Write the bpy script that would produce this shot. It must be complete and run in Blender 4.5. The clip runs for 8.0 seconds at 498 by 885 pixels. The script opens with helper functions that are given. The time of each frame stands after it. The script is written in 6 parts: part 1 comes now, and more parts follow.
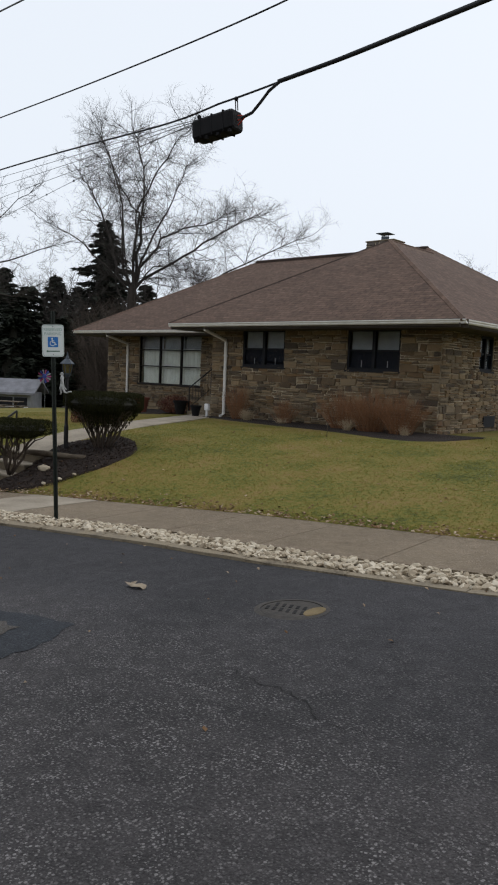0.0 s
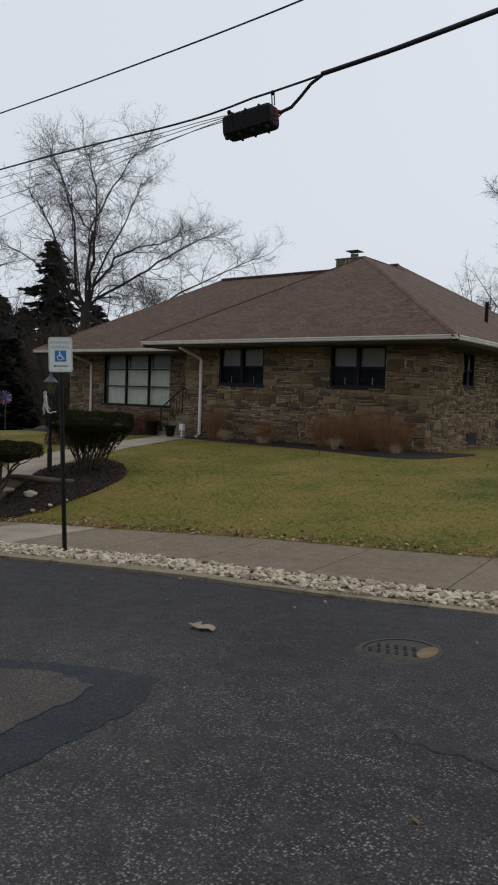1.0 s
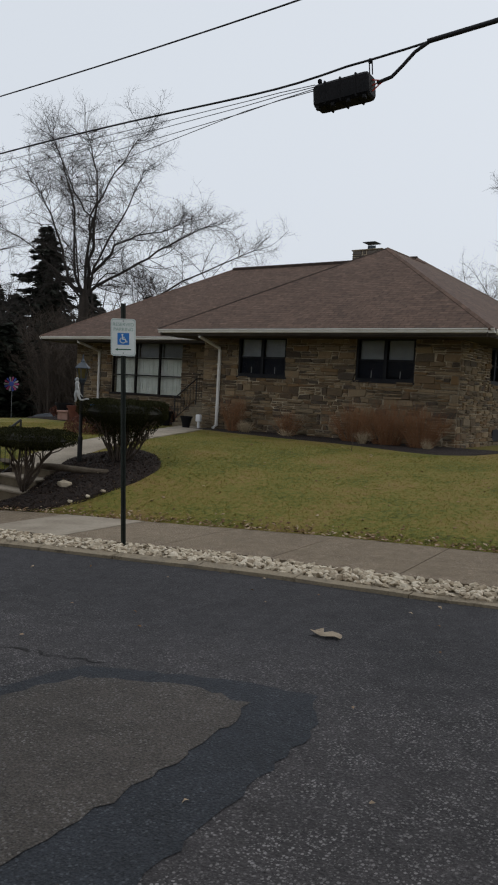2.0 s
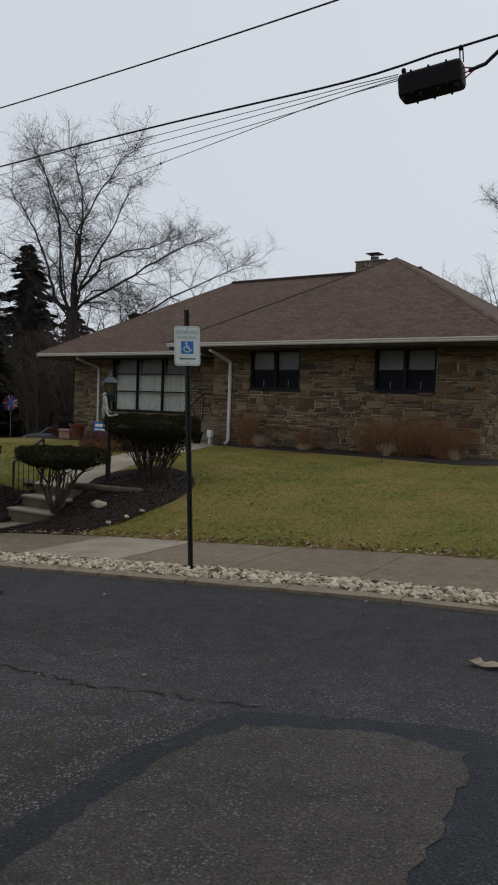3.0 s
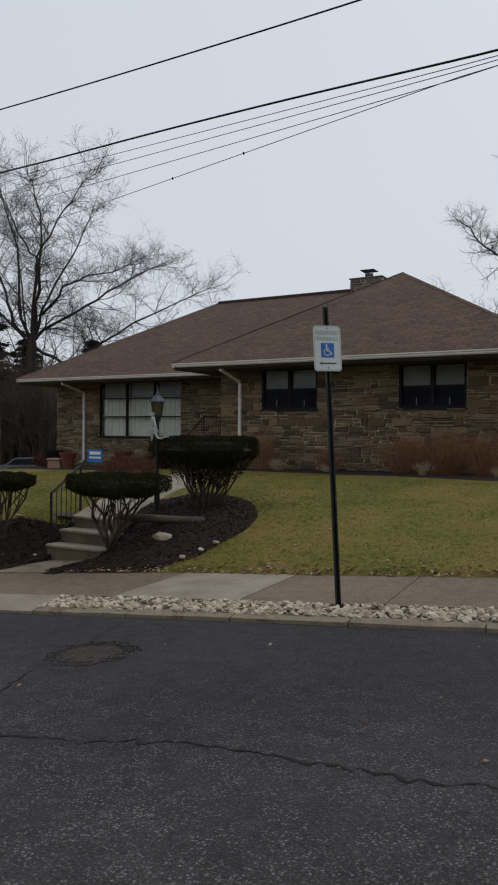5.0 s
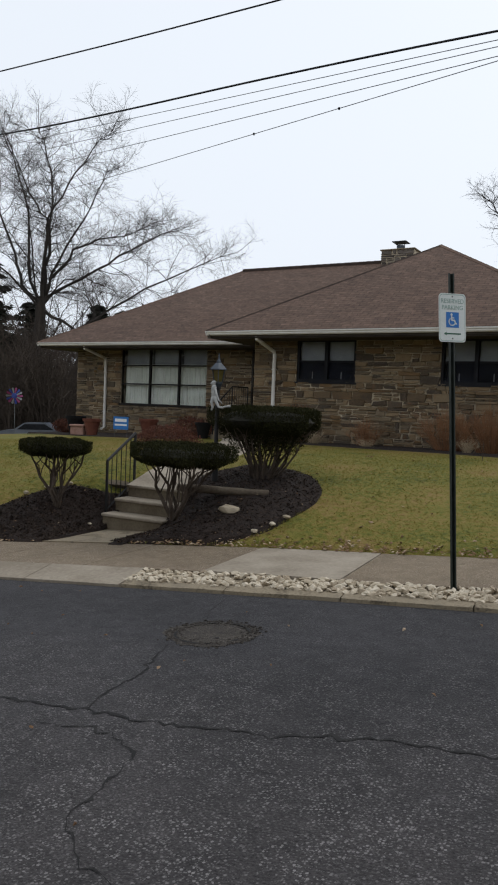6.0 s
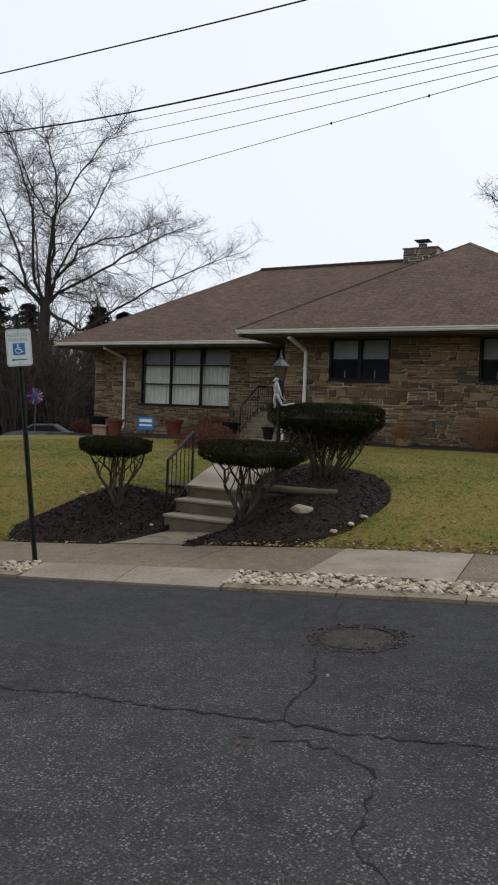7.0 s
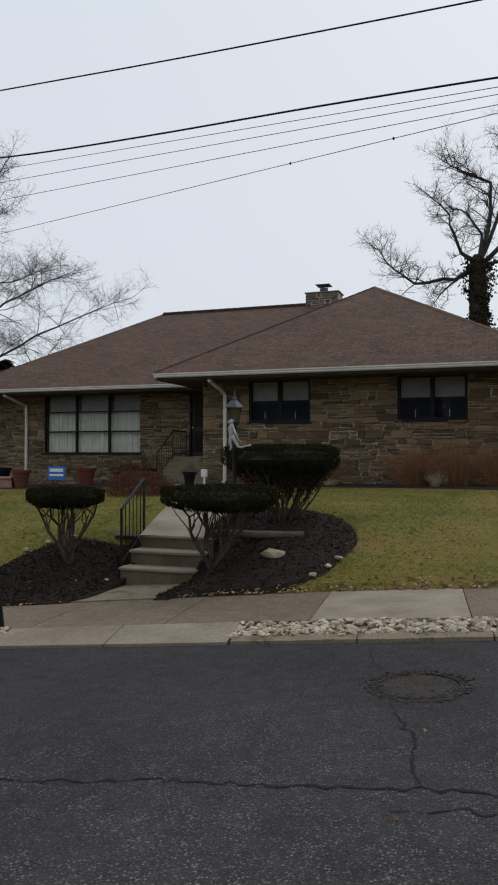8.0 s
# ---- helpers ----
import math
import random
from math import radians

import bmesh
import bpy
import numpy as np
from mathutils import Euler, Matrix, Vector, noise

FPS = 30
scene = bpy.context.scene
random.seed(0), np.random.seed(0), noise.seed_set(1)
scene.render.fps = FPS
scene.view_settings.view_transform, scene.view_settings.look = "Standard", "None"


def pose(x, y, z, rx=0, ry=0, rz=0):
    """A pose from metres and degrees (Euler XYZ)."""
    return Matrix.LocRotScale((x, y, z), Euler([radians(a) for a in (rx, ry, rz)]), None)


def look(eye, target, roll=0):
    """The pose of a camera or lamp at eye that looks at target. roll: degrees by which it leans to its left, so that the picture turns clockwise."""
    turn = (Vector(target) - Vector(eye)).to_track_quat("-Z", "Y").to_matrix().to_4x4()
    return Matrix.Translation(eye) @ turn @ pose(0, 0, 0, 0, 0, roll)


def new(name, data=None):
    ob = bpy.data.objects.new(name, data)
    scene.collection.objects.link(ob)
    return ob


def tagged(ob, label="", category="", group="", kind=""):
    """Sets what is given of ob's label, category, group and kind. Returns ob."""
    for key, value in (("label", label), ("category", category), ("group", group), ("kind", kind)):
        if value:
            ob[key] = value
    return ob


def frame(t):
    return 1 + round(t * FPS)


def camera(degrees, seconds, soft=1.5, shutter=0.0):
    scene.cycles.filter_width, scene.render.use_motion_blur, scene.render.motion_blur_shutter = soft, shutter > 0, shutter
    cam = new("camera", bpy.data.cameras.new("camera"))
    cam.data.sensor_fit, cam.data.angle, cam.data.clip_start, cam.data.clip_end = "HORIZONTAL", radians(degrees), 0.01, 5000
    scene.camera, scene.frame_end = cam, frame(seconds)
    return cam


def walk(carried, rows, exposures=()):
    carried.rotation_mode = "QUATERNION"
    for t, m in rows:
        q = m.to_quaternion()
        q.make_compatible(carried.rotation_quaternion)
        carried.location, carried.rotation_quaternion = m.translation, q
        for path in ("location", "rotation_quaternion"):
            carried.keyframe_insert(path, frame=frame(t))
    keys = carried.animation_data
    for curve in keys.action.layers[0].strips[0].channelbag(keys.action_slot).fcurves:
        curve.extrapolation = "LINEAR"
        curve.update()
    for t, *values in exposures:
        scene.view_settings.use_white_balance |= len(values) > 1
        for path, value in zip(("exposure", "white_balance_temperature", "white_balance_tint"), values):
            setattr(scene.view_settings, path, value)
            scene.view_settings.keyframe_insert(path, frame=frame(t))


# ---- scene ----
cam = camera(36.9, 8.0, 2.0)
PATH = [
    (0, (0.239, 0.348, 2.252), (-1.076, 1.843, 2.063), 2.4),
    (0.5, (-0.407, 0.264, 2.185), (-1.616, 1.847, 2.001), 0.0),
    (1, (-1.099, 0.212, 2.133), (-2.303, 1.804, 2.005), 1.9),
    (1.5, (-1.69, 0.098, 2.048), (-2.888, 1.696, 1.933), 2.8),
    (1.7, (-1.921, 0.042, 2.047), (-3.098, 1.652, 1.898), 3.2),
    (3, (-3.538, -0.209, 1.911), (-4.661, 1.443, 1.812), 2.0),
    (3.5, (-4.107, -0.327, 1.868), (-5.255, 1.31, 1.818), 1.3),
    (4, (-4.739, -0.334, 1.833), (-5.88, 1.308, 1.853), -0.0),
    (4.5, (-5.397, -0.376, 1.755), (-6.518, 1.28, 1.763), -0.0),
    (5, (-5.998, -0.327, 1.716), (-6.993, 1.408, 1.692), 0.5),
    (5.2, (-6.297, -0.338, 1.705), (-7.25, 1.42, 1.637), 1.4),
    (6.3, (-7.526, -0.7, 1.646), (-8.51, 1.038, 1.543), 2.5),
    (6.5, (-7.758, -0.799, 1.613), (-8.759, 0.932, 1.542), 2.3),
    (7, (-8.403, -0.875, 1.566), (-9.356, 0.881, 1.472), 2.1),
    (7.5, (-9.076, -0.96, 1.549), (-9.882, 0.87, 1.57), 1.2),
    (8, (-9.695, -1.028, 1.502), (-10.354, 0.86, 1.535), 0.1),
]
EXPOSURES = [(0, -0.12), (0.5, -0.4), (1, -0.42), (1.5, -0.38), (3, -0.55), (3.5, -0.6), (4, -0.68), (4.5, -0.64), (5, -0.55), (5.2, -0.46), (6.3, -0.08), (7, -0.08), (7.5, -0.52), (8, -0.42)]
walk(cam, [(t, look(eye, target, roll)) for t, eye, target, roll in PATH], EXPOSURES)

# ---- world and light: an even overcast sky with a weak, very soft sun ----
world = bpy.data.worlds.new("overcast")
scene.world = world
world.use_nodes = True
wn, wl = world.node_tree.nodes, world.node_tree.links
bg = wn["Background"]
sky = wn.new("ShaderNodeTexSky")
sky.sky_type = "NISHITA"
sky.sun_disc = False
sky.sun_elevation = radians(55)
sky.sun_rotation = radians(25)
sky.dust_density = 6.0
grey = wn.new("ShaderNodeHueSaturation")
grey.inputs["Saturation"].default_value = 0.3
cloud = wn.new("ShaderNodeMix")
cloud.data_type = "RGBA"
cloud.inputs[0].default_value = 0.78
cloud.inputs[7].default_value = (10.7, 11.5, 12.6, 1)
wl.new(sky.outputs[0], grey.inputs["Color"])
wl.new(grey.outputs[0], cloud.inputs[6])
wl.new(cloud.outputs[2], bg.inputs["Color"])
bg.inputs["Strength"].default_value = 0.1
sun = new("sun", bpy.data.lights.new("sun", "SUN"))
sun.data.energy, sun.data.angle, sun.data.color = 0.5, radians(40), (1.0, 0.96, 0.9)
sun.matrix_world = look((15, 40, 50), (0, 8, 0))

# ---- materials ----


def mat(name, stops, scale=4.0, rough=0.85, bump=0.0, bump_scale=40.0, fine=0.35, metal=0.0, rand="", spread=0.35, stretch=(1, 1, 1), spec=0.3):
    """A surface whose colour runs through stops by a coarse and a fine noise; rand lets whole pieces differ."""
    m = bpy.data.materials.new(name)
    m.use_nodes = True
    n, l = m.node_tree.nodes, m.node_tree.links
    b = n["Principled BSDF"]
    b.inputs["Roughness"].default_value, b.inputs["Metallic"].default_value = rough, metal
    b.inputs["Specular IOR Level"].default_value = spec
    tc, mp = n.new("ShaderNodeTexCoord"), n.new("ShaderNodeMapping")
    mp.inputs["Scale"].default_value = stretch
    l.new(tc.outputs["Object"], mp.inputs["Vector"])
    big, small = n.new("ShaderNodeTexNoise"), n.new("ShaderNodeTexNoise")
    big.inputs["Scale"].default_value, big.inputs["Detail"].default_value = scale, 4
    small.inputs["Scale"].default_value, small.inputs["Detail"].default_value = scale * 14, 3
    l.new(mp.outputs[0], big.inputs["Vector"])
    l.new(mp.outputs[0], small.inputs["Vector"])
    mix = n.new("ShaderNodeMix")
    mix.inputs[0].default_value = fine
    l.new(big.outputs["Fac"], mix.inputs[2])
    l.new(small.outputs["Fac"], mix.inputs[3])
    value = mix.outputs[0]
    if rand:
        if rand == "object":
            src = n.new("ShaderNodeObjectInfo").outputs["Random"]
        else:
            src = n.new("ShaderNodeNewGeometry").outputs["Random Per Island"]
        two = n.new("ShaderNodeMix")
        two.inputs[0].default_value = spread
        l.new(src, two.inputs[3])
        l.new(value, two.inputs[2])
        value = two.outputs[0]
    ramp = n.new("ShaderNodeValToRGB")
    lo, hi = (0.36, 0.64) if not rand else (0.5 - 0.2 * (1 - spread) - 0.5 * spread, 0.5 + 0.2 * (1 - spread) + 0.5 * spread)
    e = ramp.color_ramp.elements
    for i, c in enumerate(stops):
        p = lo + (hi - lo) * i / max(1, len(stops) - 1)
        el = e[i] if i < 2 else e.new(p)
        el.position, el.color = p, (*c, 1)
    l.new(value, ramp.inputs["Fac"])
    l.new(ramp.outputs["Color"], b.inputs["Base Color"])
    if bump:
        tex, bp = n.new("ShaderNodeTexNoise"), n.new("ShaderNodeBump")
        tex.inputs["Scale"].default_value, tex.inputs["Detail"].default_value = bump_scale, 5
        bp.inputs["Strength"].default_value, bp.inputs["Distance"].default_value = bump, 0.02
        l.new(mp.outputs[0], tex.inputs["Vector"])
        l.new(tex.outputs["Fac"], bp.inputs["Height"])
        l.new(bp.outputs["Normal"], b.inputs["Normal"])
    return m


def asphalt_mat(name, dark, light, fleck, lane=False):
    """Worn asphalt: dark binder with pale stone flecks of two sizes; lane: the kerbside lane is smoother and darker."""
    m = mat(name, [dark, light], 0.45, 0.85, 1.0, 70, 0.45)
    n, l = m.node_tree.nodes, m.node_tree.links
    b = n["Principled BSDF"]
    base = b.inputs["Base Color"].links[0].from_socket
    tc = n.new("ShaderNodeTexCoord")
    grit, tone = n.new("ShaderNodeTexNoise"), n.new("ShaderNodeMapRange")
    grit.inputs["Scale"].default_value, grit.inputs["Detail"].default_value, grit.inputs["Roughness"].default_value = 75, 3, 0.7
    tone.inputs[1].default_value, tone.inputs[2].default_value, tone.inputs[3].default_value, tone.inputs[4].default_value = 0.32, 0.68, 0.42, 1.55
    l.new(tc.outputs["Object"], grit.inputs["Vector"])
    l.new(grit.outputs["Fac"], tone.inputs[0])
    shade = n.new("ShaderNodeMix")
    shade.data_type, shade.blend_type = "RGBA", "MULTIPLY"
    shade.inputs[0].default_value = 1.0
    l.new(base, shade.inputs[6])
    l.new(tone.outputs[0], shade.inputs[7])
    last = shade.outputs[2]
    newer = None
    if lane:
        turn, sep_, mess, add_, newer = (n.new("ShaderNodeMapping"), n.new("ShaderNodeSeparateXYZ"), n.new("ShaderNodeTexNoise"), n.new("ShaderNodeMath"), n.new("ShaderNodeMapRange"))
        turn.inputs["Rotation"].default_value = (0, 0, -radians(6))
        mess.inputs["Scale"].default_value, mess.inputs["Detail"].default_value = 0.7, 6
        add_.operation, add_.inputs[1].default_value = "MULTIPLY_ADD", 3.0
        l.new(tc.outputs["Object"], turn.inputs["Vector"])
        l.new(turn.outputs[0], sep_.inputs[0])
        l.new(tc.outputs["Object"], mess.inputs["Vector"])
        l.new(mess.outputs["Fac"], add_.inputs[0])
        l.new(sep_.outputs[1], add_.inputs[2])
        newer.inputs[1].default_value, newer.inputs[2].default_value = 4.6, 6.8
        l.new(add_.outputs[0], newer.inputs[0])
        calm = n.new("ShaderNodeMix")
        calm.data_type, calm.blend_type = "RGBA", "MULTIPLY"
        calm.inputs[7].default_value = (0.74, 0.78, 0.84, 1)
        l.new(newer.outputs[0], calm.inputs[0])
        l.new(last, calm.inputs[6])
        last = calm.outputs[2]
    for scale, cut, col in ((62, 0.42, fleck), (115, 0.5, tuple(c * 0.65 for c in fleck))):
        vor = n.new("ShaderNodeTexVoronoi")
        vor.inputs["Scale"].default_value = scale
        l.new(tc.outputs["Object"], vor.inputs["Vector"])
        sep = n.new("ShaderNodeSeparateColor")
        l.new(vor.outputs["Color"], sep.inputs[0])
        pick = n.new("ShaderNodeMath")
        pick.operation = "GREATER_THAN"
        pick.inputs[1].default_value = 0.76
        l.new(sep.outputs[0], pick.inputs[0])
        near = n.new("ShaderNodeMath")
        near.operation = "LESS_THAN"
        near.inputs[1].default_value = cut
        l.new(vor.outputs["Distance"], near.inputs[0])
        both = n.new("ShaderNodeMath")
        both.operation = "MULTIPLY"
        l.new(pick.outputs[0], both.inputs[0])
        l.new(near.outputs[0], both.inputs[1])
        drift = n.new("ShaderNodeTexNoise")
        drift.inputs["Scale"].default_value, drift.inputs["Detail"].default_value = 5.0, 6
        l.new(tc.outputs["Object"], drift.inputs["Vector"])
        span = n.new("ShaderNodeMapRange")
        span.inputs[1].default_value, span.inputs[2].default_value, span.inputs[3].default_value, span.inputs[4].default_value = 0.38, 0.68, 0.25, 0.9
        l.new(drift.outputs["Fac"], span.inputs[0])
        some = n.new("ShaderNodeMath")
        some.operation = "MULTIPLY"
        l.new(both.outputs[0], some.inputs[0])
        l.new(span.outputs[0], some.inputs[1])
        both = some
        if newer:
            fade, kept = n.new("ShaderNodeMapRange"), n.new("ShaderNodeMath")
            fade.inputs[3].default_value, fade.inputs[4].default_value = 1.0, 0.3
            kept.operation = "MULTIPLY"
            l.new(newer.outputs[0], fade.inputs[0])
            l.new(fade.outputs[0], kept.inputs[0])
            l.new(both.outputs[0], kept.inputs[1])
            both = kept
        mx = n.new("ShaderNodeMix")
        mx.data_type = "RGBA"
        l.new(both.outputs[0], mx.inputs[0])
        l.new(last, mx.inputs[6])
        mx.inputs[7].default_value = (*col, 1)
        last = mx.outputs[2]
    l.new(last, b.inputs["Base Color"])
    return m


def shingle_mat(name):
    """Brown asphalt shingles in courses that follow the roof's own coordinates."""
    m = mat(name, [(0.08, 0.049, 0.036), (0.105, 0.066, 0.048), (0.132, 0.086, 0.064)], 0.6, 0.9, 0.0, 40, 0.7)
    n, l = m.node_tree.nodes, m.node_tree.links
    b = n["Principled BSDF"]
    base = b.inputs["Base Color"].links[0].from_socket
    uv = n.new("ShaderNodeUVMap")
    br = n.new("ShaderNodeTexBrick")
    br.inputs["Scale"].default_value = 1.0
    br.inputs["Brick Width"].default_value, br.inputs["Row Height"].default_value = 0.3, 0.14
    br.inputs["Mortar Size"].default_value, br.inputs["Mortar Smooth"].default_value = 0.008, 0.3
    br.inputs["Color1"].default_value, br.inputs["Color2"].default_value = (1.2, 1.17, 1.14, 1), (0.8, 0.79, 0.78, 1)
    br.inputs["Mortar"].default_value = (0.38, 0.36, 0.35, 1)
    br.offset = 0.37
    l.new(uv.outputs[0], br.inputs["Vector"])
    mx = n.new("ShaderNodeMix")
    mx.data_type, mx.blend_type = "RGBA", "MULTIPLY"
    mx.inputs[0].default_value = 1.0
    l.new(base, mx.inputs[6])
    l.new(br.outputs["Color"], mx.inputs[7])
    l.new(mx.outputs[2], b.inputs["Base Color"])
    bp = n.new("ShaderNodeBump")
    bp.inputs["Strength"].default_value, bp.inputs["Distance"].default_value = 0.7, 0.02
    l.new(br.outputs["Fac"], bp.inputs["Height"])
    bp.invert = True
    l.new(bp.outputs["Normal"], b.inputs["Normal"])
    return m


def glass_mat(name):
    m = bpy.data.materials.new(name)
    m.use_nodes = True
    b = m.node_tree.nodes["Principled BSDF"]
    b.inputs["Base Color"].default_value = (0.9, 0.93, 0.95, 1)
    b.inputs["Transmission Weight"].default_value, b.inputs["Roughness"].default_value, b.inputs["IOR"].default_value = 1.0, 0.02, 1.14
    return m


STONES = [(0.0324, 0.026, 0.0216), (0.1404, 0.098, 0.0576), (0.2268, 0.162, 0.0945), (0.05184, 0.041, 0.0324), (0.162, 0.108, 0.0594), (0.2808, 0.205, 0.1215), (0.081, 0.063, 0.0468), (0.1836, 0.112, 0.0522), (0.0594, 0.047, 0.036), (0.1836, 0.14, 0.09), (0.2484, 0.18, 0.1062), (0.108, 0.08, 0.0522)]


def rusted(m, rust=(0.24, 0.112, 0.042)):
    """Iron-stained patches, about a metre across, over a stone material."""
    n, l = m.node_tree.nodes, m.node_tree.links
    b = n["Principled BSDF"]
    base = b.inputs["Base Color"].links[0].from_socket
    tc, tex, span, mx = n.new("ShaderNodeTexCoord"), n.new("ShaderNodeTexNoise"), n.new("ShaderNodeMapRange"), n.new("ShaderNodeMix")
    tex.inputs["Scale"].default_value, tex.inputs["Detail"].default_value, tex.inputs["Roughness"].default_value = 1.1, 5, 0.65
    span.inputs[1].default_value, span.inputs[2].default_value, span.inputs[3].default_value, span.inputs[4].default_value = 0.59, 0.76, 0.0, 0.75
    mx.data_type = "RGBA"
    mx.inputs[7].default_value = (*rust, 1)
    l.new(tc.outputs["Object"], tex.inputs["Vector"])
    l.new(tex.outputs["Fac"], span.inputs[0])
    l.new(span.outputs[0], mx.inputs[0])
    l.new(base, mx.inputs[6])
    l.new(mx.outputs[2], b.inputs["Base Color"])
    return m


M_STONE = rusted(mat("ledge_stone", STONES, 2.2, 0.9, 0.9, 22, 0.5, rand="object", spread=0.8))
M_STONE_J = rusted(mat("ledge_stone_joined", STONES, 2.2, 0.9, 0.9, 22, 0.5, rand="island", spread=0.8))
M_CHIMNEY = mat("grey_chimney_stone", [(0.06, 0.052, 0.046), (0.14, 0.118, 0.1), (0.21, 0.175, 0.14)], 3, 0.9, 0.7, 25, 0.5, rand="object", spread=0.7)
M_MORTAR = mat("mortar", [(0.12, 0.098, 0.07), (0.31, 0.255, 0.18), (0.5, 0.42, 0.305)], 0.8, 0.95, 0.5, 60)
M_ASPHALT = asphalt_mat("asphalt", (0.024, 0.0218, 0.0222), (0.053, 0.0478, 0.0482), (0.26, 0.245, 0.24), True)
M_CRUMBLE = asphalt_mat("crumbled_asphalt", (0.026, 0.0215, 0.0175), (0.05, 0.041, 0.033), (0.13, 0.112, 0.094))
M_PATCH = asphalt_mat("asphalt_patch", (0.042, 0.036, 0.031), (0.07, 0.06, 0.052), (0.17, 0.16, 0.15))
M_SEAL = asphalt_mat("tar_seal", (0.014, 0.0165, 0.02), (0.025, 0.0285, 0.035), (0.07, 0.075, 0.085))
M_CRACK = mat("crack", [(0.008, 0.008, 0.008), (0.02, 0.019, 0.018)], 6, 0.95)
M_WALKWAY = asphalt_mat("exposed_aggregate", (0.135, 0.1, 0.064), (0.215, 0.166, 0.112), (0.4, 0.33, 0.25))
M_CONCRETE = mat("concrete", [(0.2, 0.165, 0.122), (0.32, 0.275, 0.215)], 1.6, 0.9, 0.35, 70)
M_RISER = mat("tan_step_concrete", [(0.104, 0.08, 0.052), (0.176, 0.144, 0.1)], 2.2, 0.92, 0.4, 50)
M_CURB = mat("old_curb_concrete", [(0.09, 0.072, 0.0495), (0.243, 0.198, 0.135), (0.162, 0.135, 0.099)], 2.5, 0.92, 0.5, 45)
M_ROCK = mat("white_marble_chip", [(0.22, 0.165, 0.105), (0.44, 0.37, 0.27), (0.63, 0.555, 0.44)], 6, 0.7, 0.3, 40, rand="object", spread=0.5)
M_ROCK_J = mat("white_marble_chip_joined", [(0.22, 0.165, 0.105), (0.44, 0.37, 0.27), (0.63, 0.555, 0.44)], 6, 0.7, 0.3, 40, rand="island", spread=0.5)
M_GRASS_SOIL = mat("turf", [(0.055, 0.066, 0.009), (0.12, 0.118, 0.017), (0.17, 0.134, 0.028), (0.2, 0.132, 0.045)], 0.8, 0.95, 1.0, 35, 0.5)
M_BLADE = mat("grass_blade", [(0.096, 0.106, 0.016), (0.16, 0.15, 0.026), (0.23, 0.182, 0.045), (0.3, 0.205, 0.08)], 0.8, 0.8, fine=0.3, rand="island", spread=0.22)
bn, bl = M_BLADE.node_tree.nodes, M_BLADE.node_tree.links
thin, both_sides = bn.new("ShaderNodeBsdfTranslucent"), bn.new("ShaderNodeMixShader")
both_sides.inputs[0].default_value = 0.45
bl.new(bn["Principled BSDF"].inputs["Base Color"].links[0].from_socket, thin.inputs["Color"])
bl.new(bn["Principled BSDF"].outputs[0], both_sides.inputs[1])
bl.new(thin.outputs[0], both_sides.inputs[2])
bl.new(both_sides.outputs[0], bn["Material Output"].inputs["Surface"])
M_FARGROUND = mat("far_ground", [(0.056, 0.052, 0.028), (0.096, 0.08, 0.048)], 0.2, 0.95)
M_MULCH = mat("mulch", [(0.01296, 0.00832, 0.0066), (0.0288, 0.01856, 0.0144)], 9, 0.95, 1.0, 60)
M_CHIP = mat("mulch_chip", [(0.0112, 0.0072, 0.00544), (0.028, 0.01728, 0.01224), (0.056, 0.036, 0.02448)], 9, 0.95, rand="island", spread=0.6)
M_SHINGLE = shingle_mat("brown_shingle")
M_WHITE = mat("white_gutter_paint", [(0.6, 0.57, 0.53), (0.72, 0.7, 0.66)], 3, 0.5, 0.05, 30)
# dark brown puts the shade under the eaves into soffit and fascia
M_SOFFIT = mat("eave_shade_brown", [(0.05, 0.04, 0.032), (0.08, 0.066, 0.054)], 2, 0.8)
M_RIDGE = mat("ridge_vent_and_hip_shade", [(0.03, 0.02, 0.016), (0.06, 0.04, 0.03)], 3, 0.9, 0.4, 50)
M_DARKFRAME = mat("dark_window_frame", [(0.009, 0.0095, 0.012), (0.017, 0.0175, 0.021)], 5, 0.6, spec=0.15)
M_BROWNFRAME = mat("brown_window_frame", [(0.012, 0.01, 0.009), (0.024, 0.019, 0.016)], 5, 0.6, spec=0.15)
M_PANEDARK = mat("insect_screen", [(0.008, 0.0095, 0.015), (0.013, 0.015, 0.022)], 9, 0.8, spec=0.1)
M_GLASS = glass_mat("window_glass")
M_BLIND = mat("window_blind", [(0.2652, 0.273, 0.2808), (0.351, 0.3588, 0.3666)], 3, 0.85)
M_CURTAIN = mat("sheer_curtain", [(0.66, 0.65, 0.56), (0.8, 0.79, 0.7)], 3, 0.9)
M_ROOM = mat("room_paint", [(0.1, 0.095, 0.09), (0.13, 0.125, 0.12)], 1, 0.9)
M_DOOR = mat("dark_door_paint", [(0.02, 0.016, 0.014), (0.035, 0.027, 0.023)], 3, 0.5)
M_IRON = mat("black_iron", [(0.01, 0.01, 0.011), (0.022, 0.021, 0.021)], 8, 0.5, 0.1, 60)
M_POST = mat("green_steel_post", [(0.012, 0.017, 0.013), (0.028, 0.034, 0.028)], 8, 0.5, 0.1, 60)
M_SIGN = mat("sign_white", [(0.6, 0.63, 0.6), (0.7, 0.73, 0.7)], 4, 0.45)
M_GREEN = mat("sign_green", [(0.2, 0.32, 0.27), (0.27, 0.38, 0.33)], 9, 0.5)
M_ARROW = mat("sign_dark_green", [(0.03, 0.1, 0.06), (0.045, 0.13, 0.085)], 9, 0.5)
M_BLUE = mat("sign_blue", [(0.02, 0.14, 0.42), (0.03, 0.17, 0.48)], 5, 0.45)
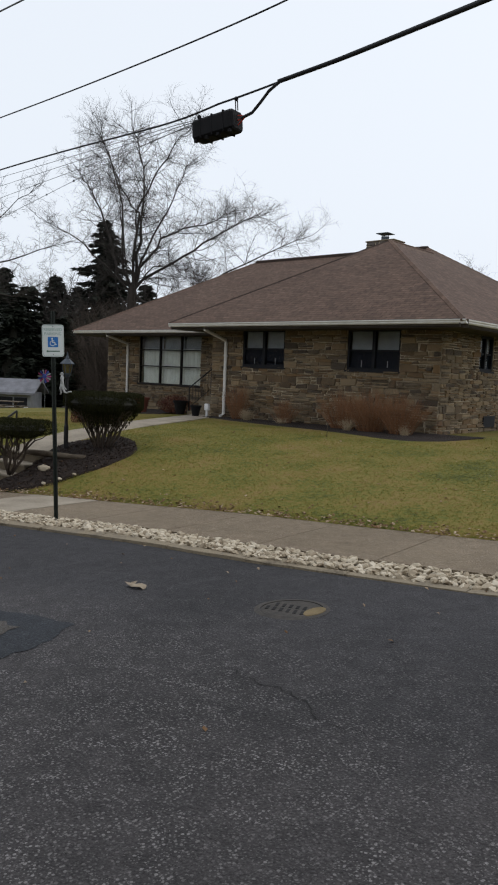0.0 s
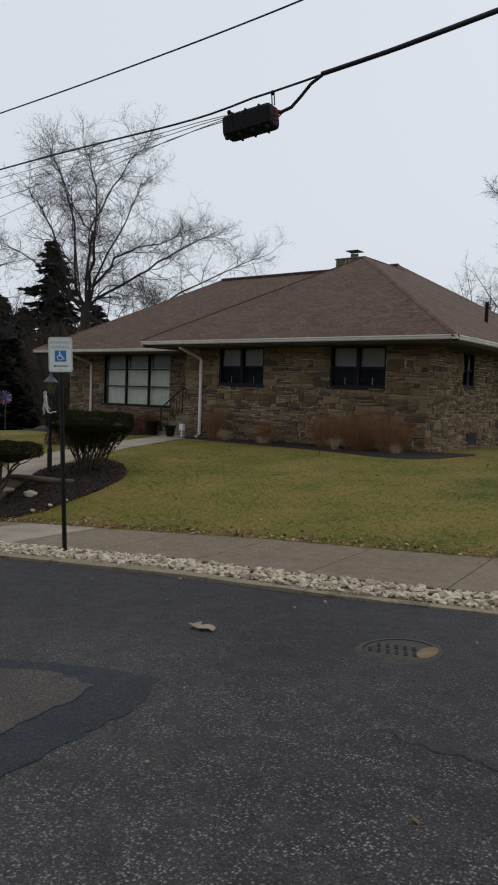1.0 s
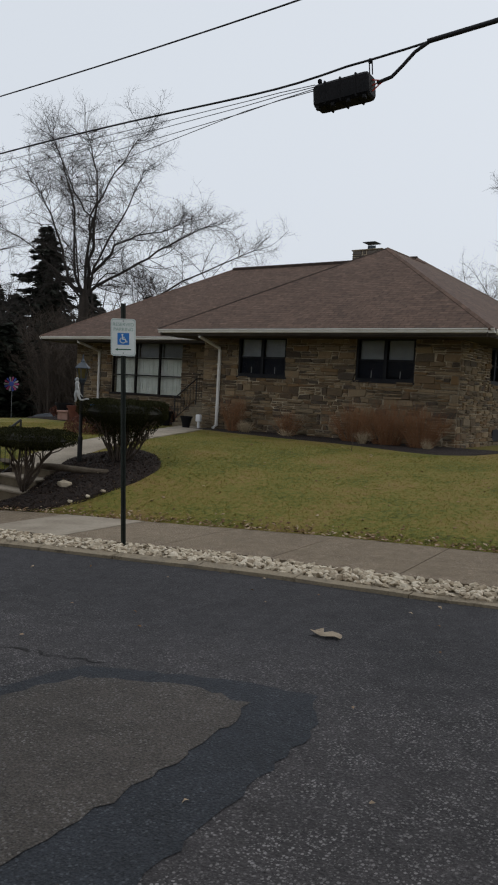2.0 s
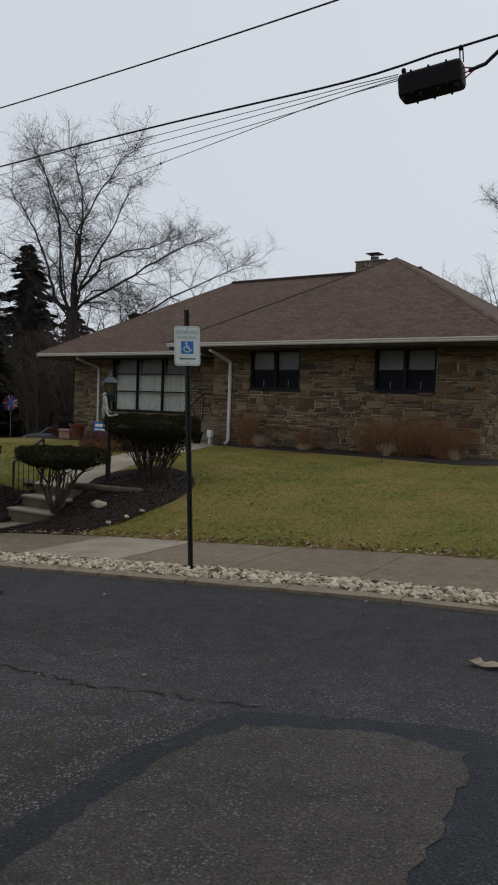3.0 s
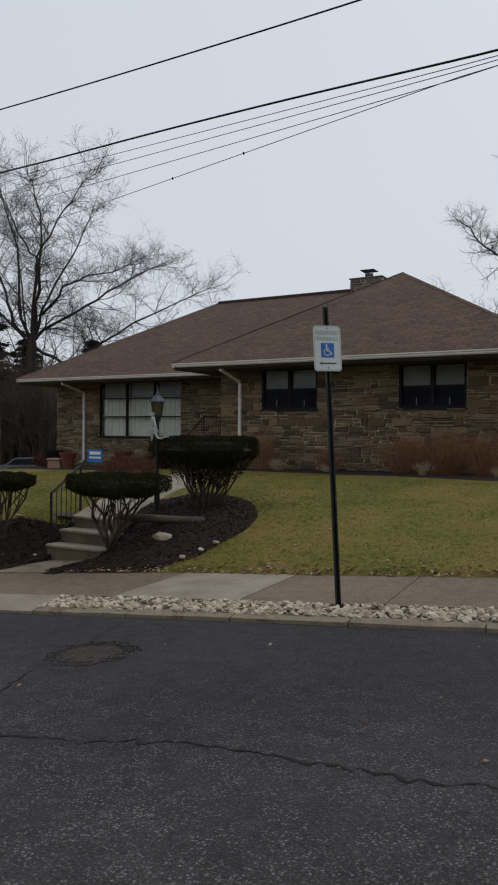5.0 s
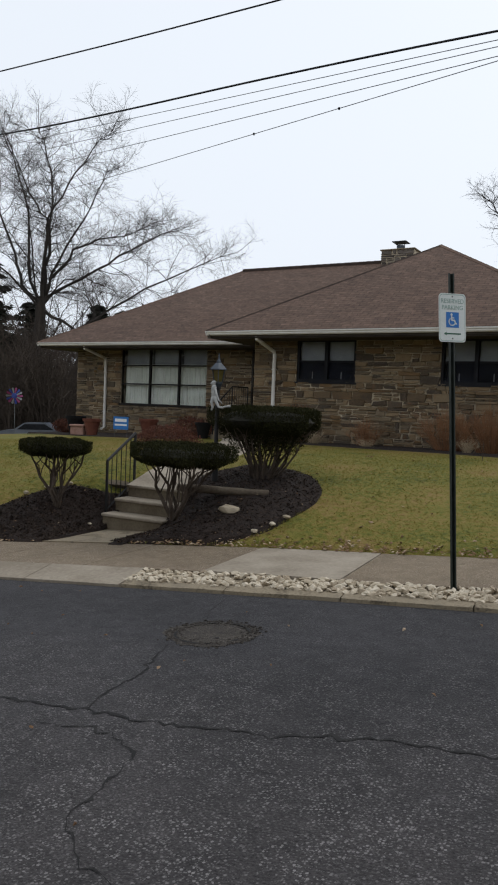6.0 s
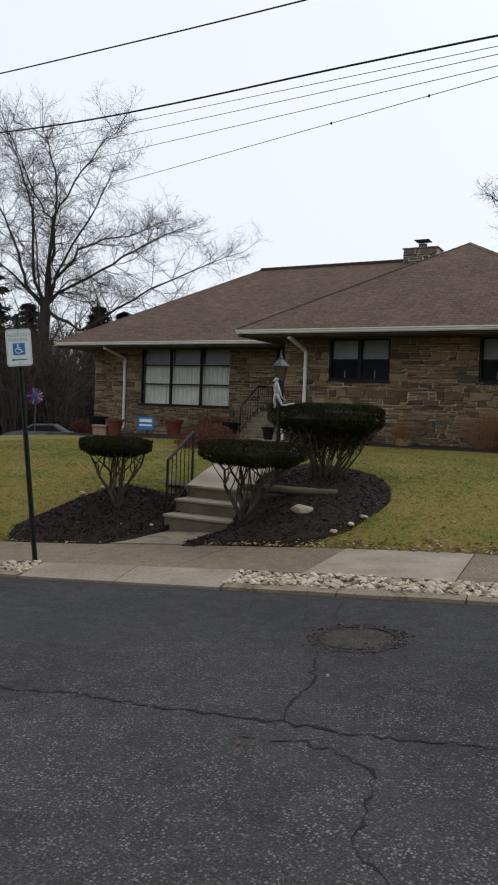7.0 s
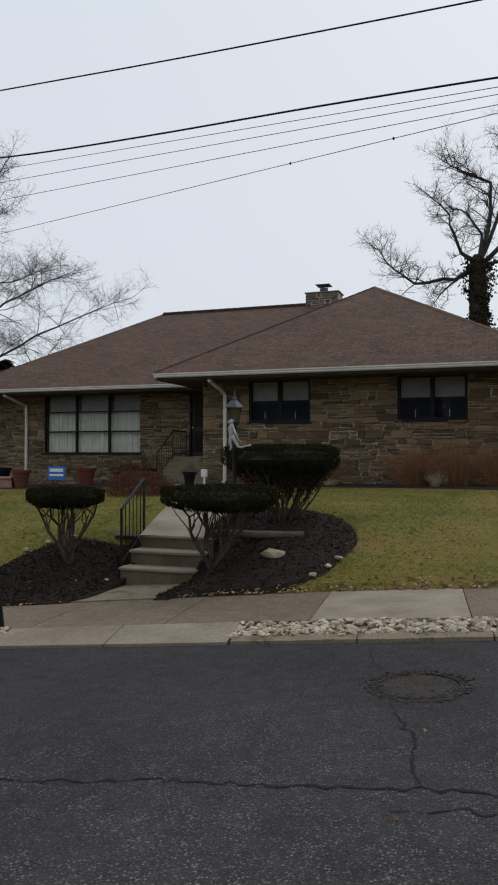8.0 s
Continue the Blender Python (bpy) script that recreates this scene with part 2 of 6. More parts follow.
M_BARK = mat("bark", [(0.02475, 0.0198, 0.0165), (0.055, 0.044, 0.03575)], 3, 0.95, 0.6, 12, stretch=(1, 1, 0.25))
M_BRUSH = mat("brown_brush", [(0.038, 0.028, 0.022), (0.09, 0.07, 0.055)], 1.5, 0.95, rand="island", spread=0.5)
M_TWIG = mat("twig", [(0.03, 0.025, 0.022), (0.06, 0.051, 0.045)], 2, 0.95)
M_YEW = mat("yew_foliage", [(0.00792, 0.00864, 0.00288), (0.01872, 0.02016, 0.00576), (0.04176, 0.03888, 0.01368)], 3, 0.8, rand="island", spread=0.5, spec=0.08)
# dark colour of the solid cores that stand for shade inside yews and spruces
M_SHADECORE = mat("foliage_shade_core", [(0.012, 0.012, 0.008), (0.024, 0.022, 0.015)], 8, 0.95, 1.0, 30)
M_STEM = mat("shrub_stem", [(0.0465, 0.0341, 0.02604), (0.0992, 0.0744, 0.0558)], 8, 0.9, 0.4, 40)
M_CONIFER = mat("conifer_needles", [(0.007, 0.0098, 0.0063), (0.0168, 0.0217, 0.0126), (0.028, 0.0315, 0.0196)], 0.5, 0.9, rand="island", spread=0.5)
M_RUSSET = mat("russet_twig", [(0.1166, 0.05148, 0.02457), (0.2153, 0.09867, 0.04505), (0.2691, 0.1459, 0.07371)], 3, 0.9, rand="island", spread=0.6)
M_STRAW = mat("straw", [(0.3, 0.23, 0.14), (0.42, 0.33, 0.22)], 3, 0.9, rand="island", spread=0.6)
M_MAROON = mat("maroon_foliage", [(0.04, 0.014, 0.009), (0.1, 0.034, 0.02), (0.15, 0.06, 0.035)], 3, 0.85, rand="island", spread=0.6)
M_LEAF = mat("fallen_leaf", [(0.08, 0.042, 0.02), (0.19, 0.11, 0.055), (0.42, 0.33, 0.23)], 3, 0.9, rand="island", spread=0.8)
M_TERRA = mat("terracotta", [(0.104, 0.03366, 0.02142), (0.153, 0.05202, 0.03366)], 5, 0.8, 0.2, 40)
M_PINK = mat("faded_brick", [(0.24, 0.13, 0.1), (0.33, 0.2, 0.16)], 5, 0.9, 0.3, 40)
M_BLACKPLASTIC = mat("black_plastic", [(0.006, 0.006, 0.007), (0.012, 0.011, 0.012)], 6, 0.7, spec=0.15)
M_RED = mat("red_wire", [(0.35, 0.03, 0.02), (0.45, 0.06, 0.04)], 6, 0.5)
M_CABLE = mat("black_cable", [(0.008, 0.008, 0.009), (0.016, 0.016, 0.017)], 6, 0.6)
M_WIRE = mat("grey_wire", [(0.1, 0.105, 0.11), (0.16, 0.165, 0.17)], 6, 0.5)
M_STATUE = mat("white_painted_cast", [(0.3, 0.3, 0.29), (0.47, 0.47, 0.45)], 8, 0.7, 0.3, 40)
M_DRYLEAF = mat("dry_leaf", [(0.22, 0.17, 0.12), (0.36, 0.3, 0.22)], 12, 0.9, 0.3, 60)
M_COPPER = mat("weathered_metal", [(0.038, 0.046, 0.056), (0.072, 0.084, 0.098)], 8, 0.5, metal=0.4)
M_AMBER = mat("amber_glass", [(0.07, 0.055, 0.015), (0.13, 0.1, 0.03)], 8, 0.2, spec=0.5)
M_LUMBER = mat("weathered_timber", [(0.07, 0.052, 0.037), (0.17, 0.137, 0.1)], 5, 0.92, 0.7, 30, stretch=(0.4, 1, 1))
M_CARPAINT = mat("silver_blue_paint", [(0.12, 0.135, 0.17), (0.16, 0.18, 0.22)], 2, 0.3, metal=0.3, spec=0.6)
M_TYRE = mat("rubber", [(0.012, 0.012, 0.012), (0.02, 0.02, 0.02)], 8, 0.8)
M_SIDING = mat("pale_siding", [(0.17, 0.175, 0.18), (0.25, 0.255, 0.265)], 2, 0.8)
M_GREYROOF = mat("grey_roofing", [(0.13, 0.13, 0.14), (0.22, 0.22, 0.24)], 2, 0.9)
M_RUST = mat("rusty_iron", [(0.03, 0.027, 0.024), (0.062, 0.053, 0.045)], 8, 0.8, 0.4, 60)
M_YELLOWED = mat("yellowed_iron", [(0.12, 0.088, 0.042), (0.19, 0.14, 0.07)], 8, 0.85, 0.4, 60)
M_REDPAINT = mat("pinwheel_red", [(0.21, 0.028, 0.098), (0.266, 0.056, 0.14)], 6, 0.5)
M_BLUEPAINT = mat("pinwheel_blue", [(0.028, 0.042, 0.21), (0.042, 0.07, 0.28)], 6, 0.5)
M_WHITEPAINT = mat("plain_white", [(0.68, 0.68, 0.68), (0.78, 0.78, 0.78)], 6, 0.6)

# ---- mesh helpers ----


class Shape:
    """Gathers points and faces for one mesh."""

    def __init__(self):
        self.v, self.f = [], []

    def add(self, verts, faces):
        k = len(self.v)
        self.v += [tuple(p) for p in verts]
        self.f += [tuple(i + k for i in q) for q in faces]
        return self

    def box(self, x0, x1, y0, y1, z0, z1, c=0.0, m=None):
        """A box; c chamfers its upright and top edges a little."""
        if c <= 0:
            v = [(x, y, z) for z in (z0, z1) for x, y in ((x0, y0), (x1, y0), (x1, y1), (x0, y1))]
            f = [(3, 2, 1, 0), (4, 5, 6, 7), (0, 1, 5, 4), (1, 2, 6, 5), (2, 3, 7, 6), (3, 0, 4, 7)]
        else:
            v = []
            for z, i in ((z0, c), (z0 + c, 0), (z1 - c, 0), (z1, c)):
                v += [(x0 + i + c, y0 + i, z), (x1 - i - c, y0 + i, z), (x1 - i, y0 + i + c, z), (x1 - i, y1 - i - c, z),
                      (x1 - i - c, y1 - i, z), (x0 + i + c, y1 - i, z), (x0 + i, y1 - i - c, z), (x0 + i, y0 + i + c, z)]
            f = [tuple(range(7, -1, -1)), tuple(range(24, 32))]
            for r in range(3):
                f += [(r * 8 + i, r * 8 + (i + 1) % 8, r * 8 + 8 + (i + 1) % 8, r * 8 + 8 + i) for i in range(8)]
        if m is not None:
            v = [m @ Vector(p) for p in v]
        return self.add(v, f)

    def tube(self, pts, radii, n=6, cap=True):
        pts = [Vector(p) for p in pts]
        if not hasattr(radii, "__len__"):
            radii = [radii] * len(pts)
        v, f = [], []
        for i, p in enumerate(pts):
            d = (pts[min(i + 1, len(pts) - 1)] - pts[max(i - 1, 0)]).normalized()
            a = d.cross(Vector((0, 0, 1)) if abs(d.z) < 0.9 else Vector((1, 0, 0))).normalized()
            b = d.cross(a)
            v += [p + (a * math.cos(6.28319 * k / n) + b * math.sin(6.28319 * k / n)) * radii[i] for k in range(n)]
        for i in range(len(pts) - 1):
            f += [(i * n + k, i * n + (k + 1) % n, i * n + n + (k + 1) % n, i * n + n + k) for k in range(n)]
        if cap:
            f += [tuple(range(n - 1, -1, -1)), tuple(range((len(pts) - 1) * n, len(pts) * n))]
        return self.add(v, f)

    def ring(self, profile, n=16, m=None):
        """A turned solid from (radius, height) pairs."""
        v, f = [], []
        for r, z in profile:
            v += [(r * math.cos(6.28319 * k / n), r * math.sin(6.28319 * k / n), z) for k in range(n)]
        for i in range(len(profile) - 1):
            f += [(i * n + k, i * n + (k + 1) % n, i * n + n + (k + 1) % n, i * n + n + k) for k in range(n)]
        f += [tuple(range(n - 1, -1, -1)), tuple(range((len(profile) - 1) * n, len(profile) * n))]
        if m is not None:
            v = [m @ Vector(p) for p in v]
        return self.add(v, f)

    def blob(self, cx, cy, cz, rx, ry, rz, n=10, rows=6):
        prof = [(math.sin(math.pi * i / rows), -math.cos(math.pi * i / rows)) for i in range(rows + 1)]
        prof = [(max(r, 0.02), z) for r, z in prof]
        return self.ring(prof, n, Matrix.Translation((cx, cy, cz)) @ Matrix.Diagonal((rx, ry, rz, 1)))

    def prism(self, outline, p0, p1, side, up=(0, 0, 1)):
        """An outline of (side, up) pairs drawn from p0 to p1."""
        s, u = Vector(side), Vector(up)
        v = [Vector(p) + s * a + u * b for p in (p0, p1) for a, b in outline]
        n = len(outline)
        f = [(k, (k + 1) % n, n + (k + 1) % n, n + k) for k in range(n)] + [tuple(range(n - 1, -1, -1)), tuple(range(n, 2 * n))]
        return self.add(v, f)


def make(name, shape, material, parent=None, label="", smooth=False):
    me = bpy.data.meshes.new(name)
    me.from_pydata(shape.v, [], shape.f)
    me.materials.append(material)
    if smooth:
        me.polygons.foreach_set("use_smooth", [True] * len(me.polygons))
    me.update()
    ob = new(name, me)
    if parent is not None:
        ob.parent = parent
    if label:
        ob["label"] = label
    return ob


part = make


def thing(name, label, category, group="", kind="", at=None):
    ob = new(name)
    ob.empty_display_size = 0.1
    if at is not None:
        ob.location = at
    return tagged(ob, label, category, group, kind)


# ---- the lie of the land ----
SA = radians(6)
SO, SD, SN = Vector((-8.9, 6.55)), Vector((math.cos(SA), math.sin(SA))), Vector((-math.sin(SA), math.cos(SA)))


def street(u, v):
    p = SO + SD * u + SN * v
    return p.x, p.y


def street_uv(x, y):
    q = Vector((x, y)) - SO
    return q.dot(SD), q.dot(SN)


def ease(u, table):
    return float(np.interp(u, [a for a, _ in table], [b for _, b in table]))


ROAD_EDGE = [(-40, -0.5), (-6, -0.48), (-1, -0.47), (2, -0.53), (4, -0.74), (6.6, -0.8), (40, -0.8)]
STONE_EDGE = [(-40, 0.0), (-6, 0.0), (-3.4, 0.09), (-1, 0.07), (1.5, 0.2), (4, 0.0), (6.5, -0.03), (40, -0.03)]
LAWN_EDGE = [(-40, 1.5), (-7, 1.5), (-5.7, 1.65), (-3, 1.86), (-1, 1.92), (1.9, 2.12), (4.1, 1.97), (5.6, 1.85), (40, 1.8)]


def z_road(x, y):
    return 0.629 + 0.076 * max(-45.0, min(30.0, x)) - 0.005 * y


def z_side(x, y):
    r = z_road(x, y)
    return max(r + 0.02, min(0.666 + 0.064 * x - 0.014 * y, r + 0.11))


def z_lawn(x, y):
    u, v = street_uv(x, y)
    edge = ease(u, LAWN_EDGE)
    ex, ey = street(u, edge)
    z0 = z_side(ex, ey)
    if v <= edge:
        return z0
    top = ease(x, [(-60, -2.2), (-40, -0.9), (-29, 0.28), (-22, 0.46), (-17, 0.64), (-9, 0.72), (10, 1.25)])
    s = min(1.0, (v - edge) / 10.0)
    k = ease(x, [(-12.5, 4.2), (-10, 2.6), (-7, 2.2)])
    z = z0 + (top - z0) * (1 - (1 - s) ** k)
    if 7.0 < y < 10.2:
        q = min(1.0, max(0.0, (abs(x + 14.59) - 0.6) / 0.9))
        q = (1 - q * q * (3 - 2 * q)) * min(1.0, (10.2 - y) / 0.4)
        z -= q * max(0.0, z - z_side(x, 8.0) - ease(y, [(7.5, 0.0), (8.8, 0.03), (9.1, 0.2), (9.5, 0.42), (9.9, 0.6), (10.2, 0.75)]))
    return z


def sheet(name, us, vs, place, height, material, **tags):
    s = Shape()
    n = len(vs)
    for u in us:
        for v in vs:
            x, y = place(u, v)
            s.v.append((x, y, height(x, y)))
    for i in range(len(us) - 1):
        for j in range(n - 1):
            s.f.append((i * n + j, (i + 1) * n + j, (i + 1) * n + j + 1, i * n + j + 1))
    return tagged(make(name, s, material, smooth=True), **tags)


# ---- ground, road, kerb, pavement ----
far = [-900, -400, -200, -120, -90, -70, -55, -45] + list(range(-40, 21, 2)) + [25, 30, 45, 70, 120, 250, 600, 900]
farv = [-900, -300, -120, -60, -30] + list(range(-20, 41, 2)) + [46, 55, 70, 90, 130, 250, 500, 900]


def z_ground(x, y):
    u, v = street_uv(x, y)
    if v < -9:
        return z_road(x, y) + 0.08
    if v < 1.9 or (-31 < x < 6 and y < 36):
        return min(z_road(x, y), z_lawn(x, y)) - 0.3
    return z_lawn(x, y) - 0.06


sheet("ground", far, farv, lambda u, v: (u - 8, v), z_ground, M_FARGROUND, label="dull winter grass and bare earth round the houses", category="ground", kind="structure")

us = [-60, -50, -40, -30, -24, -20] + [x * 0.5 for x in range(-32, 33)] + [18, 22, 28, 34, 40]
s = Shape()
for u in us:
    e = ease(u, ROAD_EDGE)
    for v in (-9.2, -7.5, -6, -4.5, -3, -1.8, e):
        x, y = street(u, v)
        s.v.append((x, y, z_road(x, y)))
for i in range(len(us) - 1):
    for j in range(6):
        s.f.append((i * 7 + j, (i + 1) * 7 + j, (i + 1) * 7 + j + 1, i * 7 + j + 1))
road = tagged(make("road", s, M_ASPHALT), "worn dark grey asphalt street with pale stone flecks", "road", kind="structure")


def on_road(u, v, lift):
    x, y = street(u, v)
    return x, y, z_road(x, y) + lift


def crack(points, w0, seed):
    """A ragged crack along points of the street's plan, as a shallow dark strip."""
    r = random.Random(seed)
    pts = []
    for (a, b), (c, d) in zip(points, points[1:]):
        n = max(3, int(math.hypot(c - a, d - b) / 0.05))
        pts += [(a + (c - a) * i / n + r.gauss(0, 0.012), b + (d - b) * i / n + r.gauss(0, 0.02)) for i in range(n)]
    sh = Shape()
    for i, (u, v) in enumerate(pts):
        u2, v2 = pts[min(i + 1, len(pts) - 1)]
        u1, v1 = pts[max(i - 1, 0)]
        dx, dy = u2 - u1, v2 - v1
        ln = math.hypot(dx, dy) or 1
        w = w0 * (0.15 + 1.1 * r.random() ** 1.6) * (0.3 + 0.7 * min(1, min(i, len(pts) - 1 - i) / 8))
        sh.v += [on_road(u - dy / ln * w, v + dx / ln * w, 0.004), on_road(u + dy / ln * w, v - dx / ln * w, 0.004)]
        if i:
            sh.f.append((2 * i - 2, 2 * i - 1, 2 * i + 1, 2 * i))
    make("crack", sh, M_CRACK, road)


crack([(-9, -3.75), (-3.49, -3.66), (-3.0, -3.6), (-2.28, -3.66), (-1.61, -3.63), (-1.15, -3.68), (-0.48, -3.62), (0.12, -3.46), (0.67, -3.5), (1.46, -3.6), (2.2, -3.54), (2.8, -3.5)], 0.016, 1)
crack([(-1.61, -3.62), (-1.66, -3.2), (-1.62, -2.96), (-1.76, -2.5), (-1.8, -2.2)], 0.013, 2)
crack([(-1.85, -1.62), (-1.95, -1.3), (-2.03, -0.97), (-2.05, -0.6)], 0.007, 3)
crack([(-1.75, -3.9), (-1.45, -3.86), (-1.2, -3.9), (-1.0, -4.05), (-0.94, -4.39), (-0.93, -4.71), (-0.7, -4.95), (-0.4, -5.1)], 0.011, 4)
crack([(-0.9, -4.02), (-0.6, -3.95), (-0.2, -4.05), (0.1, -3.98)], 0.004, 5)
crack([(5.6, -3.4), (5.9, -3.55), (6.3, -3.6), (6.7, -3.85), (7.2, -3.9)], 0.005, 6)
crack([(-3.1, -1.1), (-2.8, -1.12), (-2.6, -1.05)], 0.012, 7)


def road_patch(outline, material, lift, wobble, seed):
    r = random.Random(seed)
    pts = []
    for i, (a, b) in enumerate(outline):
        c, d = outline[(i + 1) % len(outline)]
        n = max(2, int(math.hypot(c - a, d - b) / 0.08))
        pts += [(a + (c - a) * k / n + r.uniform(-wobble, wobble), b + (d - b) * k / n + r.uniform(-wobble, wobble)) for k in range(n)]
    cu, cv = sum(p[0] for p in pts) / len(pts), sum(p[1] for p in pts) / len(pts)
    sh = Shape()
    sh.v = [on_road(u, v, lift) for u, v in pts] + [on_road(cu, cv, lift)]
    sh.f = [(i, (i + 1) % len(pts), len(pts)) for i in range(len(pts))]
    return make("road_patch", sh, material, road)


road_patch([(2.66, -3.6), (3.6, -3.36), (4.2, -3.36), (4.4, -3.8), (4.42, -4.8), (4.4, -5.6), (2.45, -5.9), (2.42, -4.3)], M_SEAL, 0.004, 0.02, 11)
road_patch([(2.78, -3.78), (3.56, -3.57), (3.9, -3.66), (3.99, -3.8), (3.98, -4.8), (3.95, -5.5), (2.66, -5.75), (2.6, -4.3)], M_PATCH, 0.008, 0.03, 12)


def manhole(u, v, r, grate):
    x, y, z = on_road(u, v, 0.0)
    name = "storm_drain_grate" if grate else "manhole_cover"
    t = thing(name, "round rusty iron drain grate with slots set in asphalt" if grate else "round worn iron manhole cover set in cracked asphalt", "drain cover", at=(x, y, z))
    t.rotation_euler = (0, -math.atan(0.076), SA)
    part("frame", Shape().ring([(r + 0.05, -0.02), (r + 0.05, 0.003), (r, 0.008), (r, -0.02)], 32), M_RUST if grate else M_CRUMBLE, t)
    part("cover", Shape().ring([(r - 0.008, -0.03), (r - 0.008, 0.004), (r - 0.03, 0.007)], 32), M_RUST if grate else M_CRUMBLE, t)
    if grate:
        part("stained_edge", Shape().ring([(0.09, 0.0), (0.085, 0.0112)], 12, Matrix.Translation((r * 0.78, 0.02, 0)) @ Matrix.Diagonal((0.8, 1.6, 1, 1))), M_YELLOWED, t, "yellowed edge of the grate")
        for i in range(6):
            for j in range(2):
                a, b = -0.19 + 0.066 * i + 0.02 * j, -0.07 + 0.12 * j
                slot = Shape().box(-0.013, 0.013, -0.045, 0.045, 0.0, 0.0105, m=Matrix.Translation((a, b, 0)) @ Matrix.Rotation(0.35, 4, "Z"))
                part("slot", slot, M_CRACK, t, "dark open slot" if i + j == 0 else "")
    else:
        rm = random.Random(5)
        rubble = Shape()
        for k in range(420):
            a, d = rm.uniform(0, 6.283), r + rm.gauss(0.02, 0.045)
            q = rm.uniform(0.006, 0.018)
            rubble.blob(d * math.cos(a), d * math.sin(a), 0.006, q, q * rm.uniform(0.6, 1.2), q * 0.45, 6, 3)
        part("broken_rim", rubble, M_CRUMBLE, t, "crumbled brown asphalt round the cover")["kind"] = "stuff"
        for a0, a1 in ((0.3, 1.5), (1.9, 2.3), (3.3, 5.2), (5.6, 5.9)):
            arc = Shape()
            steps = int((a1 - a0) / 0.12) + 2
            for i in range(steps):
                a = a0 + (a1 - a0) * i / (steps - 1)
                w = 0.004 + 0.012 * rm.random() * min(1, i, steps - 1 - i)
                arc.v += [((r + s_ * w) * math.cos(a), (r + s_ * w) * math.sin(a), 0.0112) for s_ in (-1, 1)]
                if i:
                    arc.f.append((2 * i - 2, 2 * i - 1, 2 * i + 1, 2 * i))
            part("seam", arc, M_CRACK, t, "dark broken seam round the cover")
        part("pick_hole", Shape().ring([(0.02, 0.0), (0.02, 0.0098)], 8, Matrix.Translation((0.1, -0.12, 0))), M_CRACK, t)


manhole(5.36, -2.08, 0.26, True)
road_patch([(-1.63 + 0.4 * math.cos(k * 0.524), -1.87 + 0.37 * math.sin(k * 0.524)) for k in range(12)], M_CRUMBLE, 0.003, 0.035, 14)
manhole(-1.63, -1.87, 0.3, False)

# unseen blocks added behind the walk: they close the place and cut sky light
opp = Shape()
for a in range(-48, 49, 16):
    x0, y0 = street(a - 7, -21)
    x1, y1 = street(a + 7, -21)
    x2, y2 = street(a + 7, -29)
    x3, y3 = street(a - 7, -29)
    z = z_road(x0, y0)
    opp.add([(x0, y0, z - 2), (x1, y1, z - 2), (x2, y2, z - 2), (x3, y3, z - 2), (x0, y0, z + 8.5), (x1, y1, z + 8.5), (x2, y2, z + 8.5), (x3, y3, z + 8.5)], [(0, 1, 5, 4), (1, 2, 6, 5), (2, 3, 7, 6), (3, 0, 4, 7), (4, 5, 6, 7)])
tagged(make("backdrop", opp, M_MORTAR), "unseen plain blocks added across the street to cut sky light", "house row", kind="structure")

# kerb of short cast lengths
kerb = thing("kerb", "low crumbling tan concrete kerb along the street", "kerb", kind="structure")
cuts = [-40, -34, -28, -22, -17, -13] + [-9 + 1.5 * i for i in range(3)]
cuts = sorted(set(cuts + [-6.05, -3.42] + [-3.42 + 1.22 * i for i in range(1, 16)] + [20, 25, 31, 40]))
rk = random.Random(5)
for a, b in zip(cuts, cuts[1:]):
    if a >= -6.06 and b <= -3.41:
        continue
    sh, n = Shape(), max(2, int((b - a) / 0.3))
    for i in range(n + 1):
        u = a + 0.006 + (b - a - 0.012) * i / n
        e = ease(u, ROAD_EDGE)
        j = rk.uniform(-0.012, 0.012)
        for v, top in ((e + j, -1), (e + 0.012 + j, 0), (e + 0.15, 1), (e + 0.152, -1)):
            x, y = street(u, v)
            h = z_side(x, y)
            sh.v.append((x, y, z_road(x, y) - 0.1 if top < 0 else min(h - 0.01, z_road(x, y) + (0.055 if top else 0.035)) + rk.uniform(-0.004, 0.004)))
    sh.f = [(i * 4 + j, i * 4 + 4 + j, i * 4 + 5 + j, i * 4 + 1 + j) for i in range(n) for j in range(3)]
    sh.f += [(0, 1, 2, 3), tuple(n * 4 + j for j in (3, 2, 1, 0))]
    part("kerbstone", sh, M_CURB, kerb)

# pavement slabs, one of them newer and paler, and a plain concrete apron by the kerb
pavement = thing("pavement", "brown exposed-aggregate pavement slabs with one pale new slab", "pavement", kind="structure")


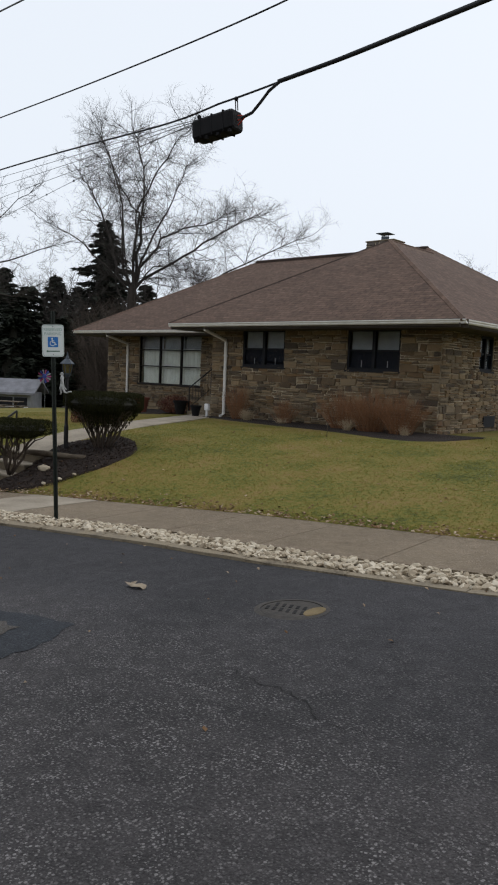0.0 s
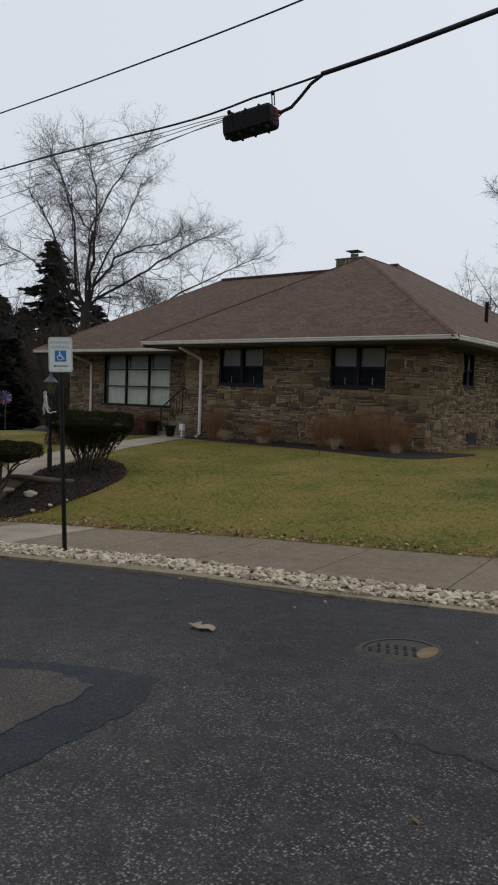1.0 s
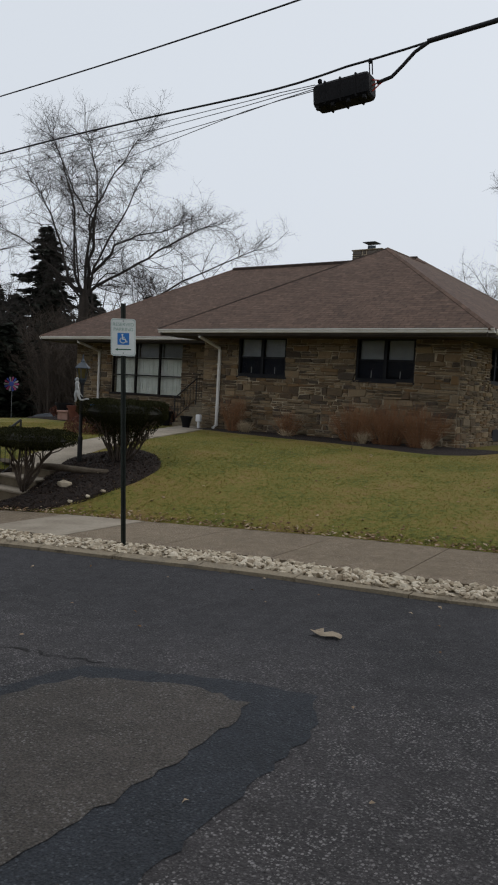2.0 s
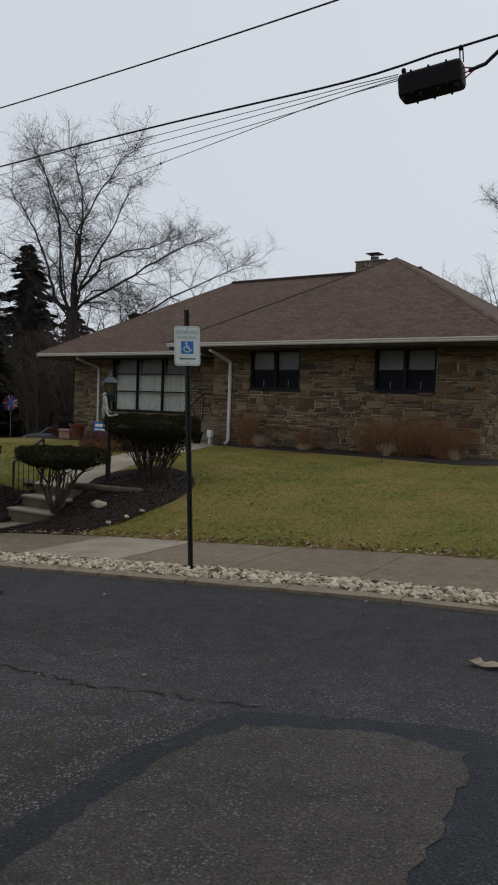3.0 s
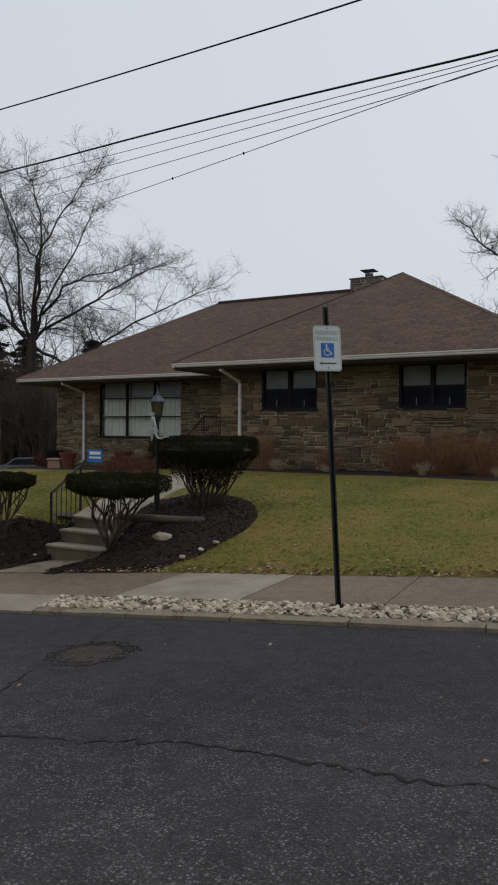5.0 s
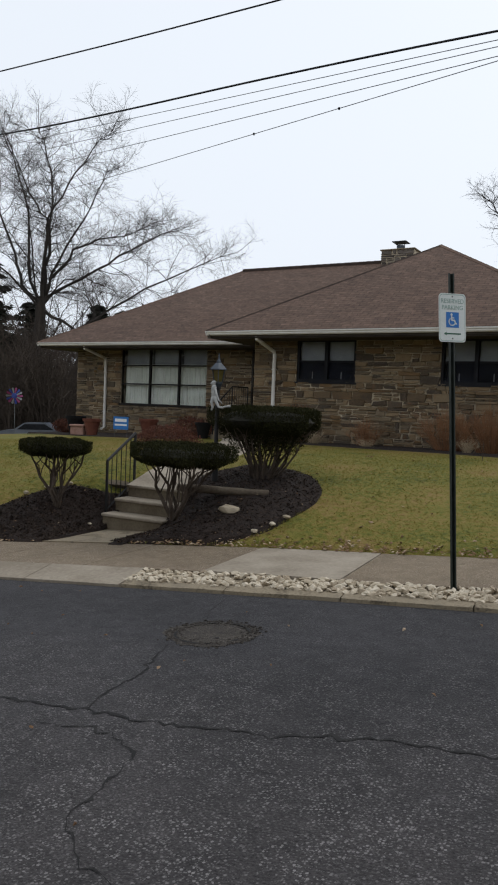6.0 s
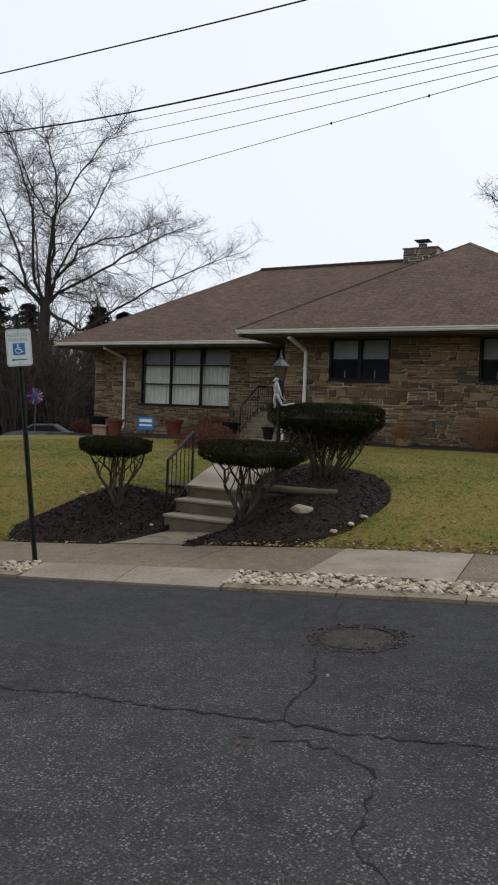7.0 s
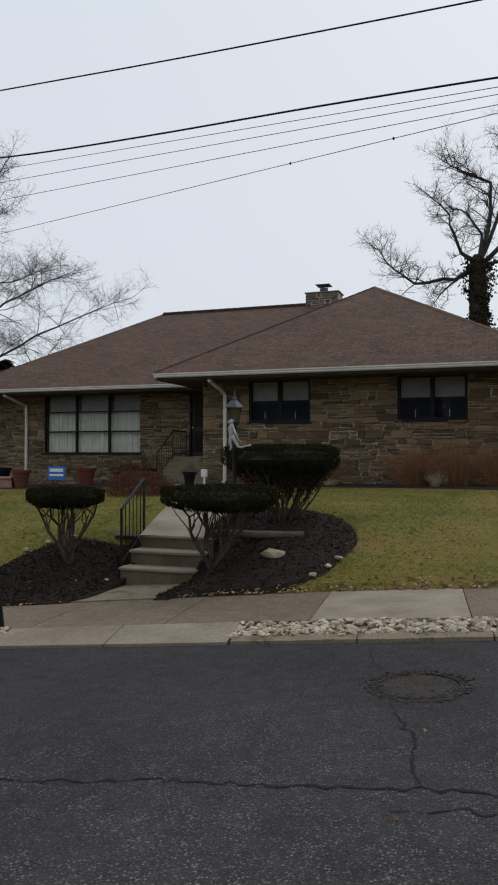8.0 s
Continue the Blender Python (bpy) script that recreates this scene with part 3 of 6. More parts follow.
def slab(a, b, lo, hi, material, label="", lift=0.0, ramp=False):
    sh, n, m = Shape(), max(2, int((b - a) / 0.25)), 4
    for i in range(n + 1):
        u = a + 0.006 + (b - a - 0.012) * i / n
        v0, v1 = lo(u), hi(u)
        for j in range(m + 1):
            x, y = street(u, v0 + (v1 - v0) * j / m)
            sh.v.append((x, y, (z_road(x, y) + 0.025) * (1 - j / m) + z_side(x, y) * j / m + 0.004 if ramp else z_side(x, y) + lift))
    k = m + 1
    top = len(sh.v)
    sh.v += [(x, y, z - 0.14) for x, y, z in sh.v]
    sh.f = [(i * k + j, i * k + k + j, i * k + k + j + 1, i * k + j + 1) for i in range(n) for j in range(m)]
    rim = [i * k for i in range(n + 1)] + [n * k + j for j in range(1, m + 1)] + [i * k + m for i in range(n - 1, -1, -1)] + [j for j in range(m - 1, 0, -1)]
    sh.f += [(rim[i], top + rim[i], top + rim[(i + 1) % len(rim)], rim[(i + 1) % len(rim)]) for i in range(len(rim))]
    part("slab", sh, material, pavement, label)


joints = [-2.72 - 1.56 * i for i in range(20, 0, -1)] + [-2.72] + [-1.14 + 1.56 * i for i in range(16)]
for a, b in zip(joints, joints[1:]):
    new_one = abs(a + 2.72) < 0.01
    slab(a, b, lambda u: ease(u, STONE_EDGE), lambda u: ease(u, LAWN_EDGE), M_CONCRETE if new_one else M_WALKWAY, "pale smooth newer concrete slab" if new_one else "", 0.006 if new_one else 0.0)
for a, b in ((-6.02, -4.72), (-4.72, -3.44)):
    slab(a, b, lambda u: ease(u, ROAD_EDGE) + 0.005, lambda u: ease(u, STONE_EDGE) - 0.012, M_CONCRETE, "pale concrete apron beside the kerb", 0.012, True)

# soil under the stones of the kerb strip
verge = Shape()
vu = [-40 + i for i in range(80)]
for u in vu:
    for v in (ease(u, ROAD_EDGE) + 0.1, ease(u, STONE_EDGE) + 0.05):
        x, y = street(u, v)
        verge.v.append((x, y, min(z_side(x, y) - 0.03, z_road(x, y) + 0.04 + 0.05 * (v > -0.25))))
verge.f = [(2 * i, 2 * i + 2, 2 * i + 3, 2 * i + 1) for i in range(len(vu) - 1)]
tagged(make("verge_soil", verge, M_CURB), "tan gritty soil under the stone strip", "soil", kind="structure")

# ---- lawn and beds ----
# outline of the front walk (steps to door) and of the mulch beds in the plan
WALK = [(-14.62, 9.55), (-14.75, 10.3), (-15.1, 11.6), (-15.9, 14.0), (-17.0, 16.5), (-18.2, 18.6), (-18.9, 19.7)]
BED_RIGHT = [(-13.98, 7.8), (-13.2, 7.95), (-12.6, 8.06), (-12.22, 8.25), (-12.0, 8.62), (-11.86, 9.1), (-11.76, 9.65), (-11.92, 10.3), (-12.3, 10.9), (-12.95, 11.4), (-13.9, 11.7), (-14.25, 10.6), (-14.05, 9.4), (-13.98, 8.6)]
BED_LEFT = [(-15.1, 7.53), (-16.0, 7.31), (-16.8, 7.23), (-17.05, 7.5), (-16.8, 7.98), (-16.66, 8.4), (-16.4, 8.9), (-15.95, 9.25), (-15.5, 9.55), (-15.1, 9.7), (-15.08, 9.2), (-15.08, 8.5)]
BED_HOUSE = [(-18.0, 18.2), (-16.1, 17.7), (-14, 17.2), (-12.1, 17.0), (-10.6, 16.5), (-9.6, 16.2), (-8.7, 16.3), (-8.0, 17.2), (-8.0, 19.2), (-8.3, 22), (-8.4, 26), (-9.4, 26), (-9.4, 19.2), (-18.0, 19.2)]
BED_PLANTER = [(-28.2, 19.6), (-25.0, 18.6), (-22.0, 18.5), (-20.6, 18.9), (-20.2, 20.2), (-20.3, 22.2), (-28.2, 22.2)]


def inside(x, y, poly):
    hit = False
    for (a, b), (c, d) in zip(poly, poly[1:] + poly[:1]):
        if (b > y) != (d > y) and x < (c - a) * (y - b) / (d - b) + a:
            hit = not hit
    return hit


def near_walk(x, y, w):
    for (a, b), (c, d) in zip(WALK, WALK[1:]):
        dx, dy = c - a, d - b
        t = max(0, min(1, ((x - a) * dx + (y - b) * dy) / (dx * dx + dy * dy)))
        if math.hypot(x - a - t * dx, y - b - t * dy) < w:
            return True
    return False


lu = [-40, -34, -28, -24, -20, -17] + sorted([-15 + 0.5 * i for i in range(60)] + [-6.4 + 0.08 * i for i in range(26)]) + [18, 24, 30]
lk = [0, 0.02, 0.05, 0.09, 0.14, 0.2, 0.27, 0.35, 0.45, 0.55, 0.65, 0.75, 0.85, 1.0, 1.3, 1.8, 2.6]
lawn = Shape()
for u in lu:
    e = ease(u, LAWN_EDGE)
    for k in lk:
        x, y = street(u, e + 10 * k)
        if -15.32 < x < -13.88 and y < 9.75:
            lawn.v.append((x, y, min(z_lawn(x, y), z_side(x, y)) - 0.1))
        else:
            sunk = 0.06 if inside(x, y, BED_RIGHT) or inside(x, y, BED_LEFT) else 0.0
            lawn.v.append((x, y, z_lawn(x, y) - sunk - (0.0 if k else 0.05) + (0.012 if k else 0)))
n = len(lk)
for i in range(len(lu) - 1):
    for j in range(n - 1):
        lawn.f.append((i * n + j, (i + 1) * n + j, (i + 1) * n + j + 1, i * n + j + 1))
tagged(make("lawn", lawn, M_GRASS_SOIL, smooth=True), "short winter lawn, green with straw-coloured patches", "lawn", kind="structure")

# blades of grass over the part of the lawn nearest the street
rg = np.random.RandomState(3)
gv, gf = [], []
count = 0
for k in range(230000):
    x, y = -24 + 25 * rg.rand(), 7.2 + 11.6 * rg.rand() ** 1.25
    u, v = street_uv(x, y)
    if v < ease(u, LAWN_EDGE) - 0.03 * rg.rand() or (-15.25 < x < -13.95 and y < 9.7):
        continue
    if inside(x, y, BED_RIGHT) or inside(x, y, BED_LEFT) or inside(x, y, BED_HOUSE) or inside(x, y, BED_PLANTER) or near_walk(x, y, 0.6):
        continue
    z = z_lawn(x, y) + 0.008
    a, h, w = 6.283 * rg.rand(), 0.008 + 0.022 * rg.rand() ** 1.5, 0.005 + 0.006 * rg.rand()
    lx, ly = 0.035 * rg.randn(), 0.035 * rg.randn()
    c, d = w * math.cos(a), w * math.sin(a)
    gv += [(x - c, y - d, z), (x + c, y + d, z), (x + lx, y + ly, z + h)]
    gf.append((count, count + 1, count + 2))
    count += 3
g = Shape()
g.v, g.f = gv, gf
tagged(make("grass", g, M_BLADE), "short blades of green and straw-coloured winter grass", "grass", kind="stuff")


def bed(outline, chips, seed, lift=0.035):
    """A heaped mulch bed draped on the slope, with loose chips on it."""
    r = random.Random(seed)
    n = len(outline)
    fine = []
    for i in range(n):
        p0, p1, p2, p3 = (Vector(outline[(i + k) % n]) for k in (-1, 0, 1, 2))
        for t in (0, 0.25, 0.5, 0.75):
            fine.append(0.5 * (2 * p1 + (p2 - p0) * t + (2 * p0 - 5 * p1 + 4 * p2 - p3) * t * t + (3 * p1 - p0 - 3 * p2 + p3) * t ** 3) if n > 6 else p1.lerp(p2, t))
    c = sum((Vector(p) for p in outline), Vector((0, 0))) / n
    rings = [1.0, 0.975, 0.93, 0.86, 0.78, 0.7, 0.6, 0.5, 0.4, 0.28, 0.15]
    sh = Shape()
    for k, q in enumerate(rings):
        for p in fine:
            x, y = c.lerp(p, q)
            sh.v.append((x, y, z_lawn(x, y) + (-0.03 if k == 0 else lift + r.uniform(-0.008, 0.012))))
    sh.v.append((c.x, c.y, z_lawn(c.x, c.y) + lift))
    m = len(fine)
    for k in range(len(rings) - 1):
        sh.f += [(k * m + i, k * m + (i + 1) % m, k * m + m + (i + 1) % m, k * m + m + i) for i in range(m)]
    sh.f += [((len(rings) - 1) * m + i, (len(rings) - 1) * m + (i + 1) % m, len(rings) * m) for i in range(m)]
    b = tagged(make("mulch_bed", sh, M_MULCH, smooth=True), "dark shredded-bark mulch bed beside the lawn", "mulch bed", kind="structure")
    ch = Shape()
    xs, ys = [p[0] for p in outline], [p[1] for p in outline]
    while len(ch.f) < chips:
        x, y = r.uniform(min(xs), max(xs)), r.uniform(min(ys), max(ys))
        if inside(x, y, outline):
            mm = Matrix.Translation((x, y, z_lawn(x, y) + lift + 0.008)) @ Euler((r.uniform(-0.7, 0.7), r.uniform(-0.7, 0.7), r.uniform(0, 6.3))).to_matrix().to_4x4()
            l, w = r.uniform(0.01, 0.028), r.uniform(0.004, 0.009)
            ch.add([mm @ Vector(p) for p in ((-l, -w, 0), (l, -w * 0.6, 0), (l * 0.9, w, 0.004), (-l, w, 0.004))], [(0, 1, 2, 3)])
    part("bark_chips", ch, M_CHIP, b)
    b.children[0]["kind"] = "stuff"
    return b


bed(BED_RIGHT, 7000, 1)
bed(BED_LEFT, 6000, 2)
house_strip = Shape()
hb = [(-18.0, 18.3, 19.14), (-16.1, 17.7, 19.14), (-14, 17.2, 19.14), (-12.1, 17.0, 19.14), (-10.6, 16.5, 19.14), (-9.6, 16.2, 19.14), (-8.7, 16.3, 19.16), (-8.2, 16.9, 19.18), (-8.0, 18.9, 19.2)]
for x, y0, y1 in hb:
    for k in range(5):
        y = y0 + (y1 - y0) * k / 4
        house_strip.v.append((x, y, z_lawn(x, y) + (-0.02 if k == 0 else 0.04)))
house_strip.f = [(i * 5 + j, i * 5 + 5 + j, i * 5 + 6 + j, i * 5 + 1 + j) for i in range(len(hb) - 1) for j in range(4)]
tagged(make("mulch_bed", house_strip, M_MULCH), "dark mulch strip along the stone house wall", "mulch bed", kind="structure")
pb = Shape()
for x, y0 in ((-28.2, 19.8), (-25, 18.9), (-22, 18.7), (-20.8, 19.1)):
    for y in (y0, y0 + 0.1, y0 + 1, 22.2):
        pb.v.append((x, y, z_lawn(x, y) + (-0.02 if y == y0 else 0.05)))
pb.f = [(i * 4 + j, i * 4 + 4 + j, i * 4 + 5 + j, i * 4 + 1 + j) for i in range(3) for j in range(3)]
tagged(make("mulch_bed", pb, M_MULCH), "mulch bed below the picture window", "mulch bed", kind="structure")

# earth shoulders beside the garden steps
for x0, x1 in ((-15.42, -15.17), (-14.01, -13.8)):
    sh = Shape()
    rows_ = [7.62 + 0.23 * i for i in range(11)]
    for y in rows_:
        wob = 0.03 * math.sin(y * 7.3) + 0.02 * math.sin(y * 17.1)
        za, zb = z_lawn(x0, y) + 0.03 + wob * 0.4, z_lawn(x1, y) + 0.02 + wob * 0.4
        sh.v += [(x0, y, za), (x1, y, zb), (x1, y, -0.7), (x0, y, -0.7)]
    sh.f = [(i * 4 + j, i * 4 + 4 + j, i * 4 + 4 + (j + 1) % 4, i * 4 + (j + 1) % 4) for i in range(10) for j in range(4)] + [(0, 1, 2, 3), (43, 42, 41, 40)]
    bank = tagged(make("mulch_bed", sh, M_MULCH), "dark mulch shoulder beside the garden steps", "mulch bed", kind="structure")
    rk, ch = random.Random(21), Shape()
    for k in range(900):
        f, y = rk.random(), rk.uniform(7.64, 9.9)
        x = x0 + (x1 - x0) * f
        mm = Matrix.Translation((x, y, z_lawn(x, y) + 0.05)) @ Euler((rk.uniform(-0.9, 0.9), rk.uniform(-0.9, 0.9), rk.uniform(0, 6.3))).to_matrix().to_4x4()
        l, w = rk.uniform(0.01, 0.026), rk.uniform(0.004, 0.009)
        ch.add([mm @ Vector(p) for p in ((-l, -w, 0), (l, -w * 0.6, 0), (l * 0.9, w, 0.004), (-l, w, 0.004))], [(0, 1, 2, 3)])
    part("bark_chips", ch, M_CHIP, bank)["kind"] = "stuff"

# front walk
walkway = Shape()
for i, (x, y) in enumerate(WALK):
    a, b = Vector(WALK[max(0, i - 1)]), Vector(WALK[min(len(WALK) - 1, i + 1)])
    d = (b - a).normalized()
    w = 0.55
    for k in (-1, 1):
        px, py = x - d.y * w * k, y + d.x * w * k
        z = z_lawn(x, y) + 0.045 if i else 0.246
        walkway.v += [(px, py, z), (px, py, z - 0.12)]
for i in range(len(WALK) - 1):
    k = i * 4
    walkway.f += [(k, k + 4, k + 6, k + 2), (k + 1, k + 5, k + 4, k), (k + 2, k + 6, k + 7, k + 3)]
tagged(make("front_walk", walkway, M_CONCRETE), "pale concrete walk from the steps to the front door", "path", kind="structure")
lower = Shape()
low = [(-15.15, 7.5), (-14.0, 7.7), (-14.02, 9.0), (-15.17, 8.9)]
lower.add([(x, y, z_side(x, y) + 0.018) for x, y in low] + [(x, y, z_side(x, y) - 0.1) for x, y in low], [(0, 1, 2, 3), (0, 4, 5, 1), (1, 5, 6, 2), (2, 6, 7, 3), (3, 7, 4, 0)])
tagged(make("front_walk", lower, M_CURB), "short concrete walk from the pavement up to the steps", "path", kind="structure")

# ---- the house ----
HOUSE = thing("house", "single-storey stone house with a brown hipped shingle roof", "house")
EZ = 3.79
WF, MF = 19.13, 22.19
XR, XW, XL, YB = -9.43, -18.15, -27.93, 32.3
W1, W2, PW = (-16.75, -14.92, 2.42, 3.64), (-12.53, -10.71, 2.42, 3.64), (-25.71, -21.8, 1.56, 3.7)
DOOR = (-19.95, -18.98, 1.45, 3.6)
SIDE1, SIDE2 = (21.5, 22.5, 2.55, 3.6), (27.2, 28.8, 2.55, 3.6)


def wall_blocks(spans, openings, z0, z1, place, depth):
    """A wall with holes: cells between the openings' edges; place(a, d, z) sets a point d behind the face."""
    xs = sorted({spans[0], spans[1], *[o[0] for o in openings], *[o[1] for o in openings]})
    zs = sorted({z0, z1, *[o[2] for o in openings], *[o[3] for o in openings]})
    full = {}
    for i in range(len(xs) - 1):
        for j in range(len(zs) - 1):
            cx, cz = (xs[i] + xs[i + 1]) / 2, (zs[j] + zs[j + 1]) / 2
            full[i, j] = not any(o[0] < cx < o[1] and o[2] < cz < o[3] for o in openings)
    sh = Shape()
    for (i, j), f in full.items():
        if not f:
            continue
        a, b, c, d = xs[i], xs[i + 1], zs[j], zs[j + 1]
        p = [place(*q) for q in ((a, 0, c), (b, 0, c), (b, 0, d), (a, 0, d), (a, depth, c), (b, depth, c), (b, depth, d), (a, depth, d))]
        faces = [(0, 1, 2, 3), (7, 6, 5, 4)]
        for di, dj, q in ((-1, 0, (4, 0, 3, 7)), (1, 0, (1, 5, 6, 2)), (0, -1, (4, 5, 1, 0)), (0, 1, (3, 2, 6, 7))):
            if not full.get((i + di, j + dj), False):
                faces.append(q)
        sh.add(p, faces)
    seen, remap, pts = {}, [], []
    for p in sh.v:
        key = tuple(round(c, 4) for c in p)
        if key not in seen:
            seen[key] = len(pts)
            pts.append(p)
        remap.append(seen[key])
    sh.v, sh.f = pts, [tuple(remap[i] for i in q) for q in sh.f]
    return sh


def stone_courses(span, openings, z0, z1, seed):
    """Rectangles of a ledge-stone wall: bands of mixed height, each cut into single blocks or stacks of thin ledges."""
    r = random.Random(seed)
    marks = sorted({z0, z1, *[o[2] for o in openings if z0 < o[2] < z1], *[o[3] for o in openings if z0 < o[3] < z1]})
    bands = []
    for a, b in zip(marks, marks[1:]):
        z = a
        while z < b - 0.01:
            h = r.choice((0.07, 0.1, 0.13, 0.17, 0.22, 0.29))
            if b - z - h < 0.12:
                h = b - z
            bands.append((z, z + h))
            z += h
    out = []
    for lo, hi in bands:
        free = [(span[0], span[1])]
        for o in openings:
            if o[2] < (lo + hi) / 2 < o[3]:
                free = [q for f in free for q in ((f[0], min(f[1], o[0])), (max(f[0], o[1]), f[1])) if q[1] - q[0] > 0.02]
        for a, b in free:
            x = a
            while x < b - 0.01:
                w = r.uniform(0.13, 0.62)
                if b - x - w < 0.2:
                    w = b - x
                h = hi - lo
                rows = 1 if h < 0.13 or (r.random() < 0.45 and h < 0.25) else max(2, round(h / r.choice((0.05, 0.065, 0.085, 0.12))))
                cut = [0.0] + sorted(min(0.95, max(0.05, (i + r.uniform(-0.32, 0.32)) / rows)) for i in range(1, rows)) + [1.0]
                for k in range(rows):
                    c, d = lo + h * cut[k], lo + h * cut[k + 1]
                    if rows == 1 and w > 0.75 or rows > 1 and r.random() < 0.45 and w > 0.45:
                        m = x + w * r.uniform(0.35, 0.65)
                        out += [(x, m, c, d), (m, x + w, c, d)]
                    else:
                        out.append((x, x + w, c, d))
                x += w
    return out


def stone_block(rect, place, r):
    """One split-faced stone, proud of the mortar, as points and faces."""
    a, b, c, d = rect
    g = r.uniform(0.005, 0.017)
    a, b, c, d = a + g, b - g, c + g * 0.8, d - g * 0.8
    out, e = r.uniform(0.018, 0.05), min(0.02, (d - c) * 0.22, (b - a) * 0.2)
    j = lambda s: r.uniform(-s, s)
    s, k = min(0.035, (b - a) * 0.15), min(0.02, (d - c) * 0.2)
    base = [(a + j(s), 0, c + j(k)), (b + j(s), 0, c + j(k)), (b + j(s), 0, d + j(k)), (a + j(s), 0, d + j(k))]
    (p, _, q), (t, _, u), (v, _, w), (x, _, y) = base
    face = [(p + e, -out + j(0.008), q + e * 0.7), ((p + t) / 2 + j(0.03), -out + j(0.01), (q + u) / 2 + e * 0.3 + j(k * 0.6)), (t - e, -out + j(0.008), u + e * 0.7),
            (v - e, -out + j(0.008), w - e * 0.7), ((v + x) / 2 + j(0.03), -out + j(0.01), (w + y) / 2 - e * 0.3 + j(k * 0.6)), (x + e, -out + j(0.008), y - e * 0.7)]
    return [place(*p) for p in base + face], [(4, 5, 8, 9), (5, 6, 7, 8), (0, 1, 6, 5, 4), (1, 2, 7, 6), (2, 3, 9, 8, 7), (3, 0, 4, 9)]


WALLS = []


def stone_wall(name, span, openings, z0, z1, place, seed, single):
    w = make(name, wall_blocks(span, openings, z0, z1, place, 0.25), M_MORTAR, HOUSE, "wall of mixed tan, brown and grey ledge stone")
    WALLS.append((w, (span[0] - 0.245 if seed in (23, 24) else span[0], span[1]), openings, z0 + 0.05, z1, place, seed, single))


front_wing = lambda a, d, z: (a, WF + d, z)
front_main = lambda a, d, z: (a, MF + d, z)
side_right = lambda a, d, z: (XR - d, a, z)
side_left = lambda a, d, z: (XL + d, a, z)
side_wing = lambda a, d, z: (XW + d, a, z)
stone_wall("wall", (XW, XR), [W1, W2], 0.3, EZ, front_wing, 21, True)
stone_wall("wall", (XL, XW + 0.3), [PW, DOOR], 0.0, EZ, front_main, 22, False)
stone_wall("wall", (WF + 0.25, YB), [SIDE1, SIDE2], 0.3, EZ, side_right, 23, False)
stone_wall("wall", (MF + 0.25, YB), [], 0.0, EZ, side_left, 24, False)
stone_wall("wall", (WF + 0.25, MF), [], 0.3, EZ, side_wing, 25, False)
part("wall", Shape().box(XL + 0.25, XR - 0.25, YB - 0.25, YB, 0.2, EZ), M_MORTAR, HOUSE)
part("floor", Shape().box(XL + 0.3, XR - 0.3, MF + 0.3, YB - 0.3, 1.2, 1.4).box(XW + 0.3, XR - 0.3, WF + 0.3, MF + 0.3, 1.2, 1.4), M_ROOM, HOUSE)
part("partition", Shape().box(XL + 0.3, XR - 0.3, 26.0, 26.1, 1.4, EZ).box(-18.3, -18.2, MF + 0.3, 26.0, 1.4, EZ), M_ROOM, HOUSE)

# roof planes with courses laid along their eaves
RF, RB, RRX, RLX, RM, RWL = 17.97, 33.46, -8.28, -28.84, 20.86, -19.18
PK, PK2 = (-13.86, 23.4, 7.02), (-13.86, 26.4, 7.02)
RE, RL = (-14.45, 27.16, 7.36), (-23.3, 27.16, 7.36)
ROOFZ = 3.8
roof_faces = [
    [(RWL, RF, ROOFZ), (RRX, RF, ROOFZ), PK],
    [(RRX, RF, ROOFZ), (RRX, RB, ROOFZ), RE, PK2, PK],
    [(RWL, RM, ROOFZ), (RWL, RF, ROOFZ), PK, PK2],
    [(RLX, RM, ROOFZ), (RWL, RM, ROOFZ), PK2, RE, RL],
    [(RLX, RB, ROOFZ), (RLX, RM, ROOFZ), RL],
    [(RRX, RB, ROOFZ), (RLX, RB, ROOFZ), RL, RE],
]
for poly in roof_faces:
    p = [Vector(q) for q in poly]
    nrm = (p[1] - p[0]).cross(p[2] - p[0]).normalized()
    along = (p[1] - p[0]).normalized()
    up = nrm.cross(along)
    sh = Shape()
    k = len(p)
    sh.v = [tuple(q) for q in p] + [tuple(q - nrm * 0.06) for q in p]
    sh.f = [tuple(range(k)), tuple(range(2 * k - 1, k - 1, -1))] + [(i, k + i, k + (i + 1) % k, (i + 1) % k) for i in range(k)]
    ob = make("roof_plane", sh, M_SHINGLE, HOUSE, "brown asphalt shingle roof slope")
    uvl = ob.data.uv_layers.new(name="UVMap")
    for loop in ob.data.loops:
        q = Vector(ob.data.vertices[loop.vertex_index].co) - p[0]
        uvl.data[loop.index].uv = (q.dot(along), q.dot(up))
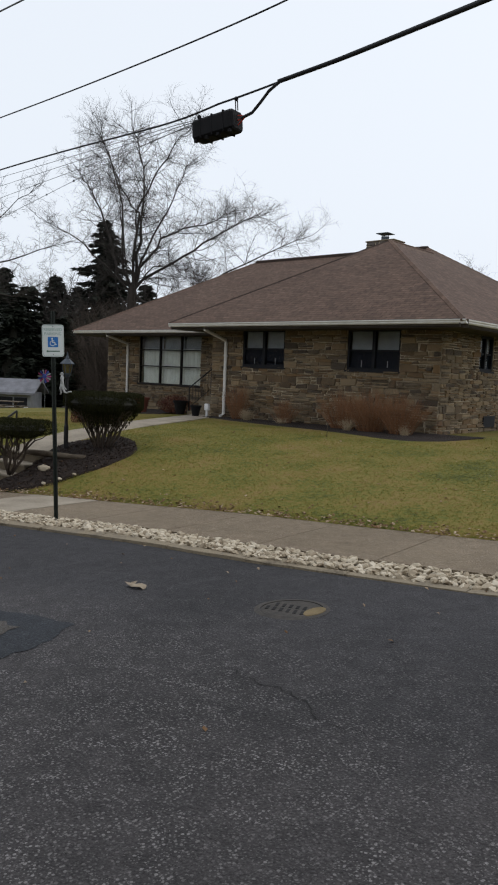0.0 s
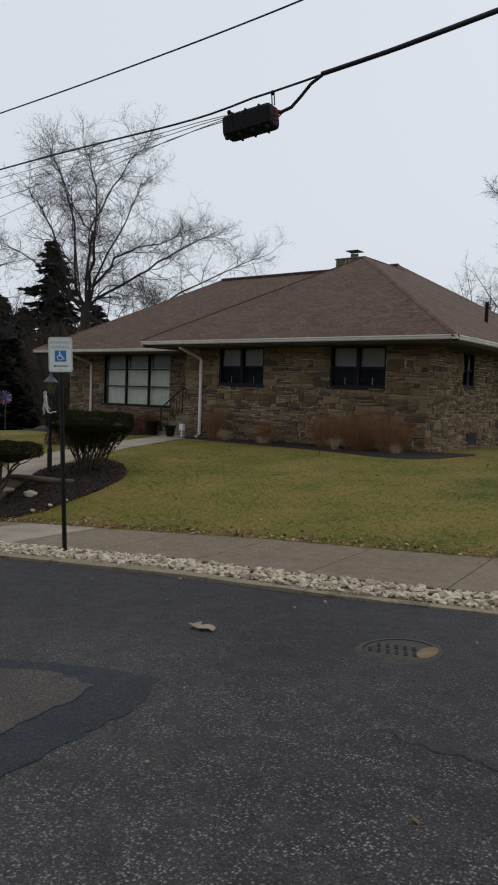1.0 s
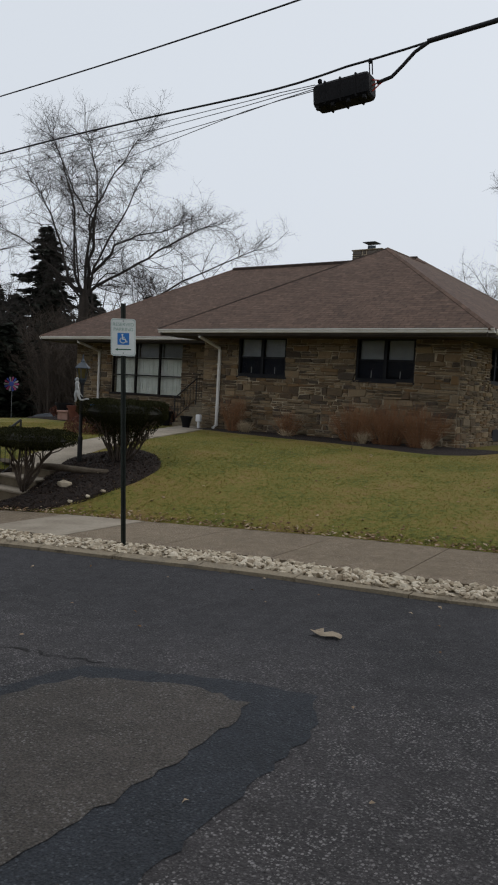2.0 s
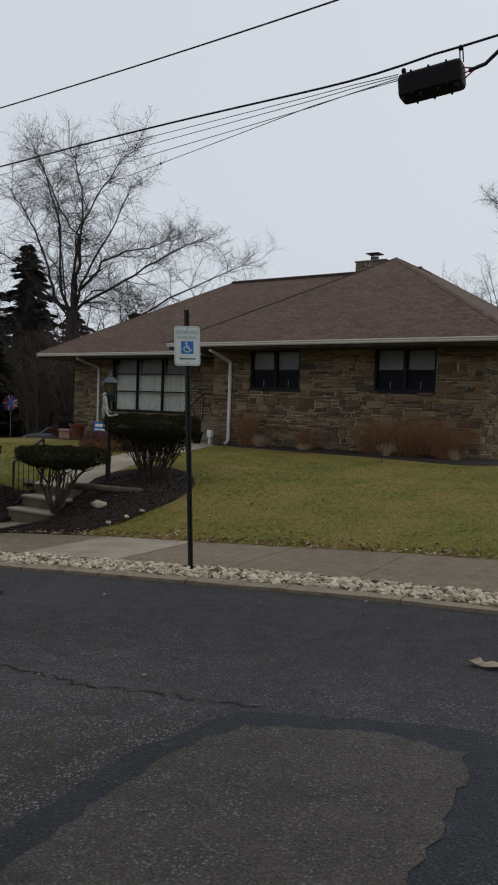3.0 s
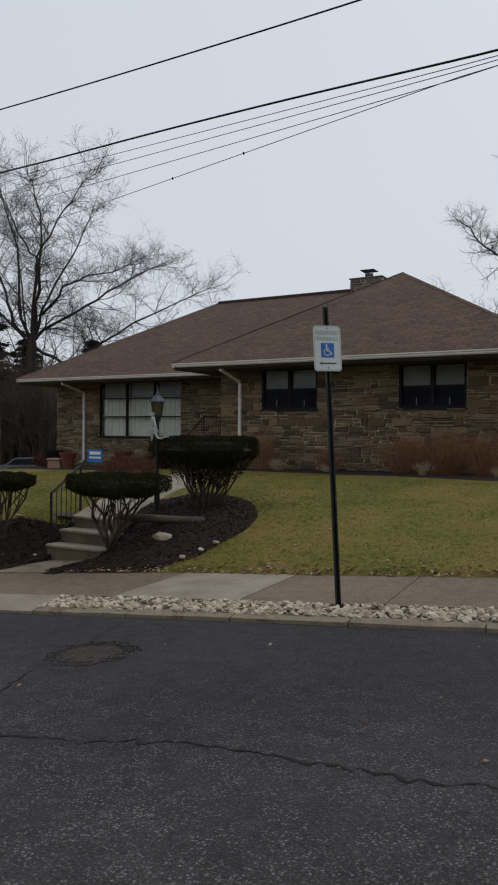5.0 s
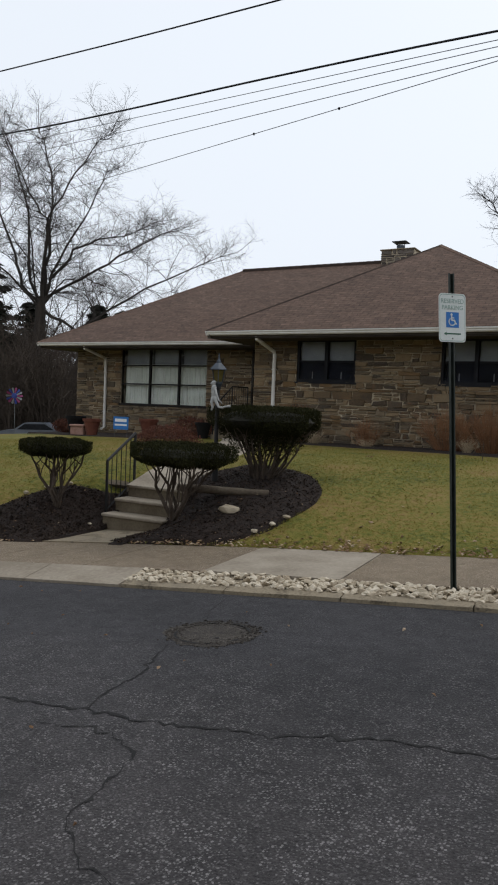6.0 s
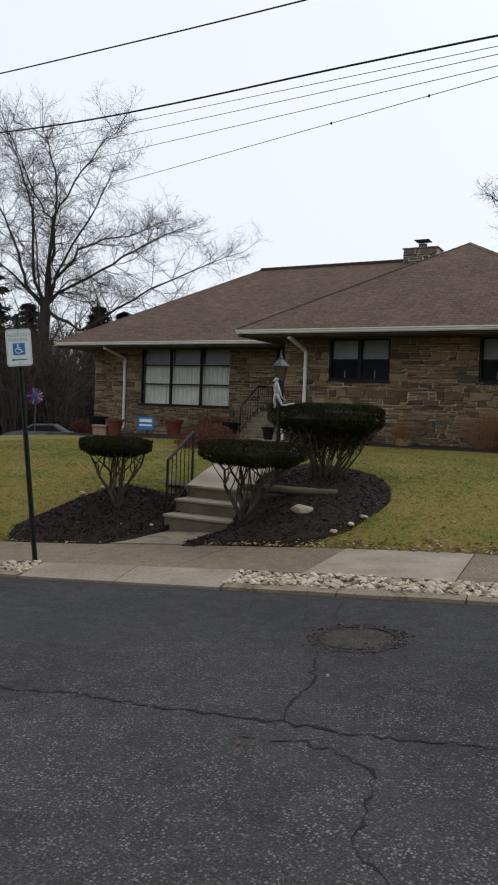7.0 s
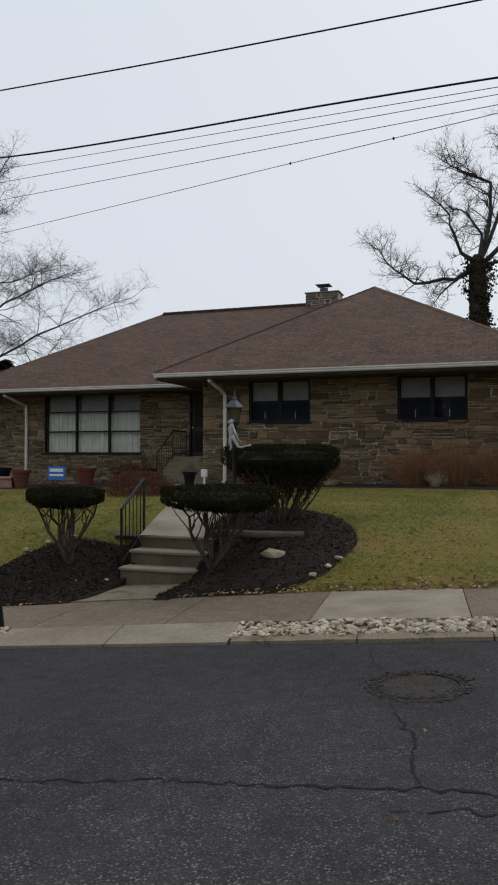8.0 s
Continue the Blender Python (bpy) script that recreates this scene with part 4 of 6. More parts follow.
for a, b in ((PK, (RRX, RF, ROOFZ)), (PK, (RWL, RF, ROOFZ)), (RL, (RLX, RM, ROOFZ)), (RL, RE), (PK, PK2), (RE, (RRX, RB, ROOFZ)), (PK2, RE)):
    a, b = Vector(a), Vector(b)
    n = max(2, int((b - a).length / 0.3))
    side = (b - a).cross(Vector((0, 0, 1))).normalized()
    vented = a == Vector(RL) and b == Vector(RE)
    # the vent is dark itself; the left hip's dark caps stand for its shadow
    dark = vented or b == Vector((RWL, RF, ROOFZ))
    rise, wide = (0.075, 0.12) if vented else (0.022, 0.045) if dark else (0.02, 0.09)
    for i in range(n):
        p, q = a.lerp(b, i / n), a.lerp(b, (i + 0.98) / n)
        sh = Shape().prism([(-wide, rise - 0.05), (0, rise), (wide, rise - 0.05), (wide, -0.075), (-wide, -0.075)], p + Vector((0, 0, 0.012)), q + Vector((0, 0, 0.004)), side)
        cap = part("ridge_cap", sh, M_RIDGE if dark else M_SHINGLE, HOUSE)
        cuv = cap.data.uv_layers.new(name="UVMap")
        for loop in cap.data.loops:
            cuv.data[loop.index].uv = (0.05 + 0.3 * i, 0.07)

# soffits, fascia and gutters
SZ = 3.6
sof = Shape().box(RWL + 0.1, RRX - 0.1, RF + 0.1, WF + 0.02, SZ, SZ + 0.02).box(XR - 0.02, RRX - 0.1, WF + 0.02, RB - 0.1, SZ, SZ + 0.02)
sof.box(RLX + 0.1, RWL + 0.1, RM + 0.1, MF + 0.02, SZ, SZ + 0.02).box(RWL + 0.1, XW + 0.02, WF + 0.02, MF + 0.02, SZ, SZ + 0.02).box(RLX + 0.1, XL + 0.02, MF + 0.02, RB - 0.1, SZ, SZ + 0.02)
part("soffit", sof, M_SOFFIT, HOUSE, "soffit coloured dark for the shade under the eaves")
part("ceiling", Shape().box(XL + 0.26, XR - 0.26, MF + 0.26, YB - 0.3, EZ - 0.12, EZ - 0.06).box(XW + 0.26, XR - 0.26, WF + 0.26, MF + 0.26, EZ - 0.12, EZ - 0.06), M_ROOM, HOUSE)
GUT = [(0.0, 0.0), (-0.075, 0.0), (-0.1, 0.03), (-0.1, 0.06), (-0.125, 0.085), (-0.125, 0.115), (-0.115, 0.115), (-0.11, 0.09), (0, 0.02)]


def eave(p0, p1, out):
    """Fascia board and gutter along one eave; out points away from the house."""
    o = Vector((*out, 0))
    part("fascia", Shape().prism([(0, 0), (0, 0.2), (0.03, 0.2), (0.03, 0)], Vector(p0) - o * 0.05, Vector(p1) - o * 0.05, -o), M_SOFFIT, HOUSE, "fascia board coloured dark to sink into the eave shade")
    part("gutter", Shape().prism(GUT, Vector(p0) - o * 0.045 + Vector((0, 0, 0.085)), Vector(p1) - o * 0.045 + Vector((0, 0, 0.085)), -o), M_WHITE, HOUSE, "white painted metal gutter")


Z0 = SZ - 0.01
eave((RWL, RF + 0.05, Z0), (RRX + 0.06, RF + 0.05, Z0), (0, -1))
eave((RRX - 0.05, RF, Z0), (RRX - 0.05, RB, Z0), (1, 0))
eave((RLX, RM + 0.05, Z0), (RWL + 0.1, RM + 0.05, Z0), (0, -1))
eave((RWL + 0.05, RM, Z0), (RWL + 0.05, RF, Z0), (-1, 0))
eave((RLX + 0.05, RB, Z0), (RLX + 0.05, RM, Z0), (-1, 0))


def downspout(x, y_eave, y_wall, z1, zb):
    s2 = Shape()
    path = [(x - 0.12, y_eave, z1), (x - 0.12, y_eave, z1 - 0.06), (x - 0.02, y_wall - 0.1, z1 - 0.36), (x, y_wall - 0.08, z1 - 0.44), (x, y_wall - 0.08, zb + 0.12), (x, y_wall - 0.25, zb + 0.04)]
    s2.tube(path, 0.056, 8)
    ds = part("downspout", s2, M_WHITE, HOUSE, "white downspout from gutter to ground")
    for z in (z1 - 0.9, zb + 0.7):
        part("strap", Shape().box(x - 0.06, x + 0.06, y_wall - 0.13, y_wall - 0.02, z, z + 0.03), M_WHITE, ds)


downspout(-17.44, 18.12, WF, 3.64, 0.65)
downspout(-26.42, 21.0, MF, 3.64, 0.5)
part("downspout", Shape().tube([(-8.45, 24.6, 3.6), (-8.45, 24.6, 3.5), (-9.33, 24.75, 3.2), (-9.33, 24.75, 0.8)], 0.042, 8), M_WHITE, HOUSE)


def sash_window(o, place, panes=2):
    """A pair of dark double-hung sashes with blinds half down behind the glass."""
    a, b, c, d = o
    win = part("window", wall_blocks((a, b), [(a + 0.07, (a + b) / 2 - 0.05, c + 0.08, d - 0.07), ((a + b) / 2 + 0.05, b - 0.07, c + 0.08, d - 0.07)], c, d, lambda x, y, z: place(x, y + 0.03, z), 0.1), M_DARKFRAME, HOUSE, "dark-framed pair of sash windows with pale blinds half down")
    part("sill", wall_blocks((a - 0.04, b + 0.04), [], c - 0.05, c + 0.002, lambda x, y, z: place(x, y - 0.035, z), 0.16), M_DARKFRAME, win)
    half = (b - a) / 2
    for k in range(2):
        x0, x1 = a + 0.07 + k * (half - 0.02), a + half - 0.05 + k * (half - 0.02)
        mid = c + 0.08 + (d - c - 0.15) * 0.48
        part("meeting_rail", wall_blocks((x0, x1), [], mid - 0.025, mid + 0.025, lambda x, y, z: place(x, y + 0.06, z), 0.05), M_DARKFRAME, win)
        for lo, hi, dep in ((c + 0.08, mid - 0.025, 0.1), (mid + 0.025, d - 0.07, 0.085)):
            gl = part("pane", wall_blocks((x0, x1), [], lo, hi, lambda x, y, z, dep=dep: place(x, y + dep, z), 0.006), M_GLASS, win)
            gl.visible_shadow = False
        slats, n = Shape(), 12
        for i in range(n):
            z = mid + 0.03 + (d - 0.09 - mid) * i / n
            slats.add([place(x0 + 0.01, 0.17, z), place(x1 - 0.01, 0.17, z), place(x1 - 0.01, 0.155, z + 0.05), place(x0 + 0.01, 0.155, z + 0.05)], [(0, 1, 2, 3)])
        # opaque sheet added to keep the lower pane as dark as an unlit room
        part("insect_screen", wall_blocks((x0, x1), [], c + 0.08, mid - 0.025, lambda x, y, z: place(x, y + 0.115, z), 0.004), M_PANEDARK, win, "opaque dark sheet standing for the unlit room")
        part("blind", slats, M_BLIND, win, "pale slatted blind, half lowered")
        part("candle", Shape().tube([place((x0 + x1) / 2, 0.11, c + 0.1), place((x0 + x1) / 2, 0.11, c + 0.3)], 0.011, 6), M_BLIND, win, "small white electric candle")
    return win


sash_window(W1, front_wing)
sash_window(W2, front_wing)
sash_window(SIDE1, side_right)
sash_window(SIDE2, side_right)

# picture window, three by three panes with curtains
a, b, c, d = PW
cols, rows = [a, -24.38, -23.05, b], [c, 2.32, 3.03, d]
holes = [(cols[i] + 0.035, cols[i + 1] - 0.035, rows[j] + 0.024, rows[j + 1] - 0.024) for i in range(3) for j in range(3)]
pw = part("picture_window", wall_blocks((a, b), holes, c, d, lambda x, y, z: front_main(x, y + 0.04, z), 0.1), M_BROWNFRAME, HOUSE, "large nine-pane picture window with drawn white curtains")
part("sill", wall_blocks((a - 0.06, b + 0.06), [], c - 0.07, c + 0.003, lambda x, y, z: front_main(x, y - 0.05, z), 0.2), M_BROWNFRAME, pw)
for h in holes:
    gl = part("pane", wall_blocks((h[0], h[1]), [], h[2], h[3], lambda x, y, z: front_main(x, y + 0.09, z), 0.006), M_GLASS, pw)
    gl.visible_shadow = False
cur = Shape()
n = 240
for i in range(n + 1):
    x = a + 0.05 + (b - a - 0.1) * i / n
    y = MF + 0.24 + 0.022 * math.sin(i * 0.9) + 0.012 * math.sin(i * 0.37 + 1)
    cur.v += [(x, y, c + 0.02), (x, y, rows[2] + 0.05)]
    if i:
        cur.f.append((2 * i - 2, 2 * i, 2 * i + 1, 2 * i - 1))
part("curtain", cur, M_CURTAIN, pw, "white pleated sheer curtain")
top = Shape()
for i in range(3):
    top.box(cols[i] + 0.05, cols[i + 1] - 0.05, MF + 0.3, MF + 0.31, rows[2], d - 0.02)
part("roller_shade", top, M_BLIND, pw, "grey roller shade behind the top panes")

# front door
dr = part("door", wall_blocks((DOOR[0], DOOR[1]), [], DOOR[2], DOOR[3], lambda x, y, z: front_main(x, y + 0.08, z), 0.06), M_DOOR, HOUSE, "dark front door in a shaded recess")
part("door_frame", wall_blocks((DOOR[0], DOOR[1]), [(DOOR[0] + 0.06, DOOR[1] - 0.06, DOOR[2] - 1, DOOR[3] - 0.06)], DOOR[2], DOOR[3], lambda x, y, z: front_main(x, y - 0.01, z), 0.09), M_DOOR, dr)
for z0, z1 in ((1.6, 2.3), (2.45, 3.4)):
    part("door_panel", wall_blocks((DOOR[0] + 0.18, DOOR[1] - 0.18), [], z0, z1, lambda x, y, z: front_main(x, y + 0.065, z), 0.02), M_BROWNFRAME, dr)
part("door_handle", Shape().blob(DOOR[0] + 0.12, MF + 0.04, 2.42, 0.03, 0.04, 0.03), M_WHITE, dr)

# chimney
ch = part("chimney", Shape().box(-17.12, -15.85, 26.9, 27.7, 6.6, 7.74), M_MORTAR, HOUSE, "stone chimney at the ridge with a metal flue cap")
rc = random.Random(9)
for face in (lambda x, d, z: (x, 26.9 + d, z),):
    for q in stone_courses((-17.12, -15.85), [], 7.0, 7.74, 31):
        v, f = stone_block(q, face, rc)
        part("stone", Shape().add(v, f), M_CHIMNEY, ch)
part("crown", Shape().box(-17.17, -15.8, 26.85, 27.75, 7.74, 7.79, 0.015), M_CURB, ch)
fl = part("flue", Shape().ring([(0.16, 7.8), (0.16, 7.98), (0.14, 7.98)], 12, Matrix.Translation((-16.5, 27.3, 0))), M_COPPER, ch)
part("flue_cap", Shape().box(-16.78, -16.22, 27.02, 27.58, 8.08, 8.11, 0.008).box(-16.66, -16.64, 27.28, 27.3, 7.95, 8.09).box(-16.36, -16.34, 27.28, 27.3, 7.95, 8.09), M_COPPER, ch)
part("vent_pipe", Shape().tube([(-10.0, 24.8, 4.6), (-10.0, 24.8, 5.45)], 0.06, 10), M_BLACKPLASTIC, HOUSE, "black plumbing vent pipe through the roof")
part("basement_window", Shape().box(-9.42, -9.38, 22.0, 22.8, 0.85, 1.2), M_DARKFRAME, HOUSE)

# front entrance steps and rail
entry = thing("entrance_steps", "concrete entrance steps up to the front door", "steps", kind="structure")
for i in range(5):
    z1 = 1.43 - 0.185 * i
    y0 = 21.0 - 0.3 * i
    part("step", Shape().box(-20.05, -18.17, y0, MF - 0.02 if i == 0 else y0 + 0.3, 0.2, z1, 0.012), M_CURB, entry)


def railing(name, label, pts, post_h, balusters, lead=0.0):
    """An iron rail between posts along a slope."""
    t = thing(name, label, "railing")
    tops = [Vector(p) + Vector((0, 0, post_h)) for p in pts]
    for p, q in zip(pts, tops):
        part("post", Shape().box(p[0] - 0.016, p[0] + 0.016, p[1] - 0.016, p[1] + 0.016, p[2] - 0.1, q.z), M_IRON, t)
    for a, b in zip(tops, tops[1:]):
        part("handrail", Shape().tube([a, b], 0.024, 6), M_IRON, t)
        lo = [a - Vector((0, 0, post_h - 0.1)), b - Vector((0, 0, post_h - 0.1))]
        part("bottom_rail", Shape().tube(lo, 0.012, 6), M_IRON, t)
        n = balusters
        for i in range(1, n):
            p, q = lo[0].lerp(lo[1], i / n), a.lerp(b, i / n)
            part("baluster", Shape().tube([p, q], 0.008, 5), M_IRON, t)
    return t


railing("entrance_railing", "black wrought-iron railing beside the entrance steps", [(-20.0, 19.85, 0.7), (-20.0, 21.0, 1.43), (-20.0, 22.05, 1.43)], 0.85, 7)

# ---- steps at the pavement ----
steps = thing("garden_steps", "three worn concrete garden steps up from the pavement", "steps", kind="structure")
for i, (y0, z1) in enumerate(((8.85, -0.17), (9.17, 0.045), (9.5, 0.25))):
    st = part("step", Shape().box(-15.18, -13.98, y0 + 0.03, y0 + 0.38, -0.6, z1 - 0.05), M_RISER, steps)
    part("tread", Shape().box(-15.2, -13.96, y0, y0 + 0.38, z1 - 0.05, z1, 0.012), M_CONCRETE, st)
railing("garden_railing", "black iron handrail beside the garden steps", [(-15.26, 9.05, -0.25), (-15.24, 9.75, 0.2)], 0.92, 6)

# ---- signs ----


def lettering(text, size, m, material, parent, name="lettering", label=""):
    cu = bpy.data.curves.new(name, "FONT")
    cu.body, cu.size, cu.align_x, cu.align_y, cu.extrude = text, size, "CENTER", "CENTER", 0.0008
    tmp = new("tmp", cu)
    bpy.context.view_layer.update()
    me = bpy.data.meshes.new_from_object(tmp.evaluated_get(bpy.context.evaluated_depsgraph_get()))
    bpy.data.objects.remove(tmp)
    me.transform(m)
    me.materials.clear()
    me.materials.append(material)
    ob = new(name, me)
    ob.parent = parent
    if label:
        ob["label"] = label
    return ob


def parking_sign(x, y, z, h, lean, turn):
    """A leaning channel post with the blue and white parking sign; built upright at the origin and then set."""
    t = thing("parking_sign", "white and blue reserved-parking sign on a leaning dark green post", "street sign", "parking signs", at=(x, y, z))
    t.rotation_euler = (0, lean, 0)
    r = Matrix.Rotation(turn, 4, "Z")
    chan = [(-0.03, 0.0), (-0.03, 0.012), (-0.014, 0.012), (-0.012, 0.038), (0.012, 0.038), (0.014, 0.012), (0.03, 0.012), (0.03, 0.0), (0.016, 0.0), (0.01, 0.028), (-0.01, 0.028), (-0.016, 0.0)]
    s = Shape()
    s.prism([(a, b) for a, b in chan], (0, 0, -0.4), (0, 0, h), (1, 0, 0), (0, 1, 0))
    s.v = [tuple(r @ Vector(p)) for p in s.v]
    part("post", s, M_POST, t, "dark green steel channel post")
    cz = h - 0.42
    plate, n, cr = Shape(), 5, 0.035
    ring = []
    for cx, cy, a0 in ((0.1525 - cr, 0.2285 - cr, 0), (-0.1525 + cr, 0.2285 - cr, 90), (-0.1525 + cr, -0.2285 + cr, 180), (0.1525 - cr, -0.2285 + cr, 270)):
        ring += [(cx + cr * math.cos(radians(a0 + 90 * i / n)), cy + cr * math.sin(radians(a0 + 90 * i / n))) for i in range(n + 1)]
    k = len(ring)
    plate.v = [tuple(r @ Vector((a, yy, cz + b))) for yy in (-0.006, -0.003) for a, b in ring]
    plate.f = [tuple(range(k)), tuple(range(2 * k - 1, k - 1, -1))] + [(i, k + i, k + (i + 1) % k, (i + 1) % k) for i in range(k)]
    pl = part("plate", plate, M_SIGN, t, "white metal sign plate with rounded corners")
    put = lambda dx, dz, d=-0.0075: r @ Matrix.Translation((dx, d, cz + dz)) @ Matrix.Rotation(radians(90), 4, "X")
    lettering("RESERVED", 0.058, put(0, 0.155), M_GREEN, pl, label="faded green lettering")
    lettering("PARKING", 0.058, put(0, 0.095), M_GREEN, pl)
    edge = Shape()
    for q, w in ((0.925, 0.0), (0.9, 0.0)):
        edge.v += [tuple(r @ Vector((a * (q + 0.02), -0.0068, cz + b * (q + 0.04)))) for a, b in ring]
    edge.f = [(i, (i + 1) % k, k + (i + 1) % k, k + i) for i in range(k)]
    part("border", edge, M_GREEN, pl)
    sq = Shape().box(-0.072, 0.072, -0.0085, -0.0066, -0.077, 0.068)
    sq.v = [tuple(r @ (Vector(p) + Vector((0, 0, cz - 0.015)))) for p in sq.v]
    blue = part("blue_square", sq, M_BLUE, pl, "blue square with a white wheelchair symbol")
    w = Shape()
    w.ring([(0.012, 0), (0.012, 0.001)], 12, put(-0.012, 0.03, -0.0088))
    arc = [(-0.005 + 0.036 * math.cos(radians(a)), -0.037 + 0.034 * math.sin(radians(a))) for a in range(125, 352, 14)]
    for line, wd in ((arc, 0.0055), ([(-0.012, 0.016), (-0.009, -0.022), (0.022, -0.024), (0.036, -0.056), (0.046, -0.053)], 0.0075), ([(-0.01, 0.0), (0.016, -0.001)], 0.005)):
        for (a, b), (c2, d2) in zip(line, line[1:]):
            dx, dy = c2 - a, d2 - b
            ln = math.hypot(dx, dy)
            px, py = -dy / ln * wd, dx / ln * wd
            ex, ey = dx / ln * wd * 0.5, dy / ln * wd * 0.5
            w.add([tuple(r @ Vector((p, -0.0092, cz + q))) for p, q in ((a - px - ex, b - py - ey), (c2 - px + ex, d2 - py + ey), (c2 + px + ex, d2 + py + ey), (a + px - ex, b + py - ey))], [(0, 1, 2, 3)])
    part("wheelchair_symbol", w, M_SIGN, blue)
    ar = Shape()
    for pts in ([(-0.1, -0.15), (-0.068, -0.133), (-0.068, -0.167)], [(-0.068, -0.157), (0.095, -0.157), (0.095, -0.143), (-0.068, -0.143)]):
        ar.add([tuple(r @ Vector((a, -0.0075, cz + b))) for a, b in pts], [tuple(range(len(pts)))])
    part("arrow", ar, M_ARROW, pl, "dark green arrow")
    for dz in (0.2, -0.195):
        part("bolt", Shape().ring([(0.008, 0), (0.008, 0.004)], 6, put(0, dz, -0.006)), M_WIRE, pl)


parking_sign(-8.9, 6.56, 0.0, 3.0, radians(-3.4), radians(51))
parking_sign(-14.99, 5.87, -0.38, 3.02, radians(-7.6), radians(35))

# ---- overhead cables ----


def on_wire(u, z, v=0.3):
    x, y = street(u, v)
    return x, y, z


main_pts = [(-40, 12.2), (-30, 9.9), (-20, 7.8), (-12, 6.37), (-9, 5.97), (-7, 5.81), (-5, 5.73), (-3, 5.68), (-1, 5.6), (1, 5.49), (2.06, 5.43), (3.41, 5.59), (5.76, 5.94), (8, 6.3), (12, 7.1), (20, 8.8), (30, 11.4)]
aslant = lambda u: 0.3 - 0.2 * min(0.0, u - 2.47)


def smooth_cable(name, label, pts, r, material, n=6, v=lambda u: 0.3):
    """A cable through points, eased between them; v gives its distance from the kerb along the street."""
    us_ = np.linspace(pts[0][0], pts[-1][0], 220)
    zs = np.interp(us_, [p[0] for p in pts], [p[1] for p in pts])
    for _ in range(6):
        zs[1:-1] = 0.25 * zs[:-2] + 0.5 * zs[1:-1] + 0.25 * zs[2:]
    return tagged(make(name, Shape().tube([on_wire(a, b, v(a)) for a, b in zip(us_, zs)], r, n), material, smooth=True), label, "cable", "overhead cables")


smooth_cable("overhead_cable", "black main cable that carries the splice box over the street", main_pts, 0.012, M_CABLE, 6, aslant)
smooth_cable("overhead_cable", "upper black cable strung along the street", [(-40, 11.2), (-30, 9.6), (-20, 8.1), (-12, 7.2), (-9, 6.95), (-7, 6.82), (-5, 6.69), (-3, 6.58), (-1, 6.48), (1, 6.4), (2, 6.37), (3.5, 6.34), (8, 6.5), (14, 7.0), (30, 9.5)], 0.01, M_CABLE, 6, lambda u: 0.3 - 0.2 * (min(u, 5.0) - 2.47))
for zz in (7.62, 7.4, 7.9):
    smooth_cable("overhead_cable", "high grey power line over the street", [(-40, zz + 3.0), (-20, zz + 0.5), (-10, zz - 0.1), (-4.8, zz), (0, zz + 0.3), (6, zz + 1.0), (20, zz + 4)], 0.012, M_WIRE)
for uu in (-5.12, -4.72):
    sp = thing("line_spacer", "black plastic spacer hung between power lines", "cable spacer", "line spacers")
    part("rod", Shape().tube([on_wire(uu - 0.05, 7.98), on_wire(uu, 7.4)], 0.022, 6), M_BLACKPLASTIC, sp)
    part("clip", Shape().blob(*on_wire(uu, 7.4), 0.035, 0.035, 0.045), M_BLACKPLASTIC, sp)
drop = lambda u: 0.3 - 0.4 * (u - 2.1)
for k, (z0, k1, k2) in enumerate(((5.62, -0.124, 0.0), (5.55, -0.105, 0.0), (5.45, -0.08, 0.0), (5.4, -0.018, 0.0))):
    line = [on_wire(u, z0 + k1 * u + k2 * u * u, drop(u)) for u in np.linspace(-24, 1.0, 60)]
    line += [on_wire(1.6, 0.5 * (z0 + k1) + 0.5 * (5.36 - 0.02 * k), drop(1.6)), on_wire(2.15, 5.36 - 0.02 * k, 0.3)]
    tagged(make("service_wire", Shape().tube(line, 0.005, 5), M_WIRE, smooth=True), "thin grey service wire running towards the house", "cable", "service wires")
for u in (-3.35, -1.95):
    tagged(make("wire_clamp", Shape().blob(*on_wire(u, 5.4 - 0.018 * u, drop(u)), 0.016, 0.016, 0.02, 8, 5), M_BLACKPLASTIC), "small dark clamp on a thin service wire", "wire clamp", "wire clamps")
smooth_cable("lashed_cable", "thick black cable bundle lashed beyond the splice", [(3.38, 5.6), (4.2, 5.69), (5.76, 5.92), (8, 6.28), (12, 7.08), (20, 8.78), (30, 11.38)], 0.026, M_CABLE, 8)
box = thing("splice_box", "black plastic cable splice enclosure hung from the overhead cable", "splice box", at=on_wire(2.5, 5.225))
box.rotation_euler = (0, radians(-5.5), SA)
box.scale = (0.88, 0.92, 0.95)
body = Shape()
for x0, rr in ((-0.36, 0.105), (-0.34, 0.125), (-0.3, 0.13), (0.3, 0.13), (0.34, 0.125), (0.36, 0.105)):
    body.v += [(x0, a * rr, b * rr) for a, b in ((-0.75, -1), (0.75, -1), (1, -0.75), (1, 0.75), (0.75, 1), (-0.75, 1), (-1, 0.75), (-1, -0.75))]
body.f = [(i * 8 + k, i * 8 + (k + 1) % 8, i * 8 + 8 + (k + 1) % 8, i * 8 + 8 + k) for i in range(5) for k in range(8)] + [tuple(range(7, -1, -1)), tuple(range(40, 48))]
part("body", body, M_BLACKPLASTIC, box)
for x in (-0.2, 0, 0.2):
    part("rib", Shape().box(x - 0.012, x + 0.012, -0.137, 0.137, -0.137, 0.137, 0.01), M_BLACKPLASTIC, box)
